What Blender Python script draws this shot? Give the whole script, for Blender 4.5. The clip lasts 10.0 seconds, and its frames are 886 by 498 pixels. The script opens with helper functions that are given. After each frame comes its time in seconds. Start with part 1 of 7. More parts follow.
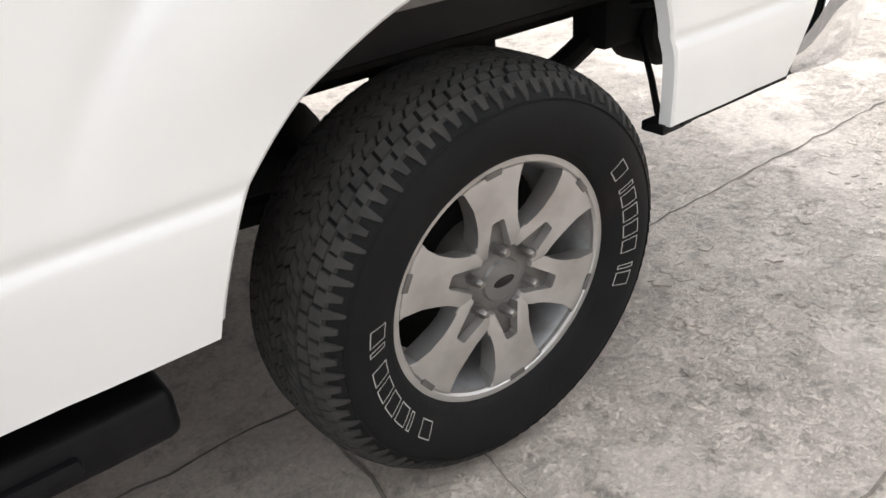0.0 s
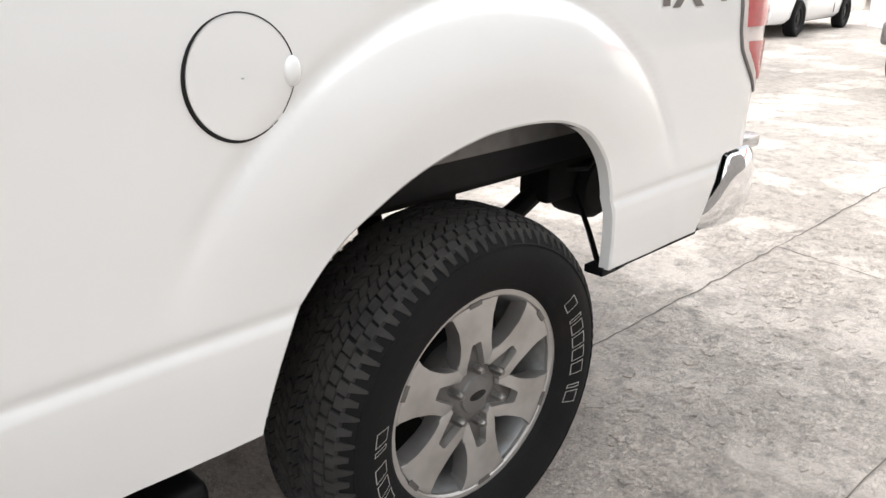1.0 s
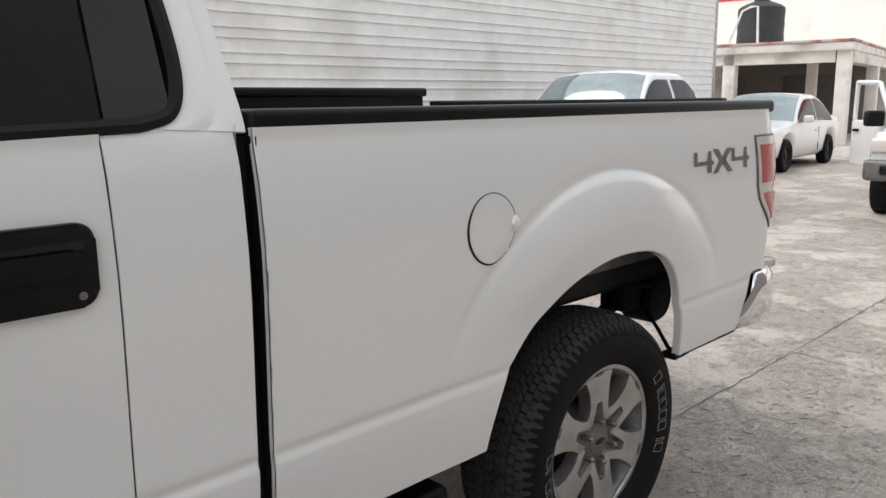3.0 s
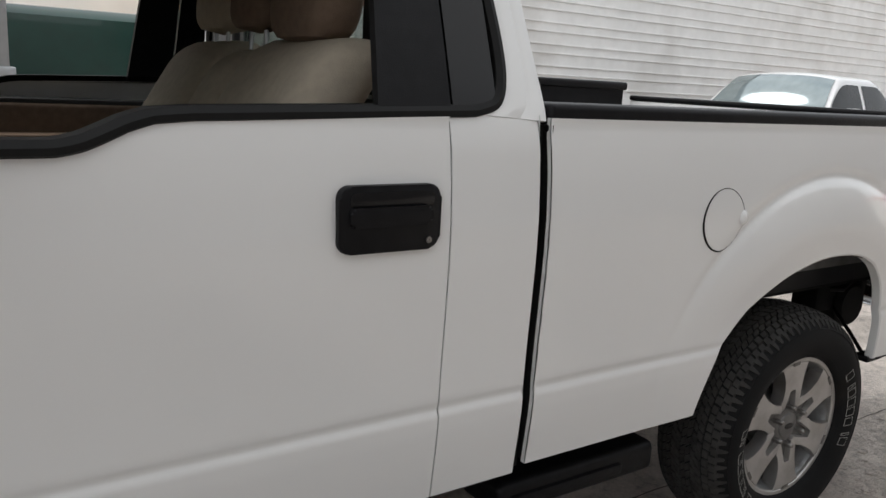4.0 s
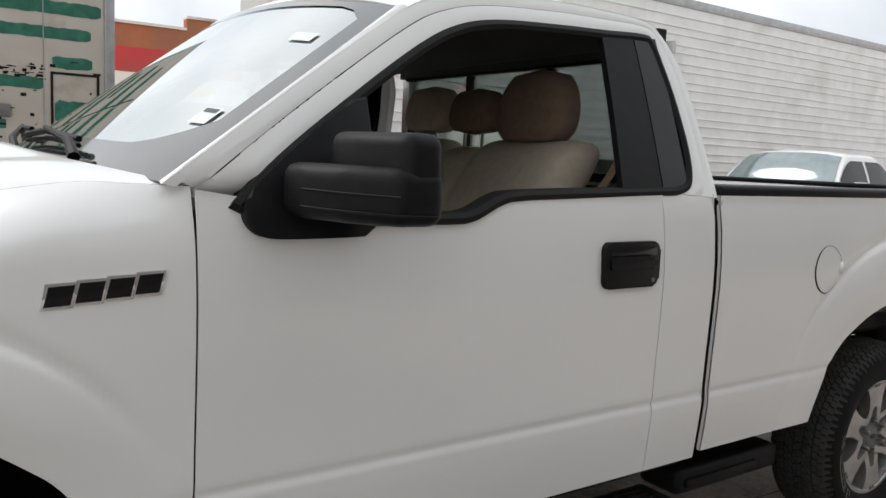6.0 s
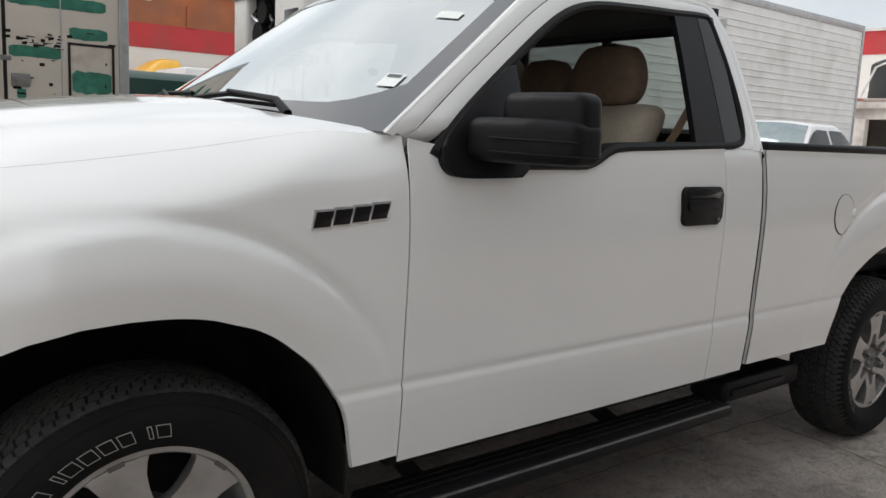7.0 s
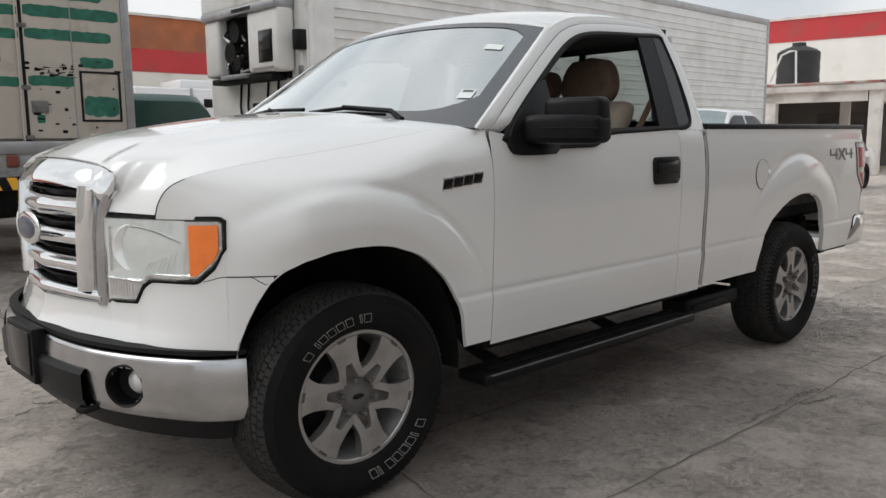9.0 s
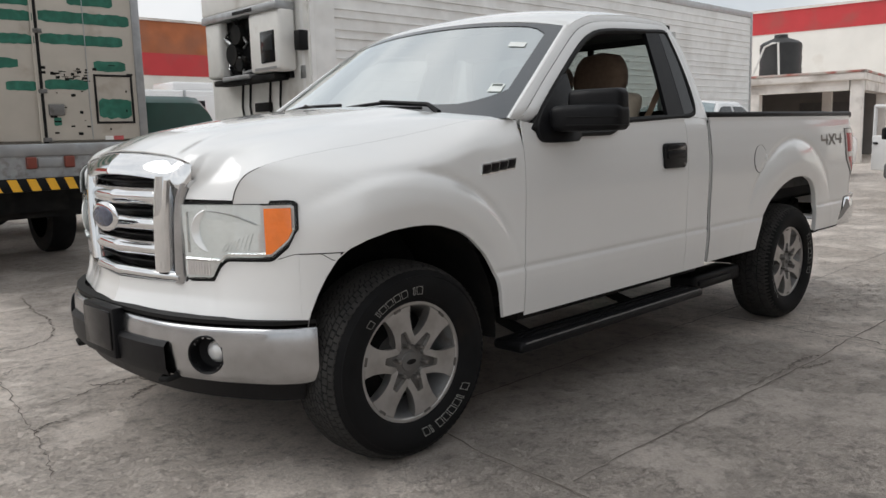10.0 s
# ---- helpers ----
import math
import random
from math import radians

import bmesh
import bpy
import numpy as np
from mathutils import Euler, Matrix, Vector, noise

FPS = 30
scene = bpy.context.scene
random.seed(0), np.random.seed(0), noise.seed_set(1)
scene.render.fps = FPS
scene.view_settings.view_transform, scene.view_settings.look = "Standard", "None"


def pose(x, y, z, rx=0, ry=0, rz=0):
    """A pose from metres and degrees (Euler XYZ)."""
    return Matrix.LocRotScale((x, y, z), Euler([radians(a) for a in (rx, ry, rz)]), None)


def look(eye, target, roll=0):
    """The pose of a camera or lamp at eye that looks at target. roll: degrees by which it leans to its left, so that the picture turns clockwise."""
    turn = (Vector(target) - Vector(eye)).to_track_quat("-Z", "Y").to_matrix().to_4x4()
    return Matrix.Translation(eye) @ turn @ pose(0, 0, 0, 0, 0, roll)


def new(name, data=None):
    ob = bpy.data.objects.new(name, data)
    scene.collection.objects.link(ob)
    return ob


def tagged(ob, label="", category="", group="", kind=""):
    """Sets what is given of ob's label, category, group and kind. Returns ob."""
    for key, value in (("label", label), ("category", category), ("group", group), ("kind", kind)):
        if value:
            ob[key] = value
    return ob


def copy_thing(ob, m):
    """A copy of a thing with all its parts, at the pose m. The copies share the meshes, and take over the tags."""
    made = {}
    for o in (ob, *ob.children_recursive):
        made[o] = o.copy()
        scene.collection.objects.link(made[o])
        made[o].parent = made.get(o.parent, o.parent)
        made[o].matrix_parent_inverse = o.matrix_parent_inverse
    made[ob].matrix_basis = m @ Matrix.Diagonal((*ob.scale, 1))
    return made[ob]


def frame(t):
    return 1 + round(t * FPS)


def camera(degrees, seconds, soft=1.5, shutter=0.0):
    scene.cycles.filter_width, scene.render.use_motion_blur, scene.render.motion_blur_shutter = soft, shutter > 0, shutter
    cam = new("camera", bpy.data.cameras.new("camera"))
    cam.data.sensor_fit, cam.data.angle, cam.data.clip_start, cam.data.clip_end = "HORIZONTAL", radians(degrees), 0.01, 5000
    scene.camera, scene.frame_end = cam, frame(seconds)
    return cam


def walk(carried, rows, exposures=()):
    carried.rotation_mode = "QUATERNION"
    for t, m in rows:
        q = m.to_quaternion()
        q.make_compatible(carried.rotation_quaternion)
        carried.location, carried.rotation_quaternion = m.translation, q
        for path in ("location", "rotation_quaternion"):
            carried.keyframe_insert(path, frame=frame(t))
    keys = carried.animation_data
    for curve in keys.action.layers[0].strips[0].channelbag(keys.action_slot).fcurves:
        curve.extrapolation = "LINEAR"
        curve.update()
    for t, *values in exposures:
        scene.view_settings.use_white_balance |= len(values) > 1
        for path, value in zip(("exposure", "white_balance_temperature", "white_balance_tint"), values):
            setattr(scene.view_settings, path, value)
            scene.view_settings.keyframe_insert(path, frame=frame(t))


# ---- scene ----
cam = camera(58.4, 10.0)
PATH = [
    (0, (-0.747, -1.797, 1.09), (0.287, -0.401, 0.101), -4.5),
    (0.5, (-0.858, -1.811, 1.14), (0.314, -0.453, 0.256), -2.0),
    (1, (-1.013, -1.873, 1.191), (0.308, -0.54, 0.498), 0.5),
    (1.5, (-1.141, -1.974, 1.258), (0.222, -0.615, 0.715), 1.4),
    (2, (-1.33, -2.086, 1.291), (0.083, -0.729, 0.885), -0.4),
    (2.2, (-1.4, -2.111, 1.312), (0.01, -0.743, 0.94), -1.0),
    (3.3, (-1.915, -2.137, 1.337), (-0.57, -0.702, 0.972), 0.1),
    (3.5, (-1.984, -2.146, 1.353), (-0.702, -0.653, 0.995), 0.8),
    (4, (-2.175, -2.197, 1.35), (-1.063, -0.587, 0.933), 3.2),
    (4.5, (-2.389, -2.188, 1.365), (-1.338, -0.546, 0.915), 4.8),
    (5, (-2.609, -2.174, 1.391), (-1.453, -0.592, 0.99), 5.0),
    (5.2, (-2.679, -2.195, 1.416), (-1.496, -0.615, 1.089), 4.7),
    (6.3, (-3.224, -2.424, 1.327), (-2.09, -0.791, 1.107), 2.3),
    (6.5, (-3.349, -2.415, 1.31), (-2.154, -0.826, 1.093), 2.7),
    (7, (-3.664, -2.45, 1.296), (-2.435, -0.899, 1.006), 2.5),
    (7.5, (-3.925, -2.594, 1.289), (-2.776, -0.98, 1.016), 0.8),
    (8, (-4.196, -2.662, 1.29), (-2.94, -1.134, 0.992), 0.6),
    (8.5, (-4.448, -2.757, 1.278), (-3.11, -1.302, 0.972), -1.1),
    (9, (-4.673, -2.921, 1.258), (-3.318, -1.476, 0.98), -0.6),
    (9.5, (-4.866, -2.964, 1.248), (-3.505, -1.527, 0.961), -2.1),
    (10, (-5.018, -2.993, 1.233), (-3.639, -1.572, 0.949), -1.7),
]
EXPOSURE = [(0, 1.22), (0.5, 1.17), (1, 1.03), (1.5, 0.55), (2, 0.26), (3.5, 0.02), (4.5, -0.09), (5, -0.06), (6.5, -0.17), (7, -0.25), (8, -0.36), (10, -0.43)]
walk(cam, [(t, look(eye, target, roll)) for t, eye, target, roll in PATH], EXPOSURE)

# ---- world, sun, exposure ----
world = bpy.data.worlds.new("world")
scene.world = world
world.use_nodes = True
wn = world.node_tree
sky = wn.nodes.new("ShaderNodeTexSky")
sky.sky_type = "NISHITA"
sky.sun_disc = False
sky.sun_elevation = radians(49)
sky.sun_rotation = radians(315)
sky.air_density = 1.0
sky.dust_density = 5.0
# thin overcast: the sky is mixed towards a bright even grey, with soft cloud
coord = wn.nodes.new("ShaderNodeTexCoord")
cloud = wn.nodes.new("ShaderNodeTexNoise")
cloud.inputs["Scale"].default_value = 3.0
cloud.inputs["Detail"].default_value = 6.0
ramp = wn.nodes.new("ShaderNodeValToRGB")
ramp.color_ramp.elements[0].position, ramp.color_ramp.elements[1].position = 0.35, 0.62
ramp.color_ramp.elements[0].color = (10.2, 10.9, 11.6, 1)
ramp.color_ramp.elements[1].color = (15.5, 15.6, 15.7, 1)
mixs = wn.nodes.new("ShaderNodeMix")
mixs.data_type = "RGBA"
mixs.inputs[0].default_value = 0.85
wn.links.new(coord.outputs["Generated"], cloud.inputs["Vector"])
wn.links.new(cloud.outputs["Fac"], ramp.inputs["Fac"])
wn.links.new(sky.outputs["Color"], mixs.inputs[6])
wn.links.new(ramp.outputs["Color"], mixs.inputs[7])
wn.links.new(mixs.outputs[2], wn.nodes["Background"].inputs["Color"])
wn.nodes["Background"].inputs["Strength"].default_value = 0.093
sun = new("sun", bpy.data.lights.new("sun", "SUN"))
sun.data.energy, sun.data.angle, sun.data.color = 1.5, radians(40), (1.0, 0.99, 0.975)
sun.matrix_world = look((-8, 8, 13), (0, 0, 0))


# ---- materials ----
def mat(name, col, rough=0.5, metal=0.0, scale=8.0, var=0.08, bump=0.0, bscale=60.0, coat=0.0, stain=None, stain_scale=1.5, stain_pos=(0.5, 0.7), rough_var=0.0, spec=0.5, detail=6.0, piece=0.0):
    m = bpy.data.materials.new(name)
    m.use_nodes = True
    nt = m.node_tree
    b = nt.nodes["Principled BSDF"]
    b.inputs["Roughness"].default_value, b.inputs["Metallic"].default_value = rough, metal
    b.inputs["Coat Weight"].default_value, b.inputs["Coat Roughness"].default_value = coat, 0.04
    b.inputs["Specular IOR Level"].default_value = spec
    tc = nt.nodes.new("ShaderNodeTexCoord")
    n = nt.nodes.new("ShaderNodeTexNoise")
    n.inputs["Scale"].default_value, n.inputs["Detail"].default_value = scale, detail
    nt.links.new(tc.outputs["Object"], n.inputs["Vector"])
    r = nt.nodes.new("ShaderNodeValToRGB")
    r.color_ramp.elements[0].position, r.color_ramp.elements[1].position = 0.3, 0.7
    r.color_ramp.elements[0].color = (*[c * (1 - var) for c in col], 1)
    r.color_ramp.elements[1].color = (*[min(1, c * (1 + var)) for c in col], 1)
    nt.links.new(n.outputs["Fac"], r.inputs["Fac"])
    out = r.outputs["Color"]
    if stain:
        n2 = nt.nodes.new("ShaderNodeTexNoise")
        n2.inputs["Scale"].default_value, n2.inputs["Detail"].default_value = stain_scale, 8.0
        nt.links.new(tc.outputs["Object"], n2.inputs["Vector"])
        r2 = nt.nodes.new("ShaderNodeValToRGB")
        r2.color_ramp.elements[0].position, r2.color_ramp.elements[1].position = stain_pos
        nt.links.new(n2.outputs["Fac"], r2.inputs["Fac"])
        mx = nt.nodes.new("ShaderNodeMix")
        mx.data_type = "RGBA"
        nt.links.new(r2.outputs["Color"], mx.inputs[0])
        nt.links.new(out, mx.inputs[6])
        mx.inputs[7].default_value = (*stain, 1)
        out = mx.outputs[2]
    if piece:
        oi = nt.nodes.new("ShaderNodeObjectInfo")
        hv = nt.nodes.new("ShaderNodeHueSaturation")
        mr = nt.nodes.new("ShaderNodeMapRange")
        mr.inputs[3].default_value, mr.inputs[4].default_value = 1 - piece, 1 + piece
        nt.links.new(oi.outputs["Random"], mr.inputs[0])
        nt.links.new(mr.outputs[0], hv.inputs["Value"])
        nt.links.new(out, hv.inputs["Color"])
        out = hv.outputs["Color"]
    nt.links.new(out, b.inputs["Base Color"])
    if rough_var:
        mr = nt.nodes.new("ShaderNodeMapRange")
        mr.inputs[3].default_value, mr.inputs[4].default_value = rough - rough_var, rough + rough_var
        nt.links.new(n.outputs["Fac"], mr.inputs[0])
        nt.links.new(mr.outputs[0], b.inputs["Roughness"])
    if bump:
        n3 = nt.nodes.new("ShaderNodeTexNoise")
        n3.inputs["Scale"].default_value, n3.inputs["Detail"].default_value = bscale, 5.0
        nt.links.new(tc.outputs["Object"], n3.inputs["Vector"])
        bp = nt.nodes.new("ShaderNodeBump")
        bp.inputs["Strength"].default_value, bp.inputs["Distance"].default_value = 1.0, bump
        nt.links.new(n3.outputs["Fac"], bp.inputs["Height"])
        nt.links.new(bp.outputs["Normal"], b.inputs["Normal"])
    return m


def glass_mat(name, tint, rough=0.0, clear=0.6, low=0.02):
    """A thin pane: part clear, part mirror."""
    m = bpy.data.materials.new(name)
    m.use_nodes = True
    nt = m.node_tree
    nt.nodes.remove(nt.nodes["Principled BSDF"])
    tr = nt.nodes.new("ShaderNodeBsdfTransparent")
    tr.inputs["Color"].default_value = (*tint, 1)
    gl = nt.nodes.new("ShaderNodeBsdfGlossy")
    gl.inputs["Roughness"].default_value = rough
    gl.inputs["Color"].default_value = (0.93, 0.97, 0.97, 1)
    fr = nt.nodes.new("ShaderNodeFresnel")
    fr.inputs["IOR"].default_value = 1.5
    mr = nt.nodes.new("ShaderNodeMapRange")
    mr.inputs[3].default_value, mr.inputs[4].default_value = low, 1.6 - clear
    nt.links.new(fr.outputs[0], mr.inputs[0])
    mx = nt.nodes.new("ShaderNodeMixShader")
    nt.links.new(mr.outputs[0], mx.inputs[0])
    nt.links.new(tr.outputs[0], mx.inputs[1])
    nt.links.new(gl.outputs[0], mx.inputs[2])
    nt.links.new(mx.outputs[0], nt.nodes["Material Output"].inputs["Surface"])
    return m


WHITE = mat("white_paint", (0.80, 0.80, 0.79), 0.22, 0, 1.3, 0.018, coat=1.0, rough_var=0.05, bump=0.00005, bscale=900)
WHITE2 = mat("white_car_paint", (0.8, 0.8, 0.8), 0.25, 0, 3, 0.02, coat=0.7)
BLACKP = mat("black_plastic", (0.008, 0.008, 0.009), 0.42, 0, 30, 0.2, bump=0.0004, bscale=400, spec=0.16)
BLACKG = mat("black_gloss", (0.006, 0.006, 0.007), 0.18, 0, 10, 0.1, spec=0.3)
RUBBER = mat("tyre_rubber", (0.0065, 0.0065, 0.007), 0.78, 0, 10, 0.25, bump=0.0006, bscale=120, stain=(0.030, 0.022, 0.016), stain_scale=3.2, stain_pos=(0.58, 0.85), spec=0.2)
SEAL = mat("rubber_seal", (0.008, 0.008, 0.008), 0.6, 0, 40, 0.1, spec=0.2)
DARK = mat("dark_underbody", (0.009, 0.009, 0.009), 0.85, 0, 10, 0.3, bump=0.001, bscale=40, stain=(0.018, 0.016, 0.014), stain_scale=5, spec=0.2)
CHROME = mat("chrome", (0.78, 0.79, 0.8), 0.07, 1.0, 20, 0.03, rough_var=0.03)
NUT = mat("dull_steel_nut", (0.32, 0.31, 0.30), 0.38, 0.85, 30, 0.15, stain=(0.12, 0.10, 0.08), stain_scale=20)
CHROMEB = mat("bumper_chrome", (0.47, 0.475, 0.485), 0.22, 1.0, 12, 0.10, rough_var=0.05)
ALLOY = mat("machined_alloy", (0.47, 0.455, 0.44), 0.40, 0.7, 25, 0.06, bump=0.0001, bscale=500, stain=(0.30, 0.275, 0.25), stain_scale=9, stain_pos=(0.5, 0.9))
ALLOYG = mat("grey_painted_alloy", (0.17, 0.165, 0.16), 0.45, 0.4, 25, 0.1, stain=(0.1, 0.09, 0.08), stain_scale=12)
ALLOYL = mat("light_grey_alloy", (0.36, 0.365, 0.37), 0.4, 0.5, 25, 0.1, stain=(0.2, 0.18, 0.16), stain_scale=12)
TREAD = mat("dusty_tread", (0.035, 0.034, 0.033), 0.85, 0, 30, 0.3, spec=0.15, stain=(0.052, 0.049, 0.045), stain_scale=5.0, stain_pos=(0.45, 0.7))
BADGE = mat("badge_field", (0.07, 0.08, 0.12), 0.25, 0.2, 60, 0.3)
WSBAND = mat("printed_glass_band", (0.033, 0.037, 0.042), 0.12, 0, 20, 0.1, coat=1.0)
FADEDRED = mat("faded_red_paint", (0.42, 0.16, 0.13), 0.8, 0, 6, 0.25, stain=(0.52, 0.47, 0.43), stain_scale=2.2, stain_pos=(0.42, 0.58))
LETTER = mat("white_tyre_lettering", (0.36, 0.355, 0.335), 0.6, 0, 30, 0.15)
GREYDECAL = mat("grey_decal", (0.16, 0.145, 0.135), 0.35, 0.3, 60, 0.15)
TAN = mat("tan_cloth", (0.42, 0.36, 0.28), 0.9, 0, 40, 0.08, bump=0.0012, bscale=300)
BROWN = mat("brown_cloth", (0.17, 0.115, 0.08), 0.9, 0, 40, 0.12, bump=0.0012, bscale=300)
TANP = mat("tan_trim_plastic", (0.30, 0.20, 0.13), 0.6, 0, 30, 0.08)
GREYIN = mat("dark_interior", (0.022, 0.021, 0.02), 0.7, 0, 30, 0.15)
ORANGE = mat("amber_reflector", (0.95, 0.21, 0.02), 0.12, 0, 30, 0.05, coat=1.0, bump=0.0015, bscale=90)
RED = mat("red_lens", (0.52, 0.11, 0.11), 0.14, 0, 60, 0.08, coat=1.0, bump=0.001, bscale=120)
PALELENS = mat("pale_lens", (0.68, 0.62, 0.60), 0.12, 0, 60, 0.06, coat=1.0)
REFLECTOR = mat("lamp_reflector", (0.94, 0.94, 0.93), 0.14, 0.30, 40, 0.05, coat=0.5)
LENS = glass_mat("clear_lens", (0.96, 0.97, 0.97), 0.02, 1.25)
GLASS = glass_mat("windscreen_glass", (0.42, 0.48, 0.47), 0.0, 0.2, 0.58)
GLASSB = glass_mat("rear_glass", (0.72, 0.76, 0.74), 0.0, 0.8)
DGLASS = mat("dark_car_glass", (0.03, 0.033, 0.035), 0.10, 0, 10, 0.1, spec=0.25)
PAPER = mat("white_sticker", (0.75, 0.78, 0.76), 0.6, 0, 30, 0.05)
INK = mat("grey_ink", (0.1, 0.12, 0.11), 0.7)
BLUE = mat("blue_enamel", (0.012, 0.03, 0.14), 0.3, 0, 20, 0.1)
STEEL = mat("galvanised_steel", (0.40, 0.41, 0.42), 0.4, 0.8, 12, 0.12, stain=(0.2, 0.17, 0.14), stain_scale=3, stain_pos=(0.55, 0.85))
ALUM = mat("trailer_aluminium", (0.83, 0.825, 0.81), 0.5, 0.0, 6, 0.05, stain=(0.6, 0.58, 0.55), stain_scale=1.3, stain_pos=(0.5, 0.85))
TRWHITE = mat("trailer_white", (0.76, 0.75, 0.72), 0.5, 0, 5, 0.05, stain=(0.36, 0.32, 0.27), stain_scale=2.5, stain_pos=(0.56, 0.85))
OLDWHITE = mat("old_white_panel", (0.47, 0.43, 0.375), 0.6, 0, 4, 0.06, stain=(0.26, 0.2, 0.15), stain_scale=3.0, stain_pos=(0.58, 0.8))
GREENP = mat("green_brushed_paint", (0.012, 0.115, 0.075), 0.55, 0, 14, 0.2, stain=(0.03, 0.17, 0.12), stain_scale=7)
GREENV = mat("dark_green_paint", (0.004, 0.05, 0.038), 0.35, 0, 5, 0.1, coat=0.4)
YELLOW = mat("yellow_paint", (0.80, 0.42, 0.02), 0.4, 0, 6, 0.08, coat=0.3)
REDWALL = mat("red_painted_wall", (0.55, 0.055, 0.06), 0.8, 0, 1.0, 0.08, stain=(0.4, 0.09, 0.08), stain_scale=0.8)
WHITEWALL = mat("white_painted_wall", (0.84, 0.82, 0.77), 0.85, 0, 0.8, 0.05, stain=(0.55, 0.48, 0.4), stain_scale=0.5, stain_pos=(0.58, 0.85))
BRICK = mat("orange_brick", (0.42, 0.14, 0.06), 0.85, 0, 2, 0.15, stain=(0.3, 0.13, 0.08), stain_scale=0.6)
CONCW = mat("weathered_concrete", (0.74, 0.70, 0.66), 0.85, 0, 2, 0.1, bump=0.003, bscale=12, stain=(0.30, 0.25, 0.21), stain_scale=1.1, stain_pos=(0.54, 0.80))
# shade under the carport roof put into the wall and door greys
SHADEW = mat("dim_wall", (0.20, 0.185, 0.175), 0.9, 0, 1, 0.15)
DIMDOOR = mat("shaded_roller_door", (0.13, 0.125, 0.12), 0.8, 0, 3, 0.15)
TANK = mat("black_tank_plastic", (0.02, 0.02, 0.02), 0.5, 0, 5, 0.2)


# ---- mesh helpers ----
def part(name, bm, material, parent=None, label="", sharp=38.0):
    me = bpy.data.meshes.new(name)
    bmesh.ops.recalc_face_normals(bm, faces=bm.faces)
    for f in bm.faces:
        f.smooth = True
    bm.to_mesh(me)
    bm.free()
    me.set_sharp_from_angle(angle=radians(sharp))
    for m in material if isinstance(material, (list, tuple)) else [material]:
        me.materials.append(m)
    ob = new(name, me)
    ob.parent = parent
    if label:
        ob["label"] = label
    return ob


def again(name, ob, parent, m=None, label=""):
    """Another object on the same mesh."""
    o = new(name, ob.data)
    o.parent = parent
    if m is not None:
        o.matrix_basis = m
    if label:
        o["label"] = label
    return o


def group_at(name, x=0, y=0, z=0, rz=0):
    e = new(name)
    e.empty_display_size = 0.2
    e.matrix_basis = pose(x, y, z, 0, 0, rz)
    return e


def box(bm, x0, x1, y0, y1, z0, z1, bev=0.0, seg=2, m=None, mi=0):
    t = bmesh.new()
    bmesh.ops.create_cube(t, size=1)
    for v in t.verts:
        v.co = Vector(((x0 + x1) / 2 + v.co.x * (x1 - x0), (y0 + y1) / 2 + v.co.y * (y1 - y0), (z0 + z1) / 2 + v.co.z * (z1 - z0)))
    if bev:
        bmesh.ops.bevel(t, geom=list(t.edges), offset=bev, segments=seg, profile=0.5, affect="EDGES", clamp_overlap=True)
    add(bm, t, m, mi)
    return bm


def add(bm, t, m=None, mi=0):
    if m is not None:
        t.transform(m)
    vs = [bm.verts.new(v.co) for v in t.verts]
    t.verts.index_update()
    for f in t.faces:
        try:
            nf = bm.faces.new([vs[v.index] for v in f.verts])
            nf.material_index = mi
        except ValueError:
            pass
    t.free()
    return bm


def B(*a, **k):
    return box(bmesh.new(), *a, **k)


def tube(bm, pts, r, n=10, caps=True, closed=False):
    """A round bar along points; r a number or one per point."""
    P = [Vector(p) for p in pts]
    rs = r if isinstance(r, (list, tuple)) else [r] * len(P)
    rings, up = [], None
    for i, p in enumerate(P):
        if closed:
            d = (P[(i + 1) % len(P)] - P[i - 1]).normalized()
        else:
            d = (P[min(i + 1, len(P) - 1)] - P[max(i - 1, 0)]).normalized()
        if up is None:
            up = d.orthogonal().normalized()
        up = (up - d * up.dot(d)).normalized()
        s = d.cross(up)
        rings.append([bm.verts.new(p + (up * math.cos(a) + s * math.sin(a)) * rs[i]) for a in [2 * math.pi * k / n for k in range(n)]])
    m = len(rings)
    for i in range(m if closed else m - 1):
        a, b = rings[i], rings[(i + 1) % m]
        for k in range(n):
            bm.faces.new((a[k], a[(k + 1) % n], b[(k + 1) % n], b[k]))
    if caps and not closed:
        bm.faces.new(rings[0])
        bm.faces.new(list(reversed(rings[-1])))
    return bm


def T(pts, r, n=10, closed=False):
    return tube(bmesh.new(), pts, r, n, True, closed)


def lathe(bm, prof, n=48, close=False):
    """Turns (radius, height) round the y axis; height goes to -y (outwards on the near side)."""
    rings = [[bm.verts.new((r * math.cos(2 * math.pi * k / n), -h, r * math.sin(2 * math.pi * k / n))) for k in range(n)] for r, h in prof]
    m = len(rings)
    for i in range(m if close else m - 1):
        a, b = rings[i], rings[(i + 1) % m]
        for k in range(n):
            bm.faces.new((a[k], a[(k + 1) % n], b[(k + 1) % n], b[k]))
    return bm


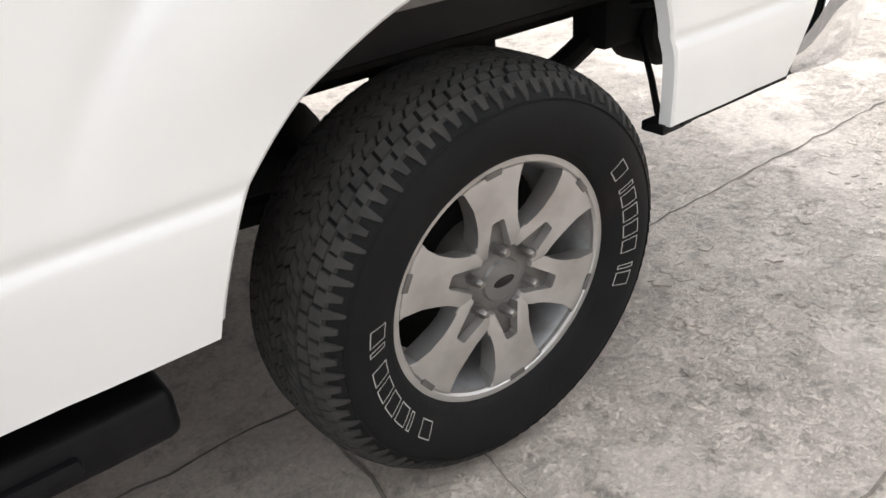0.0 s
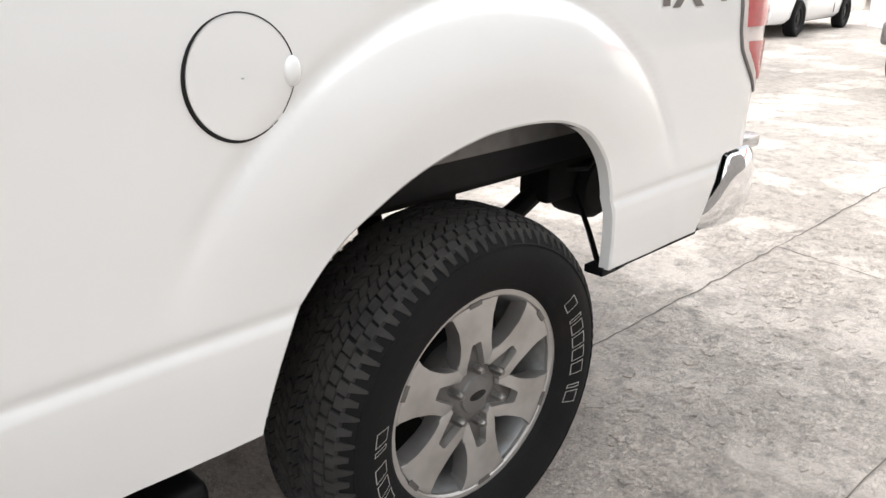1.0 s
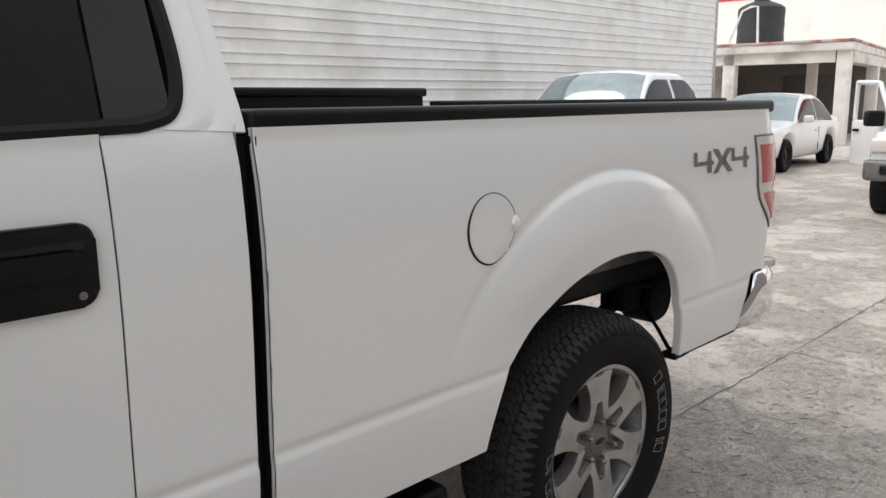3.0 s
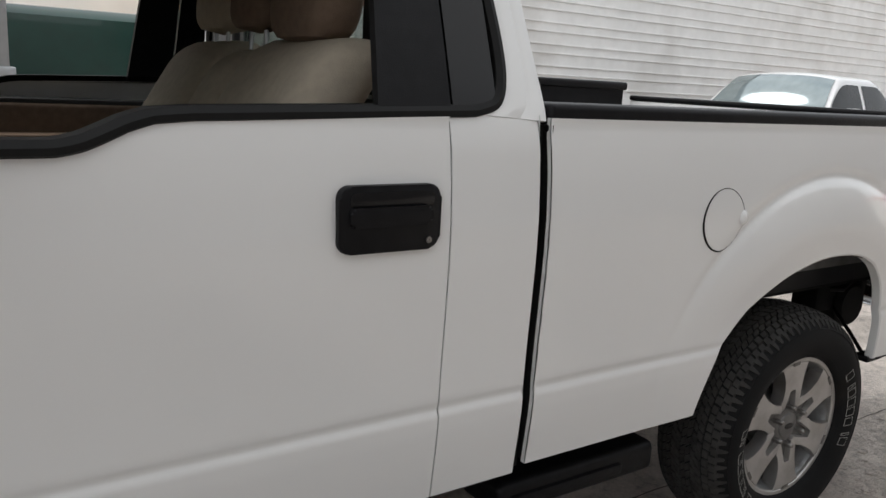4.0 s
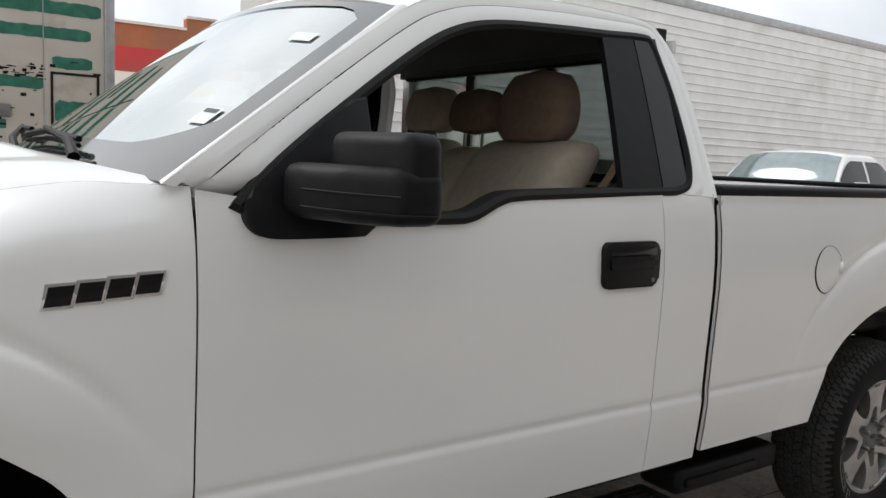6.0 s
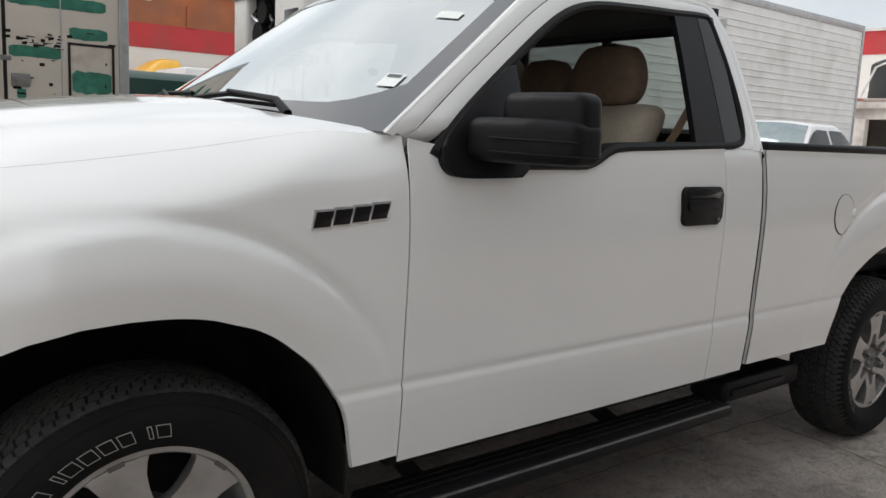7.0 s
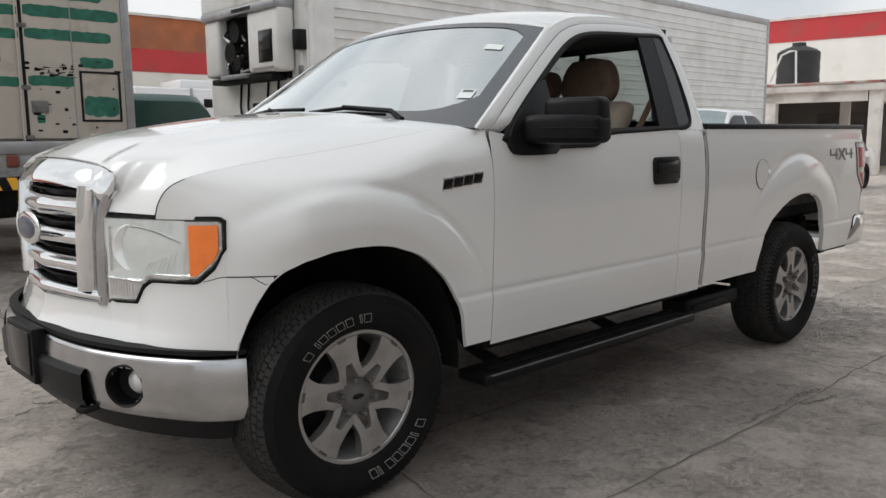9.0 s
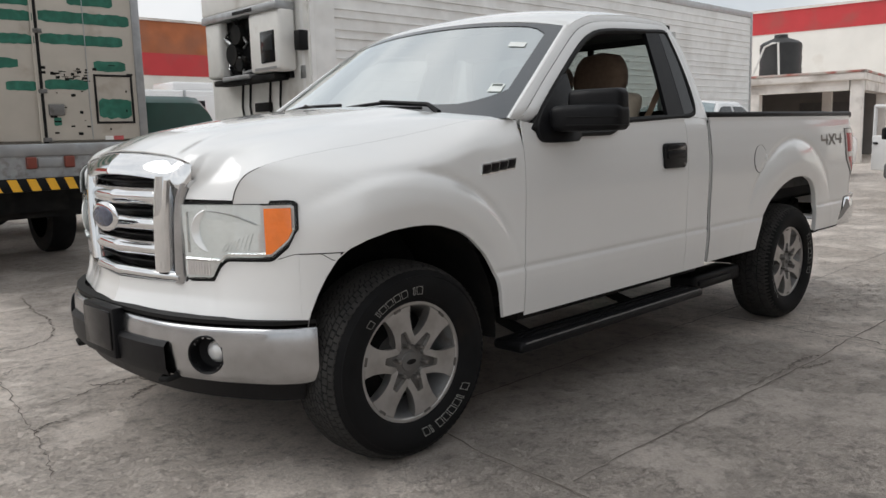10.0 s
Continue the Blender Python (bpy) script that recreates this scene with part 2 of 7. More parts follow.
def prism(bm, outline, h0, h1, frame_m=None, bev=0.0, mi=0):
    """A flat outline (u, v) pulled from height h0 to h1 along w, then placed by frame_m."""
    t = bmesh.new()
    a = [t.verts.new((u, v, h0)) for u, v in outline]
    b = [t.verts.new((u, v, h1)) for u, v in outline]
    n = len(a)
    t.faces.new(list(reversed(a)))
    top = t.faces.new(b)
    for i in range(n):
        t.faces.new((a[i], a[(i + 1) % n], b[(i + 1) % n], b[i]))
    if bev:
        bmesh.ops.bevel(t, geom=list(top.edges), offset=bev, segments=2, profile=0.5, affect="EDGES", clamp_overlap=True)
    return add(bm, t, frame_m, mi)


def grid(P, closed_u=False):
    """A sheet from a 2D array of points, merged where points fall together."""
    bm = bmesh.new()
    V = [[bm.verts.new(p) for p in row] for row in P]
    nu = len(V)
    for i in range(nu if closed_u else nu - 1):
        a, b = V[i], V[(i + 1) % nu]
        for k in range(len(a) - 1):
            bm.faces.new((a[k], a[k + 1], b[k + 1], b[k]))
    bmesh.ops.remove_doubles(bm, verts=bm.verts, dist=1e-5)
    bmesh.ops.dissolve_degenerate(bm, dist=1e-5, edges=bm.edges)
    return bm


def mirror_y(bm):
    t = bm.copy()
    for v in t.verts:
        v.co.y = -v.co.y
    bmesh.ops.reverse_faces(t, faces=t.faces)
    return t


def solid(bm, d):
    bmesh.ops.recalc_face_normals(bm, faces=bm.faces)
    bmesh.ops.solidify(bm, geom=list(bm.faces), thickness=d)
    return bm


def interp(x, xs, ys):
    return float(np.interp(x, xs, ys))


def smooth01(t):
    t = min(1.0, max(0.0, t))
    return t * t * (3 - 2 * t)


def spline(pts, n=5):
    """Points run through smoothly."""
    P = [np.array(p, float) for p in pts]
    out = []
    for i in range(len(P) - 1):
        p0, p1, p2, p3 = P[max(i - 1, 0)], P[i], P[i + 1], P[min(i + 2, len(P) - 1)]
        for k in range(n):
            t = k / n
            out.append(0.5 * (2 * p1 + (p2 - p0) * t + (2 * p0 - 5 * p1 + 4 * p2 - p3) * t * t + (3 * p1 - p0 - 3 * p2 + p3) * t ** 3))
    out.append(P[-1])
    return out


# ---- ground: one concrete sheet, a little higher under the front of the truck ----
def ground_z(x, y):
    near = math.exp(-((x + 1.6) ** 2 / 14 + (y + 0.5) ** 2 / 18))
    return (0.048 - 0.0225 * (x + 1.35)) * near


def concrete_mat():
    m = mat("old_concrete", (0.505, 0.447, 0.398), 0.75, 0, 4.0, 0.14, stain=(0.385, 0.335, 0.29), stain_scale=0.5, stain_pos=(0.45, 0.90), detail=12)
    nt = m.node_tree
    b = nt.nodes["Principled BSDF"]
    tc = next(n for n in nt.nodes if n.type == "TEX_COORD")
    base = b.inputs["Base Color"].links[0].from_socket
    # spalled, pitted top layer
    big = nt.nodes.new("ShaderNodeTexNoise")
    big.inputs["Scale"].default_value, big.inputs["Detail"].default_value, big.inputs["Roughness"].default_value = 1.6, 10.0, 0.62
    nt.links.new(tc.outputs["Object"], big.inputs["Vector"])
    edge = nt.nodes.new("ShaderNodeValToRGB")
    edge.color_ramp.elements[0].position, edge.color_ramp.elements[1].position = 0.47, 0.56
    nt.links.new(big.outputs["Fac"], edge.inputs["Fac"])
    fine = nt.nodes.new("ShaderNodeTexNoise")
    fine.inputs["Scale"].default_value, fine.inputs["Detail"].default_value, fine.inputs["Roughness"].default_value = 14.0, 12.0, 0.75
    nt.links.new(tc.outputs["Object"], fine.inputs["Vector"])
    pits = nt.nodes.new("ShaderNodeValToRGB")
    pits.color_ramp.elements[0].position, pits.color_ramp.elements[1].position = 0.36, 0.50
    nt.links.new(fine.outputs["Fac"], pits.inputs["Fac"])
    mx = nt.nodes.new("ShaderNodeMix")
    mx.data_type = "RGBA"
    mx.blend_type = "MULTIPLY"
    mx.inputs[0].default_value = 0.42
    nt.links.new(base, mx.inputs[6])
    nt.links.new(pits.outputs["Color"], mx.inputs[7])
    mx2 = nt.nodes.new("ShaderNodeMix")
    mx2.data_type = "RGBA"
    mx2.inputs[7].default_value = (0.60, 0.55, 0.505, 1)
    sc = nt.nodes.new("ShaderNodeMath")
    sc.operation = "MULTIPLY"
    sc.inputs[1].default_value = 0.12
    nt.links.new(edge.outputs["Color"], sc.inputs[0])
    nt.links.new(sc.outputs[0], mx2.inputs[0])
    nt.links.new(mx.outputs[2], mx2.inputs[6])
    nt.links.new(mx2.outputs[2], b.inputs["Base Color"])
    grain = nt.nodes.new("ShaderNodeTexNoise")
    grain.inputs["Scale"].default_value, grain.inputs["Detail"].default_value, grain.inputs["Roughness"].default_value = 70.0, 8.0, 0.8
    nt.links.new(tc.outputs["Object"], grain.inputs["Vector"])
    gm = nt.nodes.new("ShaderNodeMapRange")
    gm.inputs[1].default_value, gm.inputs[2].default_value, gm.inputs[3].default_value, gm.inputs[4].default_value = 0.3, 0.7, 0.74, 1.22
    nt.links.new(grain.outputs["Fac"], gm.inputs[0])
    gx = nt.nodes.new("ShaderNodeMix")
    gx.data_type, gx.blend_type = "RGBA", "MULTIPLY"
    gx.inputs[0].default_value = 1.0
    nt.links.new(mx2.outputs[2], gx.inputs[6])
    nt.links.new(gm.outputs[0], gx.inputs[7])
    nt.links.new(gx.outputs[2], b.inputs["Base Color"])
    # shade round the truck put into the colour: middle stretch darker, ends paler
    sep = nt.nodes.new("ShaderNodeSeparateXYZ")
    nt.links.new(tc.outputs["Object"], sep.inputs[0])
    shade_tone = nt.nodes.new("ShaderNodeValToRGB")
    shade_tone.color_ramp.elements[0].position, shade_tone.color_ramp.elements[0].color = 0.490, (1.3, 1.3, 1.3, 1)
    shade_tone.color_ramp.elements[1].position, shade_tone.color_ramp.elements[1].color = 0.494, (0.78, 0.78, 0.78, 1)
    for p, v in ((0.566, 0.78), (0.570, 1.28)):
        e = shade_tone.color_ramp.elements.new(p)
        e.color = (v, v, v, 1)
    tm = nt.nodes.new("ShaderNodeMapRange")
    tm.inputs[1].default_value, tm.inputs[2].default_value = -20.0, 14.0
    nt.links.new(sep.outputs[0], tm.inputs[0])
    nt.links.new(tm.outputs[0], shade_tone.inputs["Fac"])
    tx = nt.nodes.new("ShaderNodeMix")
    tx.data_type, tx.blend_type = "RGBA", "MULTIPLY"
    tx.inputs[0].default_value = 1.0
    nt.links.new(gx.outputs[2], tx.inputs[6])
    nt.links.new(shade_tone.outputs["Color"], tx.inputs[7])
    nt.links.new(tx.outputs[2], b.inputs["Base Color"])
    flake = nt.nodes.new("ShaderNodeTexVoronoi")
    flake.feature = "DISTANCE_TO_EDGE"
    flake.inputs["Scale"].default_value = 9.0
    warp = nt.nodes.new("ShaderNodeVectorMath")
    warp.operation = "ADD"
    nt.links.new(tc.outputs["Object"], warp.inputs[0])
    nt.links.new(fine.outputs["Color"], warp.inputs[1])
    nt.links.new(warp.outputs[0], flake.inputs["Vector"])
    fm = nt.nodes.new("ShaderNodeMapRange")
    fm.inputs[1].default_value, fm.inputs[2].default_value, fm.inputs[3].default_value, fm.inputs[4].default_value = 0.0, 0.05, 0.0, 0.30
    nt.links.new(flake.outputs["Distance"], fm.inputs[0])
    add1 = nt.nodes.new("ShaderNodeMath")
    add1.operation = "MULTIPLY_ADD"
    nt.links.new(fine.outputs["Fac"], add1.inputs[0])
    add1.inputs[1].default_value = 0.55
    nt.links.new(edge.outputs["Color"], add1.inputs[2])
    bp = nt.nodes.new("ShaderNodeBump")
    bp.inputs["Strength"].default_value, bp.inputs["Distance"].default_value = 1.0, 0.022
    # loose flakes only where the top layer has gone
    worn = nt.nodes.new("ShaderNodeMapRange")
    worn.inputs[3].default_value, worn.inputs[4].default_value = 1.0, 0.12
    nt.links.new(edge.outputs["Color"], worn.inputs[0])
    add2 = nt.nodes.new("ShaderNodeMath")
    add2.operation = "MULTIPLY_ADD"
    nt.links.new(fm.outputs[0], add2.inputs[0])
    nt.links.new(worn.outputs[0], add2.inputs[1])
    nt.links.new(add1.outputs[0], add2.inputs[2])
    add3 = nt.nodes.new("ShaderNodeMath")
    add3.operation = "MULTIPLY_ADD"
    nt.links.new(grain.outputs["Fac"], add3.inputs[0])
    add3.inputs[1].default_value = 0.25
    nt.links.new(add2.outputs[0], add3.inputs[2])
    nt.links.new(add3.outputs[0], bp.inputs["Height"])
    nt.links.new(bp.outputs["Normal"], b.inputs["Normal"])
    return m


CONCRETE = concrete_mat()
JOINT = mat("joint_dirt", (0.15, 0.13, 0.112), 0.9, 0, 20, 0.3)


def build_ground():
    xs = np.concatenate([[-800, -200, -60, -25], np.arange(-14, 16.1, 0.5), [20, 28, 40, 80, 250, 800]])
    ys = np.concatenate([[-800, -200, -60, -25], np.arange(-10, 12.1, 0.5), [16, 22, 30, 60, 200, 800]])
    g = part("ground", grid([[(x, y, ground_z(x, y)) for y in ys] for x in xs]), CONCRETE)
    tagged(g, "worn grey concrete yard with spalled patches", "ground", kind="structure")
    return g


build_ground()


# ---- the white pickup: x to its tail, near side at -y ----
WZ = [0.44, 0.52, 0.60, 0.65, 0.680, 0.685, 0.690, 0.694, 0.698, 0.702, 0.708, 0.714, 0.720, 0.74, 0.80, 0.90, 1.0, 1.08, 1.16, 1.22, 1.27, 1.32]
WY = [0.951, 0.960, 0.968, 0.9725, 0.9735, 0.9731, 0.9715, 0.9697, 0.9682, 0.9680, 0.9690, 0.9705, 0.9713, 0.9718, 0.973, 0.977, 0.980, 0.979, 0.973, 0.965, 0.955, 0.962]
REAR = (0.005, 0.46, 0.455, 0.682)
FRONT = (-3.215, 0.47, 0.466, 0.640)
AXR, AXF, HUBR, HUBF = 0.003, -3.176, 0.377, 0.428
BOT = 0.515


def flare(x, z, c, amp):
    cx, cz, r0, r1 = c
    r = math.hypot(x - cx, z - cz)
    t = min(1.0, max(0.0, (r1 - r) / (r1 - r0)))
    f = 1 - (1 - min(t / 0.62, 1.0)) ** 1.55 - 0.20 * max(0.0, (t - 0.62) / 0.38) ** 1.3
    f -= 0.24 * math.exp(-((r - r1 - 0.003) / (0.012 if r < r1 else 0.018)) ** 2)
    return amp * f * (0.08 + 0.92 * smooth01((z - 0.70) / 0.34))


def side_w(x, z):
    """Half width of the body at a point of the side."""
    return interp(z, WZ, WY) + flare(x, z, REAR, 0.031) + flare(x, z, FRONT, 0.033)


# edges of the wheel openings: fuller towards the tail at the rear, closing in ahead of the wheel at the front
REDGE = [(-0.490, 0.500), (-0.470, 0.580), (-0.427, 0.689), (-0.358, 0.772), (-0.304, 0.813), (-0.189, 0.873), (-0.067, 0.908), (0.030, 0.918), (0.134, 0.914), (0.210, 0.897), (0.273, 0.868), (0.330, 0.820), (0.366, 0.770), (0.395, 0.690), (0.412, 0.600), (0.422, 0.500)]
FEDGE = [(-3.235, 0.934), (-3.155, 0.932), (-3.085, 0.922), (-3.03, 0.905), (-2.98, 0.888), (-2.93, 0.860), (-2.875, 0.817), (-2.835, 0.781), (-2.785, 0.714), (-2.760, 0.670), (-2.745, 0.620), (-2.735, 0.565), (-2.722, 0.49)]


def arch_r(x, low):
    """Height of the rear arch edge."""
    if not REDGE[0][0] < x < REDGE[-1][0]:
        return low
    return max(low, interp(x, [p[0] for p in RCURVE], [p[1] for p in RCURVE]))


ARD = [0, 0.08, 0.16, 0.22, 0.26, 0.30, 0.33, 0.355, 0.375, 0.385]
ARH = [0.464, 0.458, 0.438, 0.412, 0.378, 0.318, 0.26, 0.20, 0.12, 0.0]


def arch_f(u, low):
    """Height of the front arch edge at unrolled distance u from the door gap."""
    x = -2.598 - u
    if x > -3.235:
        return low if x >= -2.722 else max(low, interp(x, [p[0] for p in FCURVE], [p[1] for p in FCURVE]))
    d = -3.235 - x
    return low if d >= 0.385 else max(low, FRONT[1] + interp(d, ARD, ARH))


RCURVE, FCURVE = spline(REDGE, 5), spline(FEDGE, 5)
ZL = sorted(set([round(v, 4) for v in np.arange(0.44, 0.72, 0.02)] + [round(v, 4) for v in np.arange(0.72, 1.40, 0.0125)] + [0.65, 0.672, 0.678, 0.6825, 0.685, 0.6875, 0.690, 0.692, 0.694, 0.696, 0.698, 0.702, 0.705, 0.708, 0.711, 0.714, 0.717]))


def cols(x0, x1, step=0.025, c=None):
    """Sample places along the side, close together at the ends of a wheel arch."""
    xs = list(np.arange(x0, x1, step)) + [x1]
    if c:
        xs += [float(q[0]) + e for q in c for e in (-0.0006, 0.0006)]
    return sorted(x for x in set(round(v, 5) for v in xs) if x0 - 1e-6 <= x <= x1 + 1e-6)


def side_panel(xs, bot, top, wfun=side_w, shift=0.0):
    return grid([[(x, -wfun(x, min(max(z, bot(x)), top(x))) - shift, min(max(z, bot(x)), top(x))) for z in ZL + [1.45]] for x in xs])


truck = group_at("pickup_truck", -1.6, 0, 0)
tagged(truck, "white single-cab pickup truck with black mirrors and chrome bumpers", "pickup truck")
TR = pose(1.6, 0, 0)


def tpart(name, bm, material, parent=truck, label="", sharp=38.0):
    """A part given in world places, under the truck."""
    if parent is truck:
        bm.transform(TR)
    return part(name, bm, material, parent, label, sharp)


def tboth(name, bm, material, label="", thick=0.0, sharp=38.0):
    if thick:
        solid(bm, thick)
    m = mirror_y(bm)
    tpart(name, bm, material, truck, label, sharp)
    tpart(name, m, material, truck, label, sharp)


# cargo bed
BED0, BED1, RAIL = -1.065, 1.06, 1.285


def bed_w(x, z):
    w = side_w(x, z)
    if x > 0.93:
        t = (x - 0.93) / (BED1 - 0.93)
        w -= 0.05 * t * t * t
    return w


def bed_top(x):
    return RAIL


bed = side_panel(cols(BED0, BED1, 0.0125, RCURVE), lambda x: max(arch_r(x, BOT + (0.02 if x > 0 else 0)), interp(x, [0.79, 0.80, 0.875, 1.2], [0.5, 0.535, 0.728, 0.735])), bed_top, bed_w)
tboth("bed_side", bed, WHITE, "smooth white bed side with flared arch", 0.004, 75)


def rear_lip():
    """The folded edge of the rear arch."""
    P = []
    pts = [q for q in RCURVE if q[1] > 0.525]
    for i, (x, z) in enumerate(pts):
        d = pts[min(i + 1, len(pts) - 1)] - pts[max(i - 1, 0)]
        n = np.array((d[1], -d[0])) / np.hypot(*d)
        x, z = float(x), float(z)
        w = side_w(x, z)
        P.append([(x, -w, z), (x + 0.005 * n[0], -w + 0.004, z + 0.005 * n[1]), (x + 0.007 * n[0], -w + 0.028, z + 0.007 * n[1])])
    return grid(P)


tboth("arch_lip", rear_lip(), WHITE)
# front and rear edges of the bed side
for sx, s in ((BED0, 1), (BED1, -1)):
    tboth("bed_post", grid([[(sx, -bed_w(sx, z), z), (sx, -bed_w(sx, z) + 0.014, z), (sx + s * 0.02, -bed_w(sx, z) + 0.018, z)] for z in np.linspace(BOT if s > 0 else 0.735, RAIL, 20)]), WHITE, "", 0.003)
# grey tub panels and underside of the bed, seen through the arch
tboth("wheelhouse", B(-0.95, 1.0, -0.838, -0.832, 0.825, 1.05), ALLOYG, "grey inner arch panel")
tpart("bed_underpan", B(BED0 + 0.05, 1.0, -0.80, 0.80, 0.742, 0.752), DARK, truck, "dark underside of the bed")
# bed inside
bm = bmesh.new()
box(bm, BED0, BED1, -0.82, 0.82, 0.76, 0.785)
box(bm, BED0, BED0 + 0.02, -0.88, 0.88, 0.70, 1.285)
tpart("bed_floor", bm, BLACKP, truck, "black lined cargo bed")
# the far rail stands a little higher than the near one
for sy, up in ((-1, 0.0), (1, 0.075)):
    tpart("bed_inner_wall", B(BED0 + 0.02, BED1 - 0.06, *sorted((sy * 0.83, sy * 0.81)), 0.785, RAIL + up), BLACKP)
    bm = box(bmesh.new(), BED0, BED1 - 0.035, *sorted((sy * 0.955, sy * 0.80)), RAIL - 0.012 + up, RAIL + 0.030 + up, 0.012, 3)
    box(bm, BED0 - 0.002, BED1 - 0.14, *sorted((sy * 0.952, sy * 0.930)), RAIL - 0.03, RAIL - 0.012 + up, 0.006)
    tpart("rail_cap", bm, BLACKP, truck, "black plastic bed rail cap")
tpart("bed_front_cap", B(BED0 - 0.0, BED0 + 0.07, -0.80, 0.80, RAIL - 0.01, RAIL + 0.04, 0.012), BLACKP)
# tailgate
bm = B(BED1 - 0.06, BED1 + 0.005, -0.76, 0.76, 0.66, 1.30, 0.012)
tpart("tailgate", bm, WHITE, truck, "white tailgate")
tpart("tailgate_cap", B(BED1 - 0.065, BED1 + 0.008, -0.76, 0.76, 1.30, 1.325, 0.008), BLACKP)

# tail lamp: red over clear over red, in a pale bezel
TLX = [(0.848, 1.19), (0.868, 1.03), (0.888, 0.985), (1.005, 0.872)]


def tl_front(z):
    zs = [p[1] for p in TLX][::-1]
    return interp(z, zs, [p[0] for p in TLX][::-1])


def lamp_patch(z0, z1, inset, out, n=14):
    P = []
    for z in np.linspace(z0, z1, n):
        a, b = tl_front(z) + inset, BED1 + 0.012
        row = []
        for t in np.linspace(0, 1, 12):
            x = a + (b - a) * t
            w = bed_w(min(x, BED1), z) + out * min(1.0, 6 * t + 0.3) - (0.02 if t == 1 else 0)
            row.append((x, -w, z))
        row.append((b + 0.004, -0.80, z))
        P.append(row)
    return grid(P)


tboth("tail_lamp_bezel", lamp_patch(0.872, 1.195, 0.0, 0.006), PALELENS, "pale clear outer lens of tail lamp", 0.004)
tboth("tail_lamp_lens", lamp_patch(1.038, 1.168, 0.016, 0.011), RED, "red upper lens", 0.004)
tboth("tail_lamp_lens", lamp_patch(0.905, 1.003, 0.020, 0.011), RED, "red lower lens", 0.004)
# dark surround line
tboth("tail_lamp_seal", tube(bmesh.new(), [(tl_front(z) - 0.003, -bed_w(tl_front(z), z) - 0.001, z) for z in np.linspace(0.872, 1.197, 26)] + [(x, -bed_w(min(x, BED1), 1.197) - 0.001, 1.197) for x in np.linspace(0.87, 1.05, 6)], 0.005, 6), ALLOYG)

# rear bumper, wrapped round the corner
def rear_bumper():
    """Chrome wrap-round: starts on a slanted edge behind the bed corner."""
    pl = spline([(0.835, 0.945), (0.90, 0.972), (1.0, 0.978), (1.09, 0.955), (1.155, 0.89), (1.195, 0.78), (1.215, 0.5), (1.22, 0.0)], 5)
    P = []
    for i, (x, y) in enumerate(pl):
        k = smooth01((x - 0.835) / 0.10)
        z0, z1 = 0.518, 0.60 + 0.122 * k
        d = pl[min(i + 1, len(pl) - 1)] - pl[max(i - 1, 0)]
        n = Vector((-d[1], d[0], 0)).normalized()
        prof = [(0.0, -0.05), (0.03, -0.012), (0.12, 0.0), (0.35, 0.008), (0.65, 0.008), (0.88, 0.0), (0.97, -0.014), (1.0, -0.05)]
        P.append([(float(x) + n.x * o, -(float(y) + n.y * o), z0 + (z1 - z0) * q) for q, o in prof])
    return grid(P)


tboth("rear_bumper", rear_bumper(), CHROME, "chrome rear bumper", 0.003)
tboth("bumper_end_cap", B(0.93, 1.15, -0.945, -0.80, 0.70, 0.738, 0.01), CHROMEB)
tboth("bumper_gap_filler", prism(bmesh.new(), [(0.795, 0.525), (0.86, 0.525), (0.95, 0.735), (0.868, 0.735)], -0.948, -0.88, Matrix(((1, 0, 0, 0), (0, 0, 1, 0), (0, 1, 0, 0), (0, 0, 0, 1)))), BLACKP)
# mud bracket behind the rear wheel with its stay
tboth("mud_bracket", box(box(bmesh.new(), 0.405, 0.475, -0.952, -0.90, 0.515, 0.535, 0.004), 0.455, 0.49, -0.958, -0.93, 0.52, 0.60, 0.006), BLACKP)
tboth("stay_rod", T([(0.44, -0.915, 0.53), (0.56, -0.80, 0.555), (0.72, -0.64, 0.585)], 0.007, 8), DARK)
tboth("bed_sill", B(0.49, 0.82, -0.953, -0.93, 0.52, 0.537, 0.004), DARK)

# fuel filler door
def disc_on_side(cx, cz, r, out, n=40, rings=5):
    P = []
    for k in range(n + 1):
        a = 2 * math.pi * k / n
        P.append([(cx + r * q * math.cos(a), -side_w(cx + r * q * math.cos(a), cz + r * q * math.sin(a)) - out, cz + r * q * math.sin(a)) for q in np.linspace(1, 0.02, rings)])
    return grid(P)


FX, FZ, FR = -0.485, 1.045, 0.080
tpart("fuel_door", disc_on_side(FX, FZ, FR - 0.003, 0.002), WHITE, truck, "round white fuel door")
tpart("fuel_door_gap", T([(FX + FR * math.cos(a), -side_w(FX + FR * math.cos(a), FZ + FR * math.sin(a)), FZ + FR * math.sin(a)) for a in np.linspace(0, 2 * math.pi, 60, endpoint=False)], [0.0010 + 0.0021 * max(0.0, -math.cos(a - 0.35)) for a in np.linspace(0, 2 * math.pi, 60, endpoint=False)], 6, True), SEAL)
bm = bmesh.new()
bmesh.ops.create_uvsphere(bm, u_segments=20, v_segments=12, radius=1)
bm.transform(Matrix.Translation((FX + 0.075, -0.978, FZ + 0.003)) @ Matrix.Diagonal((0.014, 0.013, 0.021, 1)))
tpart("fuel_door_grip", bm, WHITE)

# four-wheel-drive decal
SIDEF = Matrix(((1, 0, 0, 0), (0, 0, -1, 0), (0, 1, 0, 0), (0, 0, 0, 1)))


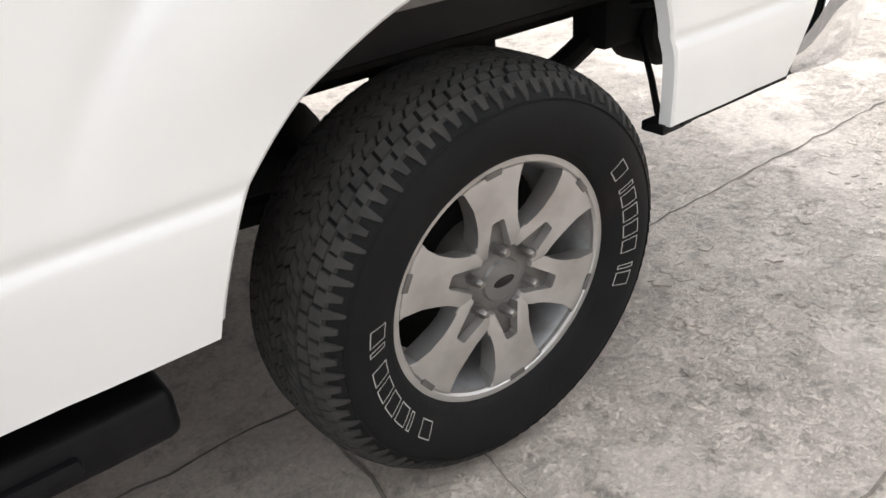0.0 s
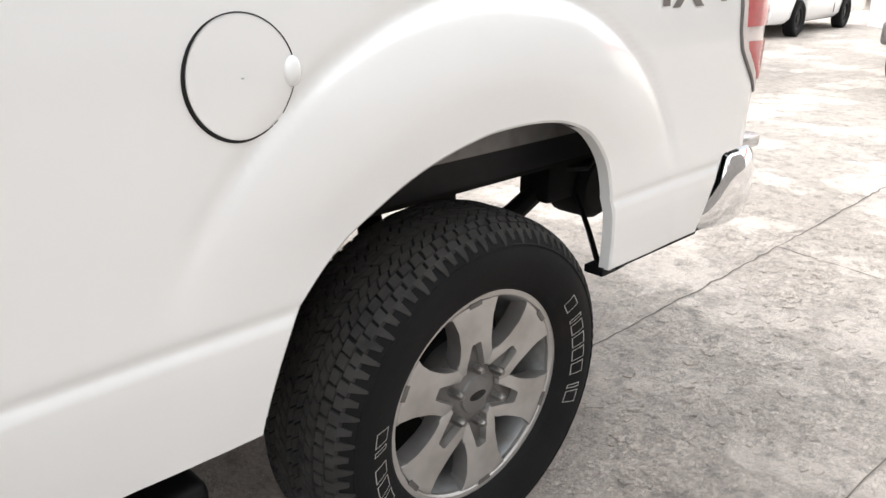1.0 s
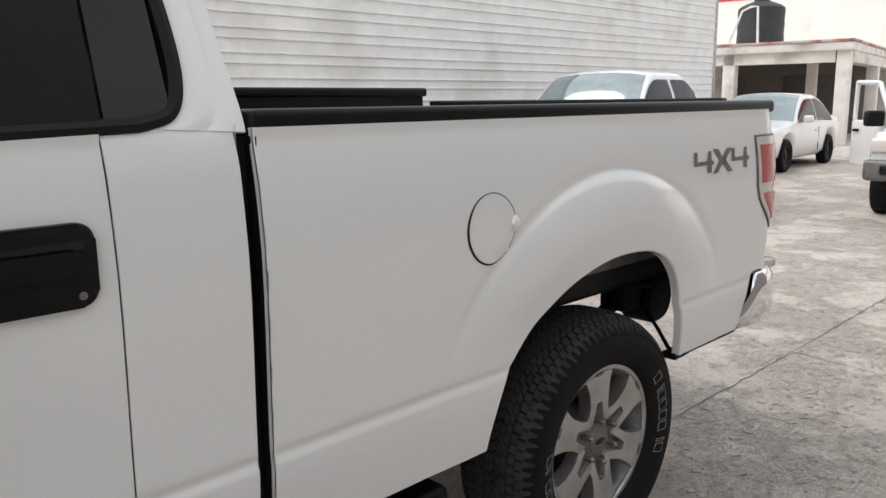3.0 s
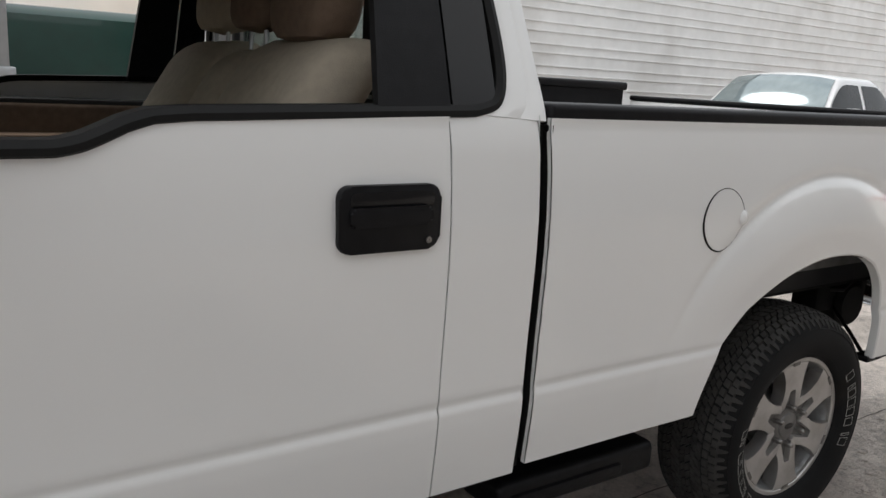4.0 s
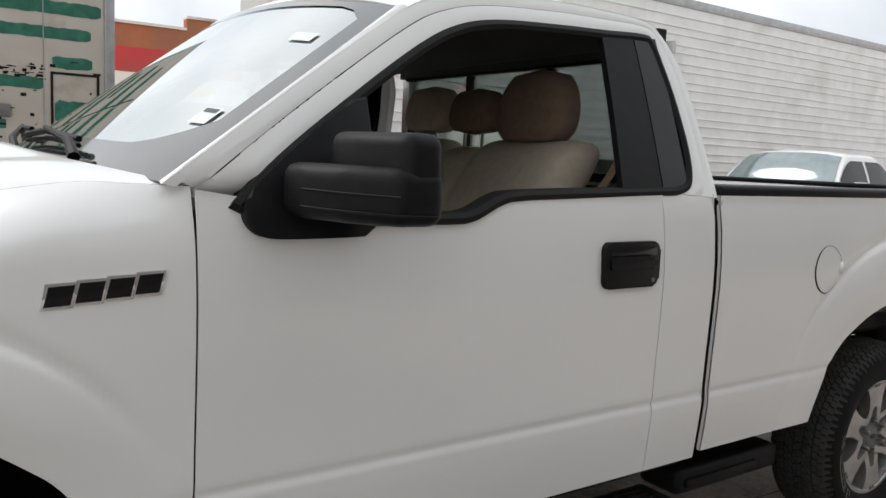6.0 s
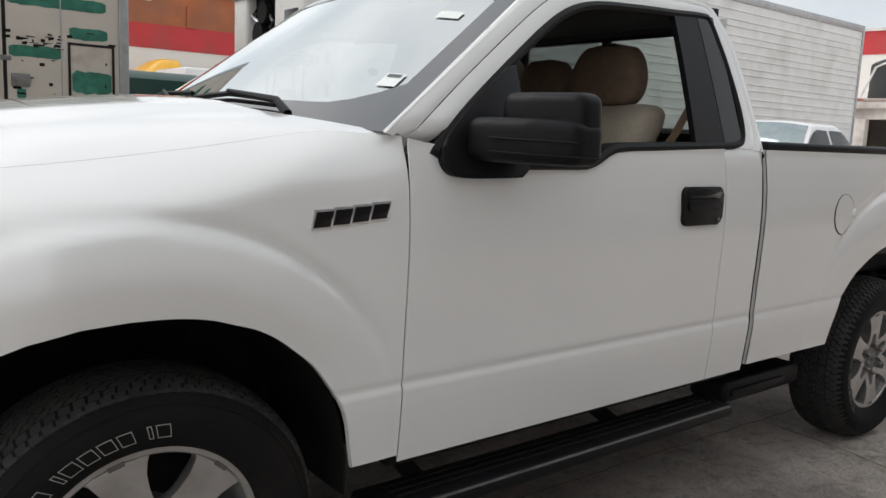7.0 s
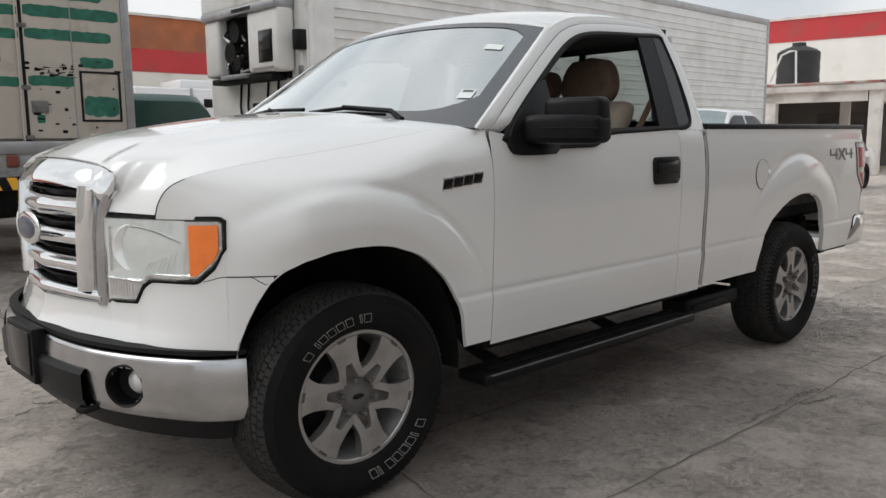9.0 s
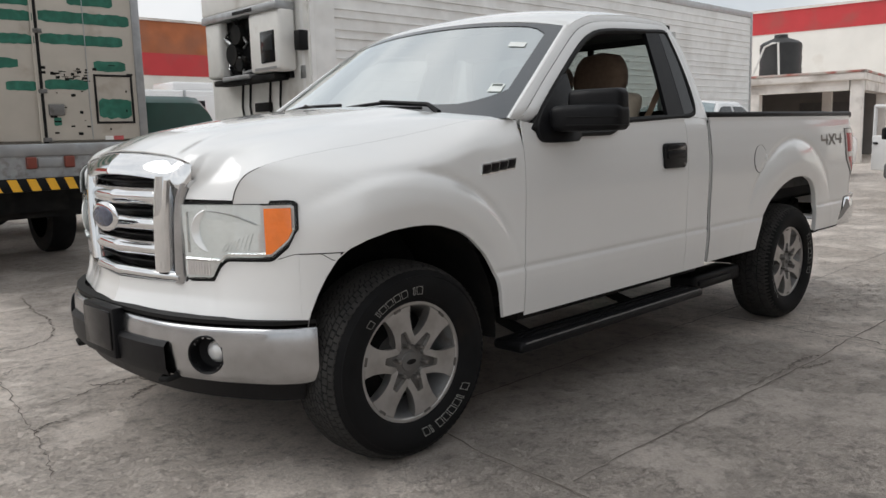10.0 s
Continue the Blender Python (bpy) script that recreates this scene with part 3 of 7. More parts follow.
def decal():
    """Block figures: an open four, a cross, an open four."""
    bm = bmesh.new()
    four = [[(0.0, 0.36), (0.0, 1.0), (0.17, 1.0), (0.17, 0.55), (0.64, 0.55), (0.64, 0.36)], [(0.64, 0.0), (0.64, 0.36), (0.64, 0.55), (0.70, 1.0), (0.86, 1.0), (0.86, 0.0)], [(0.86, 0.36), (0.86, 0.55), (0.98, 0.55), (0.98, 0.36)]]
    ex = [[(0.0, -0.08), (0.34, 0.46), (0.34, 0.54), (0.02, 1.05), (0.30, 1.05), (0.52, 0.66), (0.70, 0.66), (0.72, 0.36), (0.52, 0.36), (0.26, -0.08)], [(0.52, 0.36), (0.52, 0.66), (0.78, 1.05), (1.06, 1.05), (0.72, 0.54), (0.72, 0.46), (1.08, -0.08), (0.80, -0.08)]]
    for polys, x0, k in ((four, 0.422, 0.128), (ex, 0.540, 0.125), (four, 0.668, 0.128)):
        for pl in polys:
            vs = []
            for u, v in pl:
                x, z = x0 + u * k, 1.098 + v * 0.066 + (x0 - 0.42) * 0.01
                vs.append(bm.verts.new((x, -side_w(x, z) - 0.0018, z)))
            bm.faces.new(vs)
    bmesh.ops.triangulate(bm, faces=bm.faces)
    return bm


tpart("drive_decal", decal(), GREYDECAL, truck, "grey 4X4 decal")

# cab side below the belt
GAPF, GAPD, CABR = -2.597, -1.318, -1.098


def belt(x):
    return interp(x, [-2.6, -2.53, -2.0, -1.965, -1.93, -1.895, -1.86, -1.80, -1.2, -1.0], [1.275, 1.212, 1.216, 1.222, 1.236, 1.252, 1.263, 1.268, 1.287, 1.29])


door = group_at("door", 0, 0, 0)
door.parent = truck
door.matrix_basis = TR
DOORTOP = lambda x: belt(x) if x > -2.485 else interp(x, [-2.667, -2.497, -2.485], [1.290, 1.266, 1.262])
bm = side_panel(cols(GAPF + 0.0015, GAPD - 0.0015, 0.03), lambda x: 0.50, DOORTOP)
part("door_skin", solid(bm, 0.004), WHITE, door, "long white door skin with low crease")
part("door_inner", B(GAPF + 0.03, GAPD - 0.02, -0.93, -0.86, 0.52, 1.19, 0.01), GREYIN, door, "dark inner door panel")
far = group_at("door", 0, 0, 0)
far.parent = truck
far.matrix_basis = TR
bm = side_panel(cols(GAPF + 0.0015, GAPD - 0.0015, 0.03), lambda x: 0.50, DOORTOP)
part("door_skin", mirror_y(solid(bm, 0.004)), WHITE, far)
part("door_inner", B(GAPF + 0.03, GAPD - 0.02, 0.84, 0.93, 0.52, 1.215, 0.012), GREYIN, far, "dark inner door panel")
part("armrest", B(-2.35, -1.55, 0.76, 0.86, 0.99, 1.10, 0.02), TANP, far, "tan door armrest")


def corner_w(x, z):
    """The cab corner leans in towards the upper body without a ledge."""
    k = smooth01((z - 1.17) / 0.13)
    return side_w(x, z) * (1 - k) + (0.95 - 0.33 * (z - 1.28) - 0.001) * k


tboth("cab_corner", grid([[(x, -corner_w(x, z), z) for z in sorted(set([z for z in ZL if 0.50 <= z < 1.15] + [1.15 + 0.0125 * i for i in range(13)]))] for x in cols(GAPD + 0.002, CABR, 0.02)]), WHITE, "", 0.004)
tboth("rocker_panel", B(-2.60, CABR - 0.02, -0.925, -0.80, 0.47, 0.55, 0.01), DARK)
tboth("cab_back_edge", grid([[(CABR, -side_w(CABR, z), z), (CABR + 0.003, -side_w(CABR, z) + 0.006, z), (CABR + 0.004, -side_w(CABR, z) + 0.06, z)] for z in np.linspace(0.52, 1.29, 16)]), WHITE)
# black plates behind the panel gaps: the shade in there put into colour
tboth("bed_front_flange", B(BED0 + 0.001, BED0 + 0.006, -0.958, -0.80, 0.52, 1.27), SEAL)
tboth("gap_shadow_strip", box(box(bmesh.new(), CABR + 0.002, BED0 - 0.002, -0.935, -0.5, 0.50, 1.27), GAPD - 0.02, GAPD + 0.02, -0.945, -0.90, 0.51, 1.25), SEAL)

# greenhouse
def gh_y(z, x=0.0):
    """Half width of the cab above the belt."""
    t = z - 1.28
    return 0.95 - 0.33 * t - 0.10 * max(0.0, t) ** 2


OUT = [(-2.667, 1.284), (-2.45, 1.437), (-2.27, 1.563), (-2.08, 1.688), (-1.99, 1.730), (-1.85, 1.765), (-1.6, 1.787), (-1.4, 1.790), (-1.24, 1.783), (-1.175, 1.757), (-1.118, 1.66), (-1.098, 1.53), (-1.086, 1.41), (-1.078, 1.345), (-1.074, 1.305), (-1.074, 1.278)]
INN = [(-2.535, 1.250), (-2.425, 1.348), (-2.265, 1.466), (-2.06, 1.605), (-1.93, 1.672), (-1.80, 1.704), (-1.6, 1.720), (-1.4, 1.730), (-1.255, 1.738), (-1.214, 1.724), (-1.192, 1.64), (-1.176, 1.545), (-1.166, 1.42), (-1.172, 1.345), (-1.196, 1.303), (-1.240, 1.288)]


SO, SI = spline(OUT, 6), spline(INN, 6)


def gh_ring(s0, s1, out=0.0, k0=0, k1=None, bulge=0.0025):
    k1 = k1 or len(SO)
    P = []
    for a, b in zip(SO[k0:k1], SI[k0:k1]):
        row = []
        for s in np.linspace(s0, s1, 6):
            x, z = a + (b - a) * s
            # the foot of the front pillar dives behind fender and door
            foot = 1.1 * max(0.0, 1.302 - z) if x < -2.4 else 0.0
            row.append((x, -gh_y(z) + foot - out - bulge * math.sin(math.pi * (s - s0) / (s1 - s0)), z))
        P.append(row)
    return grid(P)


tboth("cab_frame", gh_ring(0.0, 0.44, 0.0, 1), WHITE, "white cab pillar and roof edge", 0.01)
ND = 6 * 8 + 1
bm = gh_ring(0.462, 1.0, 0.002, 0, ND)
part("door_frame", solid(bm.copy(), 0.015), WHITE, door)
part("door_frame", mirror_y(solid(bm, 0.015)), WHITE, far)
tboth("cab_frame_rear", gh_ring(0.40, 1.0, 0.0, ND - 1), WHITE, "", 0.01)
tboth("door_seal", gh_ring(0.42, 0.48, -0.012, 0, ND, 0.0), SEAL, "", 0.004)
# window surround
def frame_strip(inset, out):
    c = np.array((-1.85, 1.45))
    P = []
    loop = [p for p in SI] + [np.array((x, belt(x))) for x in np.linspace(-1.255, -2.44, 60)] + [np.array((-2.475, 1.222))]
    L = len(loop)
    for i, p in enumerate(loop + [loop[0]]):
        i = i % L
        d = loop[(i + 1) % L] - loop[i - 1]
        nrm = np.array((d[1], -d[0])) / (np.hypot(*d) + 1e-9)
        P.append([(q[0], -gh_y(q[1]) - out + e, q[1]) for q, e in ((p - nrm * 0.004, 0.006), (p, -0.004), (p + nrm * inset * 0.5, -0.008), (p + nrm * inset, 0.0), (p + nrm * inset, 0.05))])
    return grid(P)


tboth("window_seal", frame_strip(0.022, 0.002), SEAL, "black rubber window surround")
# black pillar panels behind the window
def gh_patch(corners, out, n=10):
    (a, b, c, d) = [np.array(p, float) for p in corners]
    P = []
    for s in np.linspace(0, 1, n):
        P.append([(q[0], -gh_y(q[1]) - out, q[1]) for q in [(a + (d - a) * s) * (1 - t) + (b + (c - b) * s) * t for t in np.linspace(0, 1, 6)]])
    return grid(P)


tboth("pillar_panel", gh_patch([(-1.470, 1.29), (-1.312, 1.29), (-1.300, 1.725), (-1.425, 1.722)], 0.004), BLACKP, "black satin pillar panel", 0.02)
tboth("quarter_panel", gh_patch([(-1.306, 1.29), (-1.200, 1.306), (-1.20, 1.73), (-1.294, 1.728)], 0.003), BLACKG, "black quarter panel", 0.02)
# sail panel at the mirror
sail = [tuple(map(float, q)) for q in spline([(-2.26, 1.192), (-2.40, 1.190), (-2.470, 1.193), (-2.498, 1.206), (-2.512, 1.230), (-2.508, 1.256), (-2.490, 1.284), (-2.425, 1.342), (-2.345, 1.402), (-2.250, 1.470)], 3)] + [(-2.215, 1.480), (-2.215, 1.30), (-2.235, 1.21)]
bm = prism(bmesh.new(), sail, 0.90, 0.995, Matrix(((1, 0, 0, 0), (0, 0.0, -1, 0), (0, 1, 0, 0), (0, 0, 0, 1))), 0.006)
for v in bm.verts:
    v.co.y += gh_y(1.20) - gh_y(max(1.20, v.co.z))
tboth("mirror_sail", bm, BLACKP, "black mirror base panel")

# roof
def roof_edge(x):
    pts = SO[12:60]
    return interp(x, [p[0] for p in pts], [p[1] for p in pts])


P = []
for x in list(np.linspace(-2.07, -1.175, 34)):
    ze = roof_edge(x)
    ye = gh_y(ze)
    row = []
    for t in np.linspace(-1, 1, 33):
        a = abs(t)
        fr = 0.10 * (1 - a ** 2.2) * smooth01((-1.55 - x) / 0.5)
        row.append((x - fr, t * (ye + 0.002), ze + 0.058 * (1 - a ** 2.6) + 0.012 * (1 - a ** 8)))
    P.append(row)
tpart("roof", solid(grid(P), 0.012), WHITE, truck, "white cab roof")
tpart("headliner", B(-2.02, -1.18, -0.72, 0.72, 1.715, 1.735, 0.008), GREYIN)
tboth("pillar_trim", T([(-2.45, -0.86, 1.30), (-2.2, -0.80, 1.50), (-2.02, -0.74, 1.66), (-1.9, -0.72, 1.70)], 0.035, 8), GREYIN)
# windscreen
def ws_pt(v, t):
    """v 0 at the cowl, 1 at the roof; t -1 to 1 across."""
    zb, zt = 1.290, 1.70
    xb, xt = -2.645, -2.075
    yb, yt = 0.925, 0.775
    a = abs(t)
    bow = (0.14 * (1 - v) + 0.10 * v) * (1 - a ** 2.0)
    z = zb + (zt - zb) * v + (0.02 * (1 - v) + 0.062 * v) * (1 - a ** 2.4)
    return (xb + (xt - xb) * v - bow, t * (yb + (yt - yb) * v), z)


ws = tpart("windscreen", grid([[ws_pt(v, t) for t in np.linspace(-1, 1, 41)] for v in np.linspace(0, 1, 16)]), GLASS, truck, "laminated windscreen reflecting the sky")
ws.visible_shadow = False


def ws_strip(pairs, out, n=20):
    P = []
    for (v0, t0), (v1, t1) in pairs:
        P.append([tuple(Vector(ws_pt(v0 + (v1 - v0) * s, t0 + (t1 - t0) * s)) + Vector((-out, 0, out * 0.6))) for s in np.linspace(0, 1, 4)])
    return grid(P)


# body-coloured edge between the glass and the door frame
P = []
for v in np.linspace(0.0, 1.0, 24):
    g = ws_pt(v, -1.0)
    xo = float(np.interp(g[2], [p[1] for p in SO[:30]], [p[0] for p in SO[:30]]))
    o = (xo, -gh_y(g[2]) - 0.001, g[2])
    P.append([(g[0] + 0.002, g[1], g[2] - 0.004), (g[0] - 0.004, g[1] - 0.004, g[2] + 0.004), tuple(0.5 * (np.array(g) + np.array(o)) + np.array((-0.004, -0.004, 0.004))), (o[0] + 0.004, o[1], o[2]), (o[0] + 0.03, o[1] + 0.004, o[2] - 0.006)])
tboth("windscreen_pillar", grid(P), WHITE)
# black band printed round the glass
loop_o = [(0.0, t) for t in np.linspace(-1, 1, 30)] + [(v, 1.0) for v in np.linspace(0.05, 0.95, 14)] + [(1.0, t) for t in np.linspace(1, -1, 30)] + [(v, -1.0) for v in np.linspace(0.95, 0.05, 14)]
loop_i = []
for v, t in loop_o:
    tt = max(-0.925, min(0.925, t))
    vv = max(0.13, min(0.96, v))
    if abs(tt) > 0.68 and vv < 0.30:
        vv = max(vv, 0.13 + 0.15 * ((abs(tt) - 0.68) / 0.245) ** 2)
    if abs(tt) > 0.80 and vv > 0.85:
        vv = min(vv, 0.96 - 0.07 * ((abs(tt) - 0.80) / 0.125) ** 2)
    loop_i.append((vv, tt))
tpart("windscreen_band", ws_strip(list(zip(loop_o, loop_i)) + [(loop_o[0], loop_i[0])], 0.003), WSBAND, truck, "black printed glass border")
bm = ws_strip([((0.255, t), (0.335, t)) for t in np.linspace(-0.895, -0.825, 4)], 0.0035)
tpart("registration_sticker", bm, PAPER, truck, "white paper sticker on the glass")
tpart("sticker_print", ws_strip([((0.31, t), (0.328, t)) for t in np.linspace(-0.885, -0.835, 4)], 0.005), INK)
tpart("glass_sticker", ws_strip([((0.73, t), (0.78, t)) for t in np.linspace(-0.86, -0.76, 4)], 0.0035), PAPER)
# rear glass and its posts
bm = bmesh.new()
box(bm, -1.085, -1.075, -0.80, 0.80, 1.28, 1.33)
for s in (-1, 1):
    box(bm, -1.10, -1.088, s * 0.72 - 0.05, s * 0.72 + 0.05, 1.31, 1.74)
tpart("cab_back_wall", box(bm, -1.10, -1.08, -0.90, 0.90, 0.6, 1.30), WHITE)
gb = tpart("rear_glass", B(-1.112, -1.106, -0.70, 0.70, 1.31, 1.72), GLASSB, truck, "rear sliding window")
gb.visible_shadow = False
for y in (-0.24, 0.24):
    tpart("rear_glass_post", B(-1.116, -1.10, y - 0.018, y + 0.018, 1.31, 1.72), SEAL)
tpart("rear_header", B(-1.135, -1.10, -0.74, 0.74, 1.70, 1.775), SEAL)
tpart("rear_glass_seal", box(box(bmesh.new(), -1.12, -1.10, -0.72, 0.72, 1.30, 1.33), -1.13, -1.105, -0.70, 0.70, 1.69, 1.72), SEAL)

# door handle
def rounded(x0, x1, z0, z1, r, n=5):
    """Outline of a rectangle with round corners."""
    out = []
    for cx, cz, a0 in ((x1 - r, z0 + r, -90), (x1 - r, z1 - r, 0), (x0 + r, z1 - r, 90), (x0 + r, z0 + r, 180)):
        out += [(cx + r * math.cos(radians(a0 + 90 * k / n)), cz + r * math.sin(radians(a0 + 90 * k / n))) for k in range(n + 1)]
    return out


part("handle_bezel", prism(bmesh.new(), rounded(-1.562, -1.350, 1.040, 1.162, 0.024), 0.960, 0.990, SIDEF, 0.006), BLACKP, door, "black handle bezel")
part("handle_recess", prism(bmesh.new(), rounded(-1.540, -1.366, 1.122, 1.150, 0.010), 0.970, 0.9915, SIDEF, 0.001), BLACKG, door)
part("handle", prism(bmesh.new(), rounded(-1.543, -1.372, 1.088, 1.124, 0.010), 0.980, 0.998, SIDEF, 0.007), BLACKP, door, "black pull handle")
bm = bmesh.new()
lathe(bm, [(0.001, 0.9925), (0.006, 0.9925), (0.007, 0.985)], 16)
bm.transform(Matrix.Translation((-1.375, 0, 1.058)))
part("key_lock", bm, NUT, door)

# front plan curve, from the door gap round to the nose
PLAN = spline([(-2.598, 0.0), (-3.0, 0.0), (-3.28, 0.0), (-3.42, 0.022), (-3.53, 0.078), (-3.625, 0.165), (-3.72, 0.29), (-3.788, 0.45), (-3.825, 0.66), (-3.832, 0.97)], 10)
PLX, PLD = np.array([p[0] for p in PLAN]), np.array([p[1] for p in PLAN])
ARC = np.concatenate([[0], np.cumsum(np.hypot(np.diff(PLX), np.diff(PLD)))])
UEND = float(ARC[-1])


def plan(u, off=0.0):
    """Place and outward normal on the plan curve at arc length u, half width measured from 0.97."""
    u = min(max(u, 0.0), UEND)
    x, d = float(np.interp(u, ARC, PLX)), float(np.interp(u, ARC, PLD))
    e = 0.02
    x2, d2 = float(np.interp(min(u + e, UEND), ARC, PLX)), float(np.interp(min(u + e, UEND), ARC, PLD))
    x1, d1 = float(np.interp(max(u - e, 0), ARC, PLX)), float(np.interp(max(u - e, 0), ARC, PLD))
    tx, td = x2 - x1, d2 - d1
    L = math.hypot(tx, td)
    nx, ny = td / L, -tx / L
    return (x - nx * off, 0.97 - d + ny * off, nx, ny)


def u_at_x(x):
    return float(np.interp(-x, -PLX, ARC))


def u_at_y(y):
    return float(np.interp(0.97 - y, PLD, ARC))


def taper(x, y):
    """The nose draws in towards the grille: a place (x, half width y) moved to its final one."""
    g = smooth01((0.87 - y) / 0.37) * smooth01((-3.15 - x) / 0.40)
    return x + 0.036 * g * min(1.0, y / 0.40), y * (1 - 0.17 * g)


def nose_pt(u, z, out=0.0):
    x, y, nx, ny = plan(u)
    k = 1.0 - smooth01((u - 0.75) / 0.35)
    w = (interp(z, WZ, WY) - 0.97) * (0.3 + 0.7 * k) + flare(x, z, FRONT, 0.033) * k + out
    w -= 0.10 * (1 - k) * max(0.0, z - 0.95) ** 1.3
    x, y = taper(x - nx * w, y + ny * w)
    return (x, -y, z)


# hood edge and hood
HE = [(-2.597, 0.930, 1.287), (-2.70, 0.897, 1.287), (-2.80, 0.862, 1.285), (-3.03, 0.830, 1.246), (-3.25, 0.806, 1.214), (-3.43, 0.795, 1.192), (-3.61, 0.776, 1.161), (-3.685, 0.746, 1.130), (-3.713, 0.724, 1.085), (-3.722, 0.712, 1.036)]


HEQ = spline(HE, 8)


def hood_line(s):
    """Edge of the hood before the taper, s 0 at the cowl, 1 at the lamp."""
    i = s * (len(HEQ) - 1)
    k = min(int(i), len(HEQ) - 2)
    return HEQ[k] + (HEQ[k + 1] - HEQ[k]) * (i - k)


def hood_edge(s):
    x, y, z = (float(v) for v in hood_line(s))
    return (*taper(x, y), z)


UH = u_at_y(0.712)
TIP = u_at_x(-3.585)


def fender():
    P = []
    us = sorted(set([round(TIP - 0.0005, 4), round(TIP + 0.0005, 4)] + [round(v, 4) for v in np.linspace(0.0015, UH, 110)] + [round(-2.598 - float(q[0]) + e, 4) for q in FCURVE for e in (-0.0006, 0.0006)] + [round(0.637 + d, 4) for d in np.linspace(0.0, 0.3, 20)]))
    for u in us:
        x = plan(u)[0]
        h = hood_edge(u / UH)
        zt = float(h[2])
        kn = max(1.0 - smooth01(u / 0.55), smooth01((u - TIP + 0.25) / 0.2))
        wd = 0.112 + 0.038 * kn
        low = 0.518 if x > -3.2 else 0.868
        if u > TIP:
            low = 1.031
        bot = min(arch_f(u, low), zt) if low < 0.9 else min(low, zt)
        row = []
        for z in ZL + [1.5]:
            z = min(max(z, bot), zt)
            p = Vector(nose_pt(u, z))
            t = min(1.0, max(0.0, (z - (zt - wd)) / wd))
            q = Vector((h[0], -h[1], z))
            b = t ** (2.2 + 0.4 * kn)
            row.append(tuple(Vector((p.x + (q.x - p.x) * b, p.y + (q.y - p.y) * b, z))))
        P.append(row)
    return grid(P)


tboth("front_fender", fender(), WHITE, "white front fender with flared arch", 0.004, 75)


def hood():
    """A sheet between cowl, nose and the two side edges."""
    P = []
    e1 = hood_line(1.0)
    half = np.concatenate([np.linspace(0, 0.74, 30), np.linspace(0.75, 0.82, 15), np.linspace(0.835, 1, 12)])
    across = np.concatenate([-half[:0:-1], half])
    for s in np.concatenate([np.linspace(0, 0.8, 30), np.linspace(0.815, 0.95, 14), np.linspace(0.955, 1, 26)]):
        e = hood_line(s)
        row = []
        for t in across:
            a = abs(t)
            xc = -2.655 - 0.25 * (1 - a ** 2) + 0.058 * a ** 7
            yf = a * 0.712
            xf = plan(u_at_y(yf))[0] + 0.042 - 0.038 * smooth01((yf - 0.36) / 0.21)
            zf = interp(yf, [0.0, 0.2, 0.35, 0.485, 0.540, 0.556, 0.570, 0.712], [1.214, 1.208, 1.195, 1.178, 1.166, 1.150, 1.042, 1.040])
            pw = 14 + 30 * smooth01((yf - 0.38) / 0.15) * (1 - 0.9 * smooth01((yf - 0.565) / 0.05))
            b = a ** 7
            x = xc + (xf - xc) * s
            x += b * (float(e[0]) - (-2.597 + (float(e1[0]) + 2.597) * s))
            zl = 1.295 + 0.060 * (1 - a ** 2.2) * (1 - 0.5 * s) - 0.088 * s ** 1.4
            zl += 0.015 * smooth01((0.72 - a) / 0.20) * smooth01((1 - s) / 0.2) * smooth01(s / 0.05 + 0.3)
            z = zl + (zf - zl) * s ** pw
            zb = 1.295 - 0.088 * s ** 1.4
            zb = zb + (1.036 - zb) * s ** pw
            z += b * (float(e[2]) - zb)
            yy = a * float(e[1])
            # the corner beside the grille cap slants in towards the lamp
            pull = 0.075 * smooth01((1.155 - z) / 0.10) * max(0.0, min(1.0, 1 - (yf - 0.57) / 0.14)) if yf > 0.54 else 0.0
            x += plan(u_at_y(yy - pull))[0] - plan(u_at_y(yy))[0]
            x, yy = taper(x, yy - pull)
            row.append((x, math.copysign(yy, t), z))
        P.append(row)
    return grid(P)


tpart("hood", solid(hood(), 0.006), WHITE, truck, "white sculpted hood")
tboth("hood_gap", T([(float(hood_edge(s)[0]), -float(hood_edge(s)[1]) + 0.001, float(hood_edge(s)[2]) - 0.0015) for s in np.linspace(0.0, 1, 40)], 0.0019, 6), SEAL)
# cowl: black panel with slats between hood and glass
def cowl_pt(t, q, up=0.0):
    a = abs(t)
    f = np.array((-2.650 - 0.25 * (1 - a ** 2), t * 0.90, 1.279 + 0.060 * (1 - a ** 2.2)))
    g = np.array(ws_pt(0.03, t))
    p = f + (g - f) * q
    return (float(p[0]), float(p[1]), float(p[2]) - 0.006 * math.sin(math.pi * q) + up)


tpart("cowl_panel", solid(grid([[cowl_pt(t, q) for q in (0.0, 0.3, 0.6, 1.0)] for t in np.linspace(-0.96, 0.96, 41)]), 0.004), BLACKP, truck, "black slatted cowl panel")
for q in (0.18, 0.34, 0.50, 0.66, 0.82):
    tpart("cowl_slat", T([cowl_pt(t, q, 0.004) for t in np.linspace(-0.72, 0.72, 24)], 0.0055, 6), ALLOYG)
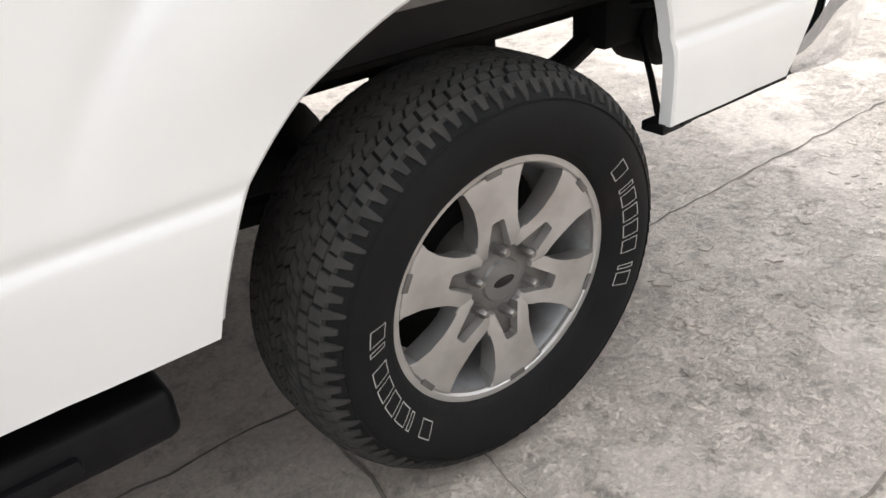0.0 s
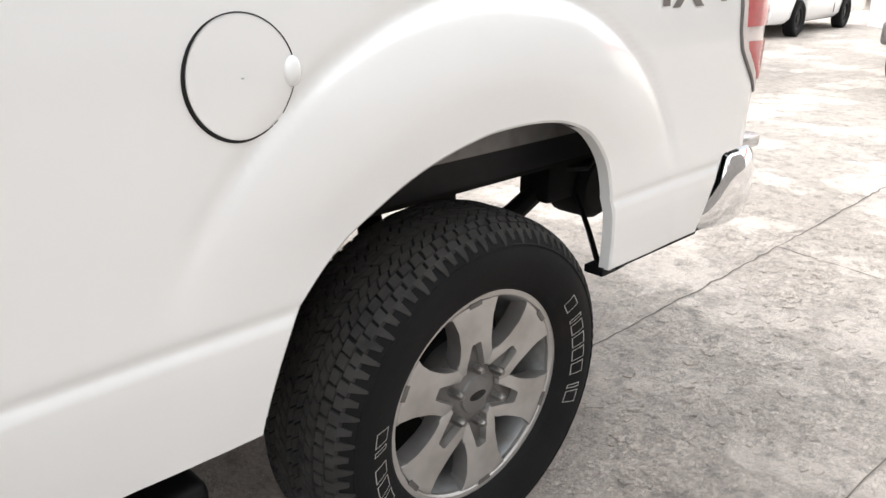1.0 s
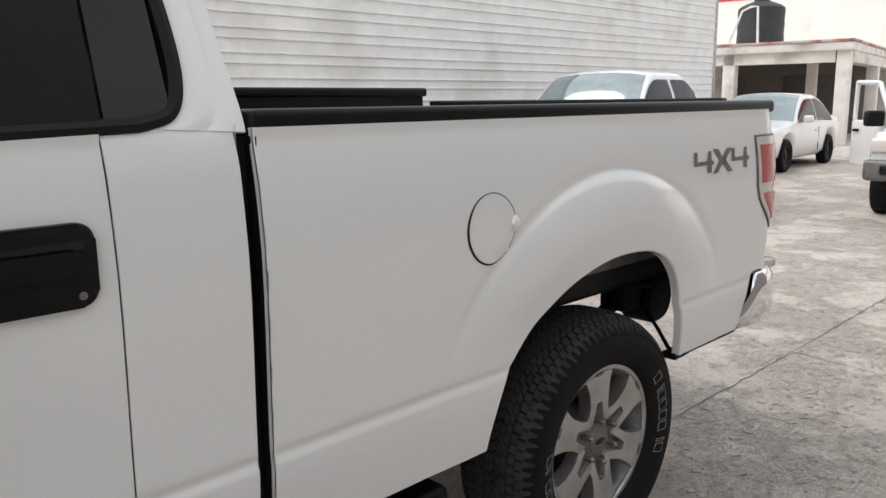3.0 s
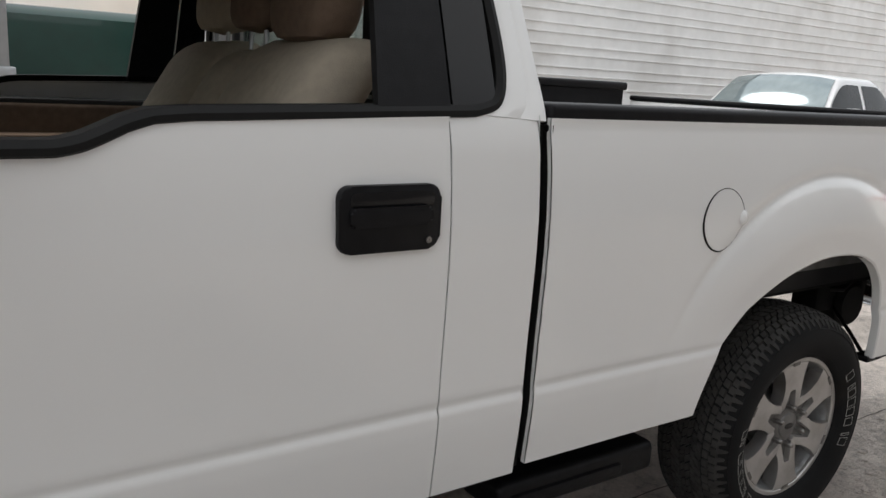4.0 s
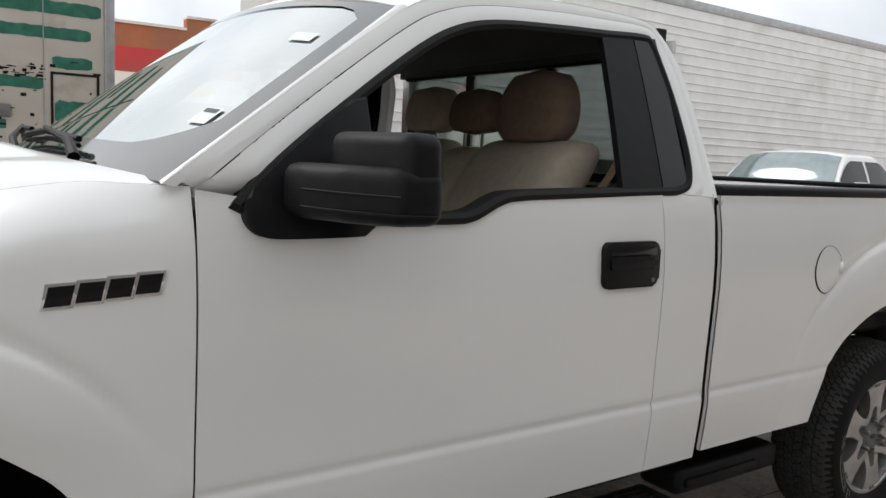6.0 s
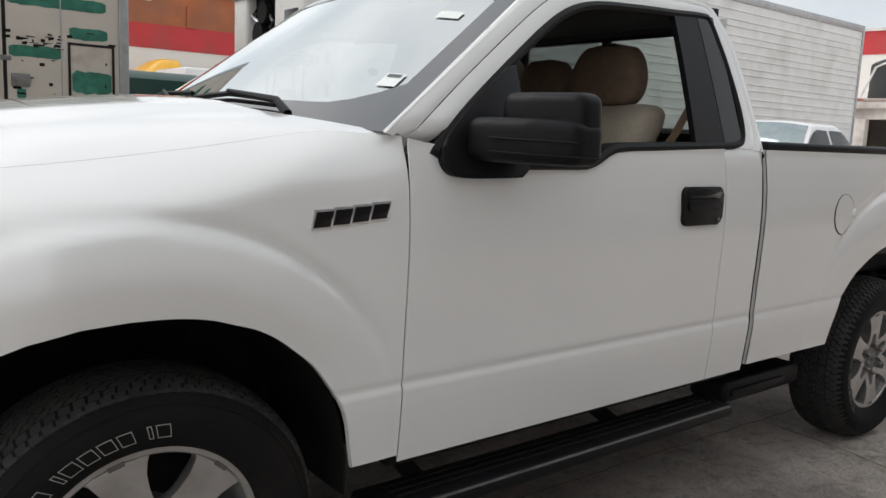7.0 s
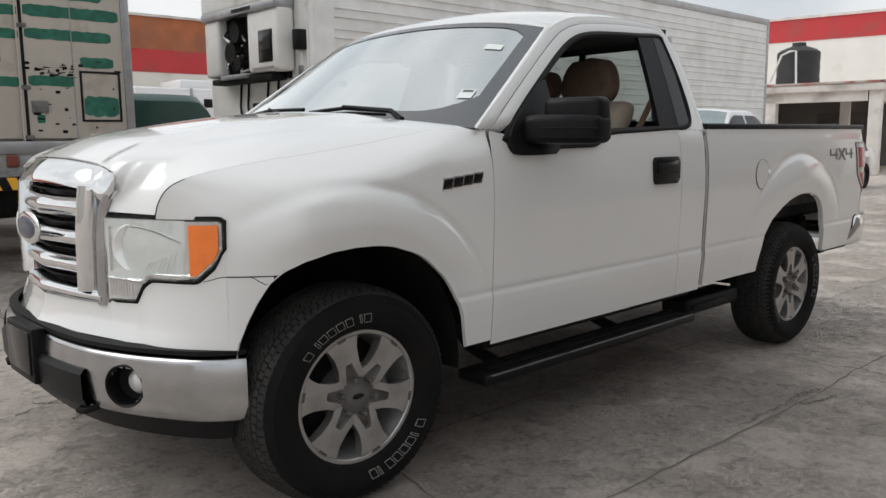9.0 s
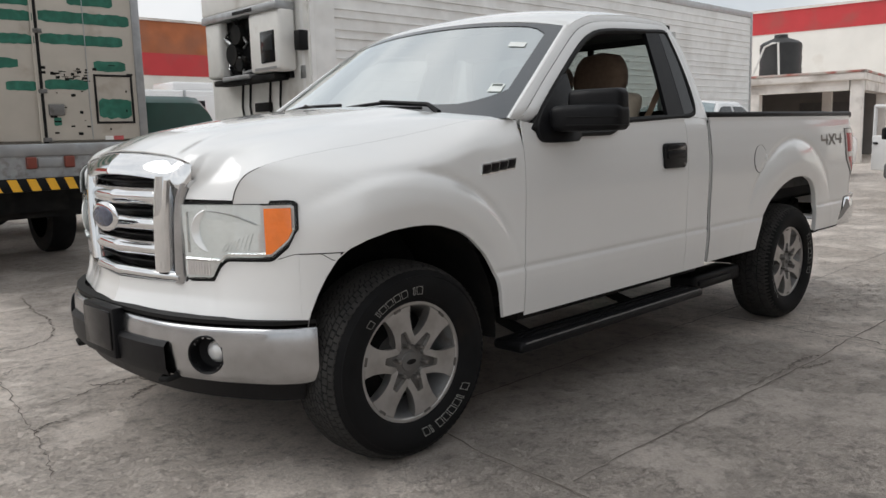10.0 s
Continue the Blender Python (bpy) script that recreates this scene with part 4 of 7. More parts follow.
# wipers
for (v0, t0), (v1, t1), piv in (((0.085, -0.56), (0.085, -0.06), -0.44), ((0.12, 0.02), (0.10, 0.70), 0.14)):
    a, b = Vector(ws_pt(v0, t0)) + Vector((-0.02, 0, 0.02)), Vector(ws_pt(v1, t1)) + Vector((-0.02, 0, 0.02))
    mid = (a + b) / 2
    w = group_at("wiper")
    w.parent = truck
    w.matrix_basis = TR
    part("wiper_blade", tube(tube(bmesh.new(), [a, (a * 3 + b) / 4 + Vector((-0.006, 0, 0.008)), mid + Vector((-0.01, 0, 0.014)), (a + b * 3) / 4 + Vector((-0.006, 0, 0.008)), b], 0.008, 6), [a + Vector((0, 0, -0.014)), mid + Vector((0, 0, -0.004)), b + Vector((0, 0, -0.014))], 0.006, 6), BLACKP, w)
    p0 = Vector((-2.70 - 0.08 * (1 - abs(piv)), piv * 1.2 - 0.12, 1.325))
    part("wiper_arm", T([p0, p0 + Vector((0.0, 0.06, 0.035)), mid + Vector((-0.012, 0, 0.022))], [0.013, 0.010, 0.006], 8), BLACKP, w)

# headlamps
HL_IN, HL_TIP = u_at_y(0.505), u_at_x(-3.585)


def hl_u(f):
    return HL_IN + (HL_TIP - HL_IN) * f


def hl_bot(f):
    return interp(f, [0, 0.02, 0.30, 0.38, 0.45, 0.80, 0.93, 1.0], [0.775, 0.768, 0.775, 0.83, 0.848, 0.852, 0.90, 0.955])


def hl_top(f):
    return interp(f, [0, 0.97, 1.0], [1.026, 1.034, 1.022])


def hl_patch(f0, f1, grow, out, nz=14, nf=30, zlo=None, zhi=None):
    P = []
    for f in np.linspace(f0, f1, nf):
        b, t = hl_bot(f) - grow, hl_top(f) + grow
        if zlo is not None:
            b = max(b, zlo)
        if zhi is not None:
            t = min(t, zhi)
        P.append([nose_pt(hl_u(f), b + (t - b) * k / nz, out) for k in range(nz + 1)])
    return grid(P)


def fluted(bm):
    """Upright flutes and steps pressed into the reflector."""
    for v in bm.verts:
        q = (v.co.x + 3.80) * 52 - v.co.z * 9
        v.co.x -= 0.0035 * abs(math.sin(q)) + 0.002 * smooth01((v.co.z - 0.90) / 0.05) * abs(math.sin(q * 0.37))
    return bm


for side in (1, -1):
    hl = group_at("headlamp")
    hl.parent = truck
    hl.matrix_basis = TR

    def sided(bm):
        return bm if side == 1 else mirror_y(bm)

    part("lamp_gasket", sided(solid(hl_patch(-0.02, 1.012, 0.008, 0.003), 0.02)), SEAL, hl, "black lamp surround")
    part("reflector", sided(fluted(hl_patch(0.0, 0.74, -0.004, 0.0055, 24, 64))), REFLECTOR, hl, "faceted chrome reflector")
    part("lamp_bowl", sided(add(bmesh.new(), lathe(bmesh.new(), [(0.012, -0.010), (0.040, -0.002), (0.066, 0.012), (0.074, 0.015), (0.078, 0.010)], 32), Matrix.Translation(Vector(nose_pt(hl_u(0.31), 0.937, -0.012))) @ pose(0, 0, 0, 0, 0, -50))), REFLECTOR, hl)
    for k in range(7):
        part("reflector_rib", sided(T([nose_pt(hl_u(0.40 + 0.036 * k + 0.05 * q), 0.872 + (0.026 + 0.006 * k) * q, 0.0085) for q in np.linspace(0, 1, 4)], 0.0028, 6)), REFLECTOR, hl)
    part("lamp_brow", sided(T([nose_pt(hl_u(0.30 + 0.40 * q), 1.004 - 0.040 * q * q, 0.0085) for q in np.linspace(0, 1, 7)], 0.004, 6)), ALLOYL, hl)
    part("lamp_shade", sided(T([nose_pt(hl_u(0.06), z, 0.007) for z in np.linspace(0.86, 1.0, 5)], 0.006, 6)), CHROME, hl)
    part("turn_lens", sided(hl_patch(0.02, 0.36, -0.012, 0.010, zhi=0.838)), PALELENS, hl, "ribbed clear lower lens")
    for k in range(9):
        f = 0.04 + 0.03 * k
        part("lens_rib", sided(T([nose_pt(hl_u(f), z, 0.011) for z in np.linspace(0.785, 0.832, 4)], 0.0025, 6)), PALELENS, hl)
    part("side_marker", sided(hl_patch(0.76, 0.965, -0.016, 0.0165)), ORANGE, hl, "amber side reflector")
    part("marker_divider", sided(hl_patch(0.705, 0.985, -0.007, 0.0085, nf=12)), PALELENS, hl)
    part("lamp_divider", sided(T([nose_pt(hl_u(f), hl_bot(f) + 0.014 if f > 0.4 else 0.838, 0.009) for f in np.linspace(0.02, 0.98, 24)], 0.006, 6)), CHROME, hl)
    o = part("lamp_lens", sided(solid(hl_patch(-0.005, 1.0, 0.0, 0.013), 0.002)), LENS, hl, "clear lamp lens")
    o.visible_shadow = False

# white nose panel under lamps and grille
def nose_panel():
    P = []
    us = sorted(set([round(TIP - 0.0005, 4), round(TIP + 0.0005, 4)] + [round(v, 4) for v in np.linspace(0.90, UEND, 70)] + [round(0.637 + d, 4) for d in np.linspace(0.25, 0.385, 24)]))
    for u in us:
        x, y = plan(u)[:2]
        f = (u - HL_IN) / (HL_TIP - HL_IN)
        if HL_TIP <= u <= HL_IN:
            top = hl_bot(f) - 0.012
        elif u > HL_IN:
            top = interp(y, [0.0, 0.40, 0.505], [0.742, 0.746, 0.754])
        else:
            top = 0.864
        bot = min(arch_f(u, 0.648), top)
        row = []
        for k in range(11):
            z = bot + (top - bot) * k / 10
            row.append(nose_pt(u, z, 0.03 * (1 - k / 10) ** 2 * smooth01((u - 0.95) / 0.3)))
        P.append(row)
    return grid(P)


tboth("nose_panel", nose_panel(), WHITE, "white front valance panel", 0.004)
# folded edge of the front arch
P = []
for u in [0.637 + d for d in np.linspace(-0.510, 0.384, 80)]:
    z = arch_f(u, 0.52)
    a, b = Vector(nose_pt(u, z)), Vector(nose_pt(u, z, -0.016))
    P.append([tuple(a), tuple(a * 0.9 + b * 0.1 + Vector((0, 0, -0.005))), tuple(b + Vector((0, 0, -0.006)))])
tboth("arch_lip", grid(P), WHITE)
tboth("panel_seam", T([nose_pt(u, 0.866 - 0.024 * smooth01((0.955 - u) / 0.05) - 0.018 * smooth01((u - HL_TIP) / 0.08), 0.0) for u in np.linspace(0.905, hl_u(0.84), 26)], 0.0012, 6), SEAL)

# grille
def nose_y(y, z, out=0.0):
    """A place on the nose at half width y (either sign)."""
    p = nose_pt(u_at_y(abs(y)), z, out)
    return (p[0], math.copysign(taper(p[0], abs(y))[1], y), z)


def nose_bar(y0, y1, z0, z1, out0, out1, n=24, zf=None, bow=0.014, lean=0.0):
    """A bar across the nose: front face and returns."""
    P = []
    for y in np.linspace(y0, y1, n):
        dz = zf(y) if zf else 0.0
        a, b = z0 + dz, z1 + dz
        row = [nose_y(y, a, out0)] + [nose_y(y, a + (b - a) * k, out1 - bow * (2 * k - 1) ** 2 - lean * k) for k in (0.0, 0.06, 0.2, 0.4, 0.6, 0.8, 0.94, 1.0)] + [nose_y(y, b, out0)]
        P.append(row)
    return grid(P)


grille = group_at("grille")
grille.parent = truck
grille.matrix_basis = TR
part("grille_back", nose_bar(-0.49, 0.49, 0.75, 1.14, -0.10, -0.06), BLACKP, grille, "black grille backing")
# broad cap along the hood edge, wrapped down at its ends
P = []
for y in np.linspace(-0.552, 0.552, 75):
    zl, zt = 1.124 - 0.12 * y * y, 1.210 - 0.150 * y * y
    if abs(y) > 0.446:
        zl = interp(abs(y), [0.446, 0.485, 0.515, 0.552], [1.108, 1.070, 1.070, 1.105])
    e = smooth01((abs(y) - 0.36) / 0.21)
    P.append([nose_y(y, zl, -0.05)] + [nose_y(y, zl + (zt - zl) * k, o * (1 - e) + (0.008 if 0.02 < k < 0.97 else -0.004) * e) for k, o in ((0.0, 0.012), (0.05, 0.021), (0.2, 0.020), (0.4, 0.013), (0.6, 0.002), (0.8, -0.014), (0.93, -0.027), (1.0, -0.036))] + [nose_y(y, zt, -0.05)])
part("grille_top", grid(P), CHROME, grille, "broad chrome grille cap")
part("grille_base", nose_bar(-0.465, 0.465, 0.746, 0.786, -0.06, 0.015, 40), CHROME, grille)
for s in (-1, 1):
    P = []
    for z in np.linspace(0.745, 1.095, 22):
        o = interp(z, [0.745, 0.95, 1.04, 1.09, 1.135], [0.476, 0.496, 0.508, 0.530, 0.560])
        P.append([nose_y(s * o, z, -0.03), nose_y(s * o, z, 0.004), nose_y(s * (o - 0.006), z, 0.011), nose_y(s * (o - 0.022), z, 0.013), nose_y(s * (o - 0.038), z, 0.010), nose_y(s * (o - 0.048), z, 0.0), nose_y(s * (o - 0.052), z, -0.05)])
    part("grille_side", grid(P), CHROMEB, grille, "satin chrome grille side")
    P = []
    for z in np.linspace(0.782, 1.12, 16):
        o = 0.396 + 0.026 * (z - 0.782) / 0.33
        P.append([nose_y(s * o, z, -0.05), nose_y(s * o, z, 0.010), nose_y(s * (o - 0.008), z, 0.020), nose_y(s * (o - 0.032), z, 0.026), nose_y(s * (o - 0.060), z, 0.020), nose_y(s * (o - 0.070), z, 0.005), nose_y(s * (o - 0.070), z, -0.05)])
    part("grille_upright", grid(P), CHROME, grille)
    P = [[nose_y(s * y, z, -0.020 + 0.004 * math.sin(60 * z)) for y in np.linspace(0.385, 0.49, 6)] for z in np.linspace(0.76, 1.12, 30)]
    part("grille_inset", grid(P), ALLOYG, grille, "dark inset beside the grille bars")
for z0, z1 in ((0.834, 0.886), (0.926, 0.974), (1.018, 1.080)):
    part("grille_bar", nose_bar(-0.345, 0.345, z0, z1, -0.05, 0.014, 30, None, 0.020, 0.012), CHROME, grille, "chrome grille bar")
for z in (0.811, 0.906, 0.996, 1.10):
    part("grille_slat", nose_bar(-0.345, 0.345, z - 0.005, z + 0.005, -0.06, -0.02, 12), BLACKP, grille)
bm = bmesh.new()
bmesh.ops.create_uvsphere(bm, u_segments=40, v_segments=16, radius=1)
bm.transform(Matrix.Translation((nose_y(0, 0.972, 0.030)[0], 0, 0.972)) @ Matrix.Diagonal((0.014, 0.116, 0.056, 1)))
part("badge_rim", bm, CHROME, grille, "chrome oval badge rim")
bm = bmesh.new()
bmesh.ops.create_uvsphere(bm, u_segments=40, v_segments=16, radius=1)
bm.transform(Matrix.Translation((nose_y(0, 0.972, 0.037)[0], 0, 0.972)) @ Matrix.Diagonal((0.011, 0.093, 0.040, 1)))
part("badge_field", bm, BADGE, grille, "plain grey-blue oval")

# front bumper
BPL = spline([(-3.548, 0.868), (-3.575, 0.856), (-3.615, 0.832), (-3.68, 0.765), (-3.775, 0.60), (-3.838, 0.42), (-3.868, 0.22), (-3.875, 0.0)], 14)


def bump_pt(i, out, z):
    a, b = BPL[max(i - 1, 0)], BPL[min(i + 1, len(BPL) - 1)]
    d = b - a
    n = np.array((d[1], -d[0])) / np.hypot(*d)
    p = BPL[i] + n * out
    return (float(p[0]), -float(p[1]), z)


def bumper(prof, k0=0, k1=None):
    k1 = k1 or len(BPL)
    return grid([[bump_pt(i, o, z) for z, o in prof] for i in range(k0, k1)])


CHP = [(0.425, -0.05), (0.43, -0.012), (0.45, 0.004), (0.50, 0.014), (0.56, 0.018), (0.605, 0.014), (0.622, 0.006), (0.630, -0.02), (0.632, -0.06)]
CHP = [(float(z), float(o)) for z, o in spline(CHP, 4)]
bm = bumper(CHP)
bmesh.ops.delete(bm, geom=[f for f in bm.faces if (f.calc_center_median() - Vector((-3.80, -0.588, 0.53))).length < 0.062], context="FACES")
tboth("front_bumper", bm, CHROMEB, "chrome front bumper", 0.003)
tboth("bumper_gap", bumper([(0.628, -0.03), (0.634, 0.002), (0.648, 0.002), (0.652, -0.03)]), SEAL)
tboth("air_dam", bumper([(0.36, -0.10), (0.365, -0.045), (0.43, -0.015), (0.44, -0.05)], 19), BLACKP, "black lower air dam", 0.004)
tboth("bumper_insert", bumper([(0.43, 0.0), (0.44, 0.022), (0.47, 0.034), (0.545, 0.036), (0.56, 0.024), (0.565, 0.0)], 70, None), BLACKP, "black bumper insert")
tpart("plate_holder", B(-3.922, -3.875, -0.128, 0.150, 0.455, 0.645, 0.008), BLACKP, truck, "black plate holder")
tpart("blank_plate", B(-3.929, -3.920, -0.112, 0.134, 0.485, 0.632, 0.004), BLACKG)
for s in (-1, 1):
    bm = lathe(bmesh.new(), [(0.066, -0.004), (0.067, 0.003), (0.064, 0.005), (0.060, 0.001), (0.056, -0.05), (0.001, -0.06)], 32)
    x, y, nx, ny = plan(u_at_y(0.585))
    m = Matrix.Translation((-3.80, s * -0.588, 0.53)) @ pose(0, 0, 0, 0, 0, -58 if s == 1 else 238)
    bm.transform(m)
    tpart("fog_recess", bm, BLACKP, truck, "dark fog lamp recess")
    bm = lathe(bmesh.new(), [(0.0005, -0.018), (0.025, -0.022), (0.038, -0.035), (0.040, -0.05)], 24)
    bm.transform(m @ Matrix.Translation((0.014, 0.014, 0)))
    tpart("fog_lamp", bm, REFLECTOR, truck, "small round fog lamp")
    tpart("tow_hook", T([(-3.74, s * -0.43, 0.445), (-3.83, s * -0.43, 0.435), (-3.862, s * -0.415, 0.425), (-3.868, s * -0.38, 0.42), (-3.84, s * -0.36, 0.425), (-3.74, s * -0.36, 0.44)], 0.011, 8), DARK)

# name badge on the fender: four plain dark blocks with bright edges
for k in range(4):
    x0 = -2.852 + 0.048 * k
    lean = 0.008
    def bo(g, h):
        return [(x0 - g, 1.084 - g + 0.0045 * k), (x0 + 0.043 + g, 1.086 - g + 0.0045 * k), (x0 + 0.043 + lean + g, 1.122 + g + 0.0045 * k), (x0 + lean - g, 1.120 + g + 0.0045 * k)]
    W = max(side_w(x0 + 0.02, 1.10), -nose_pt(u_at_x(x0), 1.10)[1])
    tpart("badge_edge", prism(bmesh.new(), bo(0.004, 0), W - 0.006, W + 0.004, SIDEF, 0.0015), CHROME)
    tpart("badge_block", prism(bmesh.new(), bo(-0.001, 0), W, W + 0.0065, SIDEF, 0.001), BLACKG)

# mirrors
def mirror(s):
    mr = group_at("wing_mirror")
    mr.parent = truck
    mr.matrix_basis = TR

    def sd(bm):
        return bm if s == 1 else mirror_y(bm)

    def slab(plan_pts, z0, z1, bev, draft=0.0):
        """A plan outline pulled up, its edges rounded, leaning in towards the top by draft."""
        t = bmesh.new()
        cx = sum(q[0] for q in plan_pts) / len(plan_pts)
        cy = sum(q[1] for q in plan_pts) / len(plan_pts)
        lo = [t.verts.new((x, y, z0)) for x, y in plan_pts]
        hi = [t.verts.new((x + (cx - x) * draft, y + (cy - y) * draft, z1)) for x, y in plan_pts]
        t.faces.new(list(reversed(lo)))
        t.faces.new(hi)
        for k in range(len(lo)):
            t.faces.new((lo[k], lo[(k + 1) % len(lo)], hi[(k + 1) % len(lo)], hi[k]))
        bmesh.ops.recalc_face_normals(t, faces=t.faces)
        bmesh.ops.bevel(t, geom=list(t.edges), offset=bev, segments=5, profile=0.5, affect="EDGES", clamp_overlap=True)
        return t

    # the arm runs out and back from the door; the tall housing stands on its outer part, flush in front
    arm = [(-2.440, -0.965), (-2.432, -1.035), (-2.392, -1.135), (-2.322, -1.226), (-2.225, -1.226), (-2.232, -1.000), (-2.300, -0.960)]
    head = [(-2.358, -1.000), (-2.350, -1.100), (-2.308, -1.224), (-2.226, -1.224), (-2.236, -0.990), (-2.300, -0.975)]
    part("mirror_arm", sd(slab(arm, 1.232, 1.338, 0.028)), BLACKP, mr, "ribbed black mirror arm")
    part("mirror_housing", sd(slab(head, 1.285, 1.400, 0.026, 0.03)), BLACKP, mr, "tall black mirror housing")
    front = [Vector((*q, 0)) for q in ((-2.431, -1.050), (-2.393, -1.140), (-2.326, -1.226), (-2.25, -1.229))]
    for z, k in ((1.258, 4), (1.290, 3)):
        part("arm_rib", sd(T([q + Vector((0, 0, z - 0.006 * i / 3)) for i, q in enumerate(front[:k])], 0.0024, 6)), SEAL, mr)
    part("mirror_glass", sd(B(-2.245, -2.2285, -1.185, -1.035, 1.258, 1.370, 0.002)), CHROME, mr, "mirror glass")


mirror(1)
mirror(-1)

# running boards
for s in (1, -1):
    rb = group_at("running_board")
    rb.parent = truck
    rb.matrix_basis = TR
    y0, y1 = sorted((-s * 0.84, -s * 1.0))
    bm = box(bmesh.new(), -2.66, -1.18, y0, y1, 0.355, 0.398, 0.016, 3)
    part("step_board", bm, BLACKP, rb, "black plastic running board")
    for k in range(3):
        yy = -s * (0.88 + 0.03 * k)
        part("step_groove", B(-2.58, -1.24, yy - 0.006, yy + 0.006, 0.397, 0.402, 0.002), RUBBER, rb)
    part("step_edge", B(-2.63, -1.20, -s * 0.993 - 0.004, -s * 0.993 + 0.004, 0.388, 0.396, 0.002), ALLOYG, rb)
    part("rear_step", box(box(bmesh.new(), -1.08, -0.545, *sorted((-s * 0.74, -s * 0.90)), 0.345, 0.43, 0.022, 3), -1.05, -0.68, *sorted((-s * 0.76, -s * 0.912)), 0.37, 0.40, 0.008), BLACKP, rb, "black rear step section")
    for x in (-2.45, -1.65, -0.85):
        part("step_bracket", T([(x, -s * 0.86, 0.375), (x, -s * 0.70, 0.42), (x, -s * 0.6, 0.52)], 0.025, 8), DARK, rb)

# frame, axles, springs, exhaust, spare wheel
for s in (1, -1):
    tpart("frame_rail", B(-3.6, -0.42, -s * 0.46 - 0.035, -s * 0.46 + 0.035, 0.52, 0.66, 0.008), DARK)
    tpart("rear_frame_kick", prism(bmesh.new(), [(-0.55, 0.53), (-0.42, 0.53), (-0.12, 0.632), (1.02, 0.632), (1.02, 0.738), (-0.18, 0.738), (-0.55, 0.65)], *sorted((-s * 0.46, -s * 0.53)), Matrix(((1, 0, 0, 0), (0, 0, 1, 0), (0, 1, 0, 0), (0, 0, 0, 1)))), DARK)
    tpart("leaf_spring", T([(-0.62, -s * 0.56, 0.58), (-0.3, -s * 0.56, 0.47), (0.0, -s * 0.56, 0.44), (0.35, -s * 0.56, 0.49), (0.54, -s * 0.57, 0.55), (0.70, -s * 0.58, 0.63)], 0.028, 8), DARK)
    tpart("spring_shackle", box(box(bmesh.new(), 0.60, 0.78, -s * 0.585 - 0.055, -s * 0.585 + 0.055, 0.57, 0.735, 0.02), 0.86, 0.93, -s * 0.60 - 0.05, -s * 0.60 + 0.05, 0.56, 0.70, 0.02), DARK)
    tpart("spring_hanger", add(bmesh.new(), lathe(bmesh.new(), [(0.0, -0.07), (0.075, -0.07), (0.092, -0.05), (0.092, 0.05), (0.075, 0.07), (0.0, 0.07)], 20), pose(0.80, -s * 0.60, 0.592)), DARK, truck, "black rear spring mount")
    tpart("brake_hose", T([(0.60, -s * 0.60, 0.72), (0.66, -s * 0.62, 0.66), (0.73, -s * 0.66, 0.66), (0.80, -s * 0.66, 0.70)], 0.012, 8), BLACKP)
    tpart("shock_absorber", T([(0.06, -s * 0.60, 0.36), (0.09, -s * 0.50, 0.72)], 0.030, 12), DARK)
    tpart("front_liner", solid(grid([[(FRONT[0] + 0.51 * math.cos(a), -s * y, FRONT[1] + 0.51 * math.sin(a)) for y in (0.90 if a < 1.7 else 0.74, 0.7, 0.5)] for a in np.linspace(-0.1, 2.5, 30)]), 0.004), DARK)
    tpart("front_liner_wall", B(-3.66, -2.7, -s * 0.49 - 0.01, -s * 0.49 + 0.01, 0.4, 1.0), DARK)
    tpart("brake_disc", lathe(bmesh.new(), [(0.05, s * 0.80), (0.165, s * 0.80), (0.165, s * 0.77), (0.05, s * 0.77)], 32), DARK).matrix_basis = pose(AXR, 0, HUBR)
    tpart("brake_disc", lathe(bmesh.new(), [(0.05, s * 0.80), (0.165, s * 0.80), (0.165, s * 0.77), (0.05, s * 0.77)], 32), DARK).matrix_basis = pose(AXF, 0, HUBF)
tpart("rear_axle", T([(0, -0.8, HUBR), (0, -0.25, HUBR), (0, -0.15, HUBR), (0, 0.15, HUBR), (0, 0.25, HUBR), (0, 0.8, HUBR)], [0.045, 0.05, 0.14, 0.14, 0.05, 0.045], 16), DARK)
tpart("front_axle", T([(AXF, -0.8, HUBF), (AXF, 0.8, HUBF)], 0.05, 12), DARK)
tpart("spare_wheel", add(bmesh.new(), lathe(bmesh.new(), [(0.18, -0.07), (0.31, -0.08), (0.34, -0.05), (0.34, 0.05), (0.31, 0.08), (0.18, 0.07)], 36, True), pose(0.66, 0, 0.655, 90)), DARK)
tpart("exhaust_pipe", T([(-2.4, 0.3, 0.45), (-0.6, 0.35, 0.45), (-0.25, 0.45, 0.62), (0.25, 0.62, 0.60), (0.9, 0.72, 0.52)], 0.04, 10), DARK)
tpart("cross_member", box(box(bmesh.new(), 0.35, 0.45, -0.45, 0.45, 0.56, 0.66, 0.01), -1.0, -0.9, -0.45, 0.45, 0.52, 0.60, 0.01), DARK)
tpart("engine_mass", B(-3.5, -2.7, -0.42, 0.42, 0.42, 1.0, 0.05), DARK)
tpart("floor_pan", B(-2.7, -1.1, -0.88, 0.88, 0.54, 0.58), DARK)
tpart("fuel_tank", B(-1.6, -0.55, -0.42, -0.05, 0.36, 0.58, 0.05), DARK)

# cab inside
def cushion(x0, x1, y0, y1, z0, z1, bev=0.05, lean=0.0, seg=4):
    bm = box(bmesh.new(), x0, x1, y0, y1, z0, z1, bev, seg)
    for v in bm.verts:
        v.co.x += lean * (v.co.z - z0)
    return bm


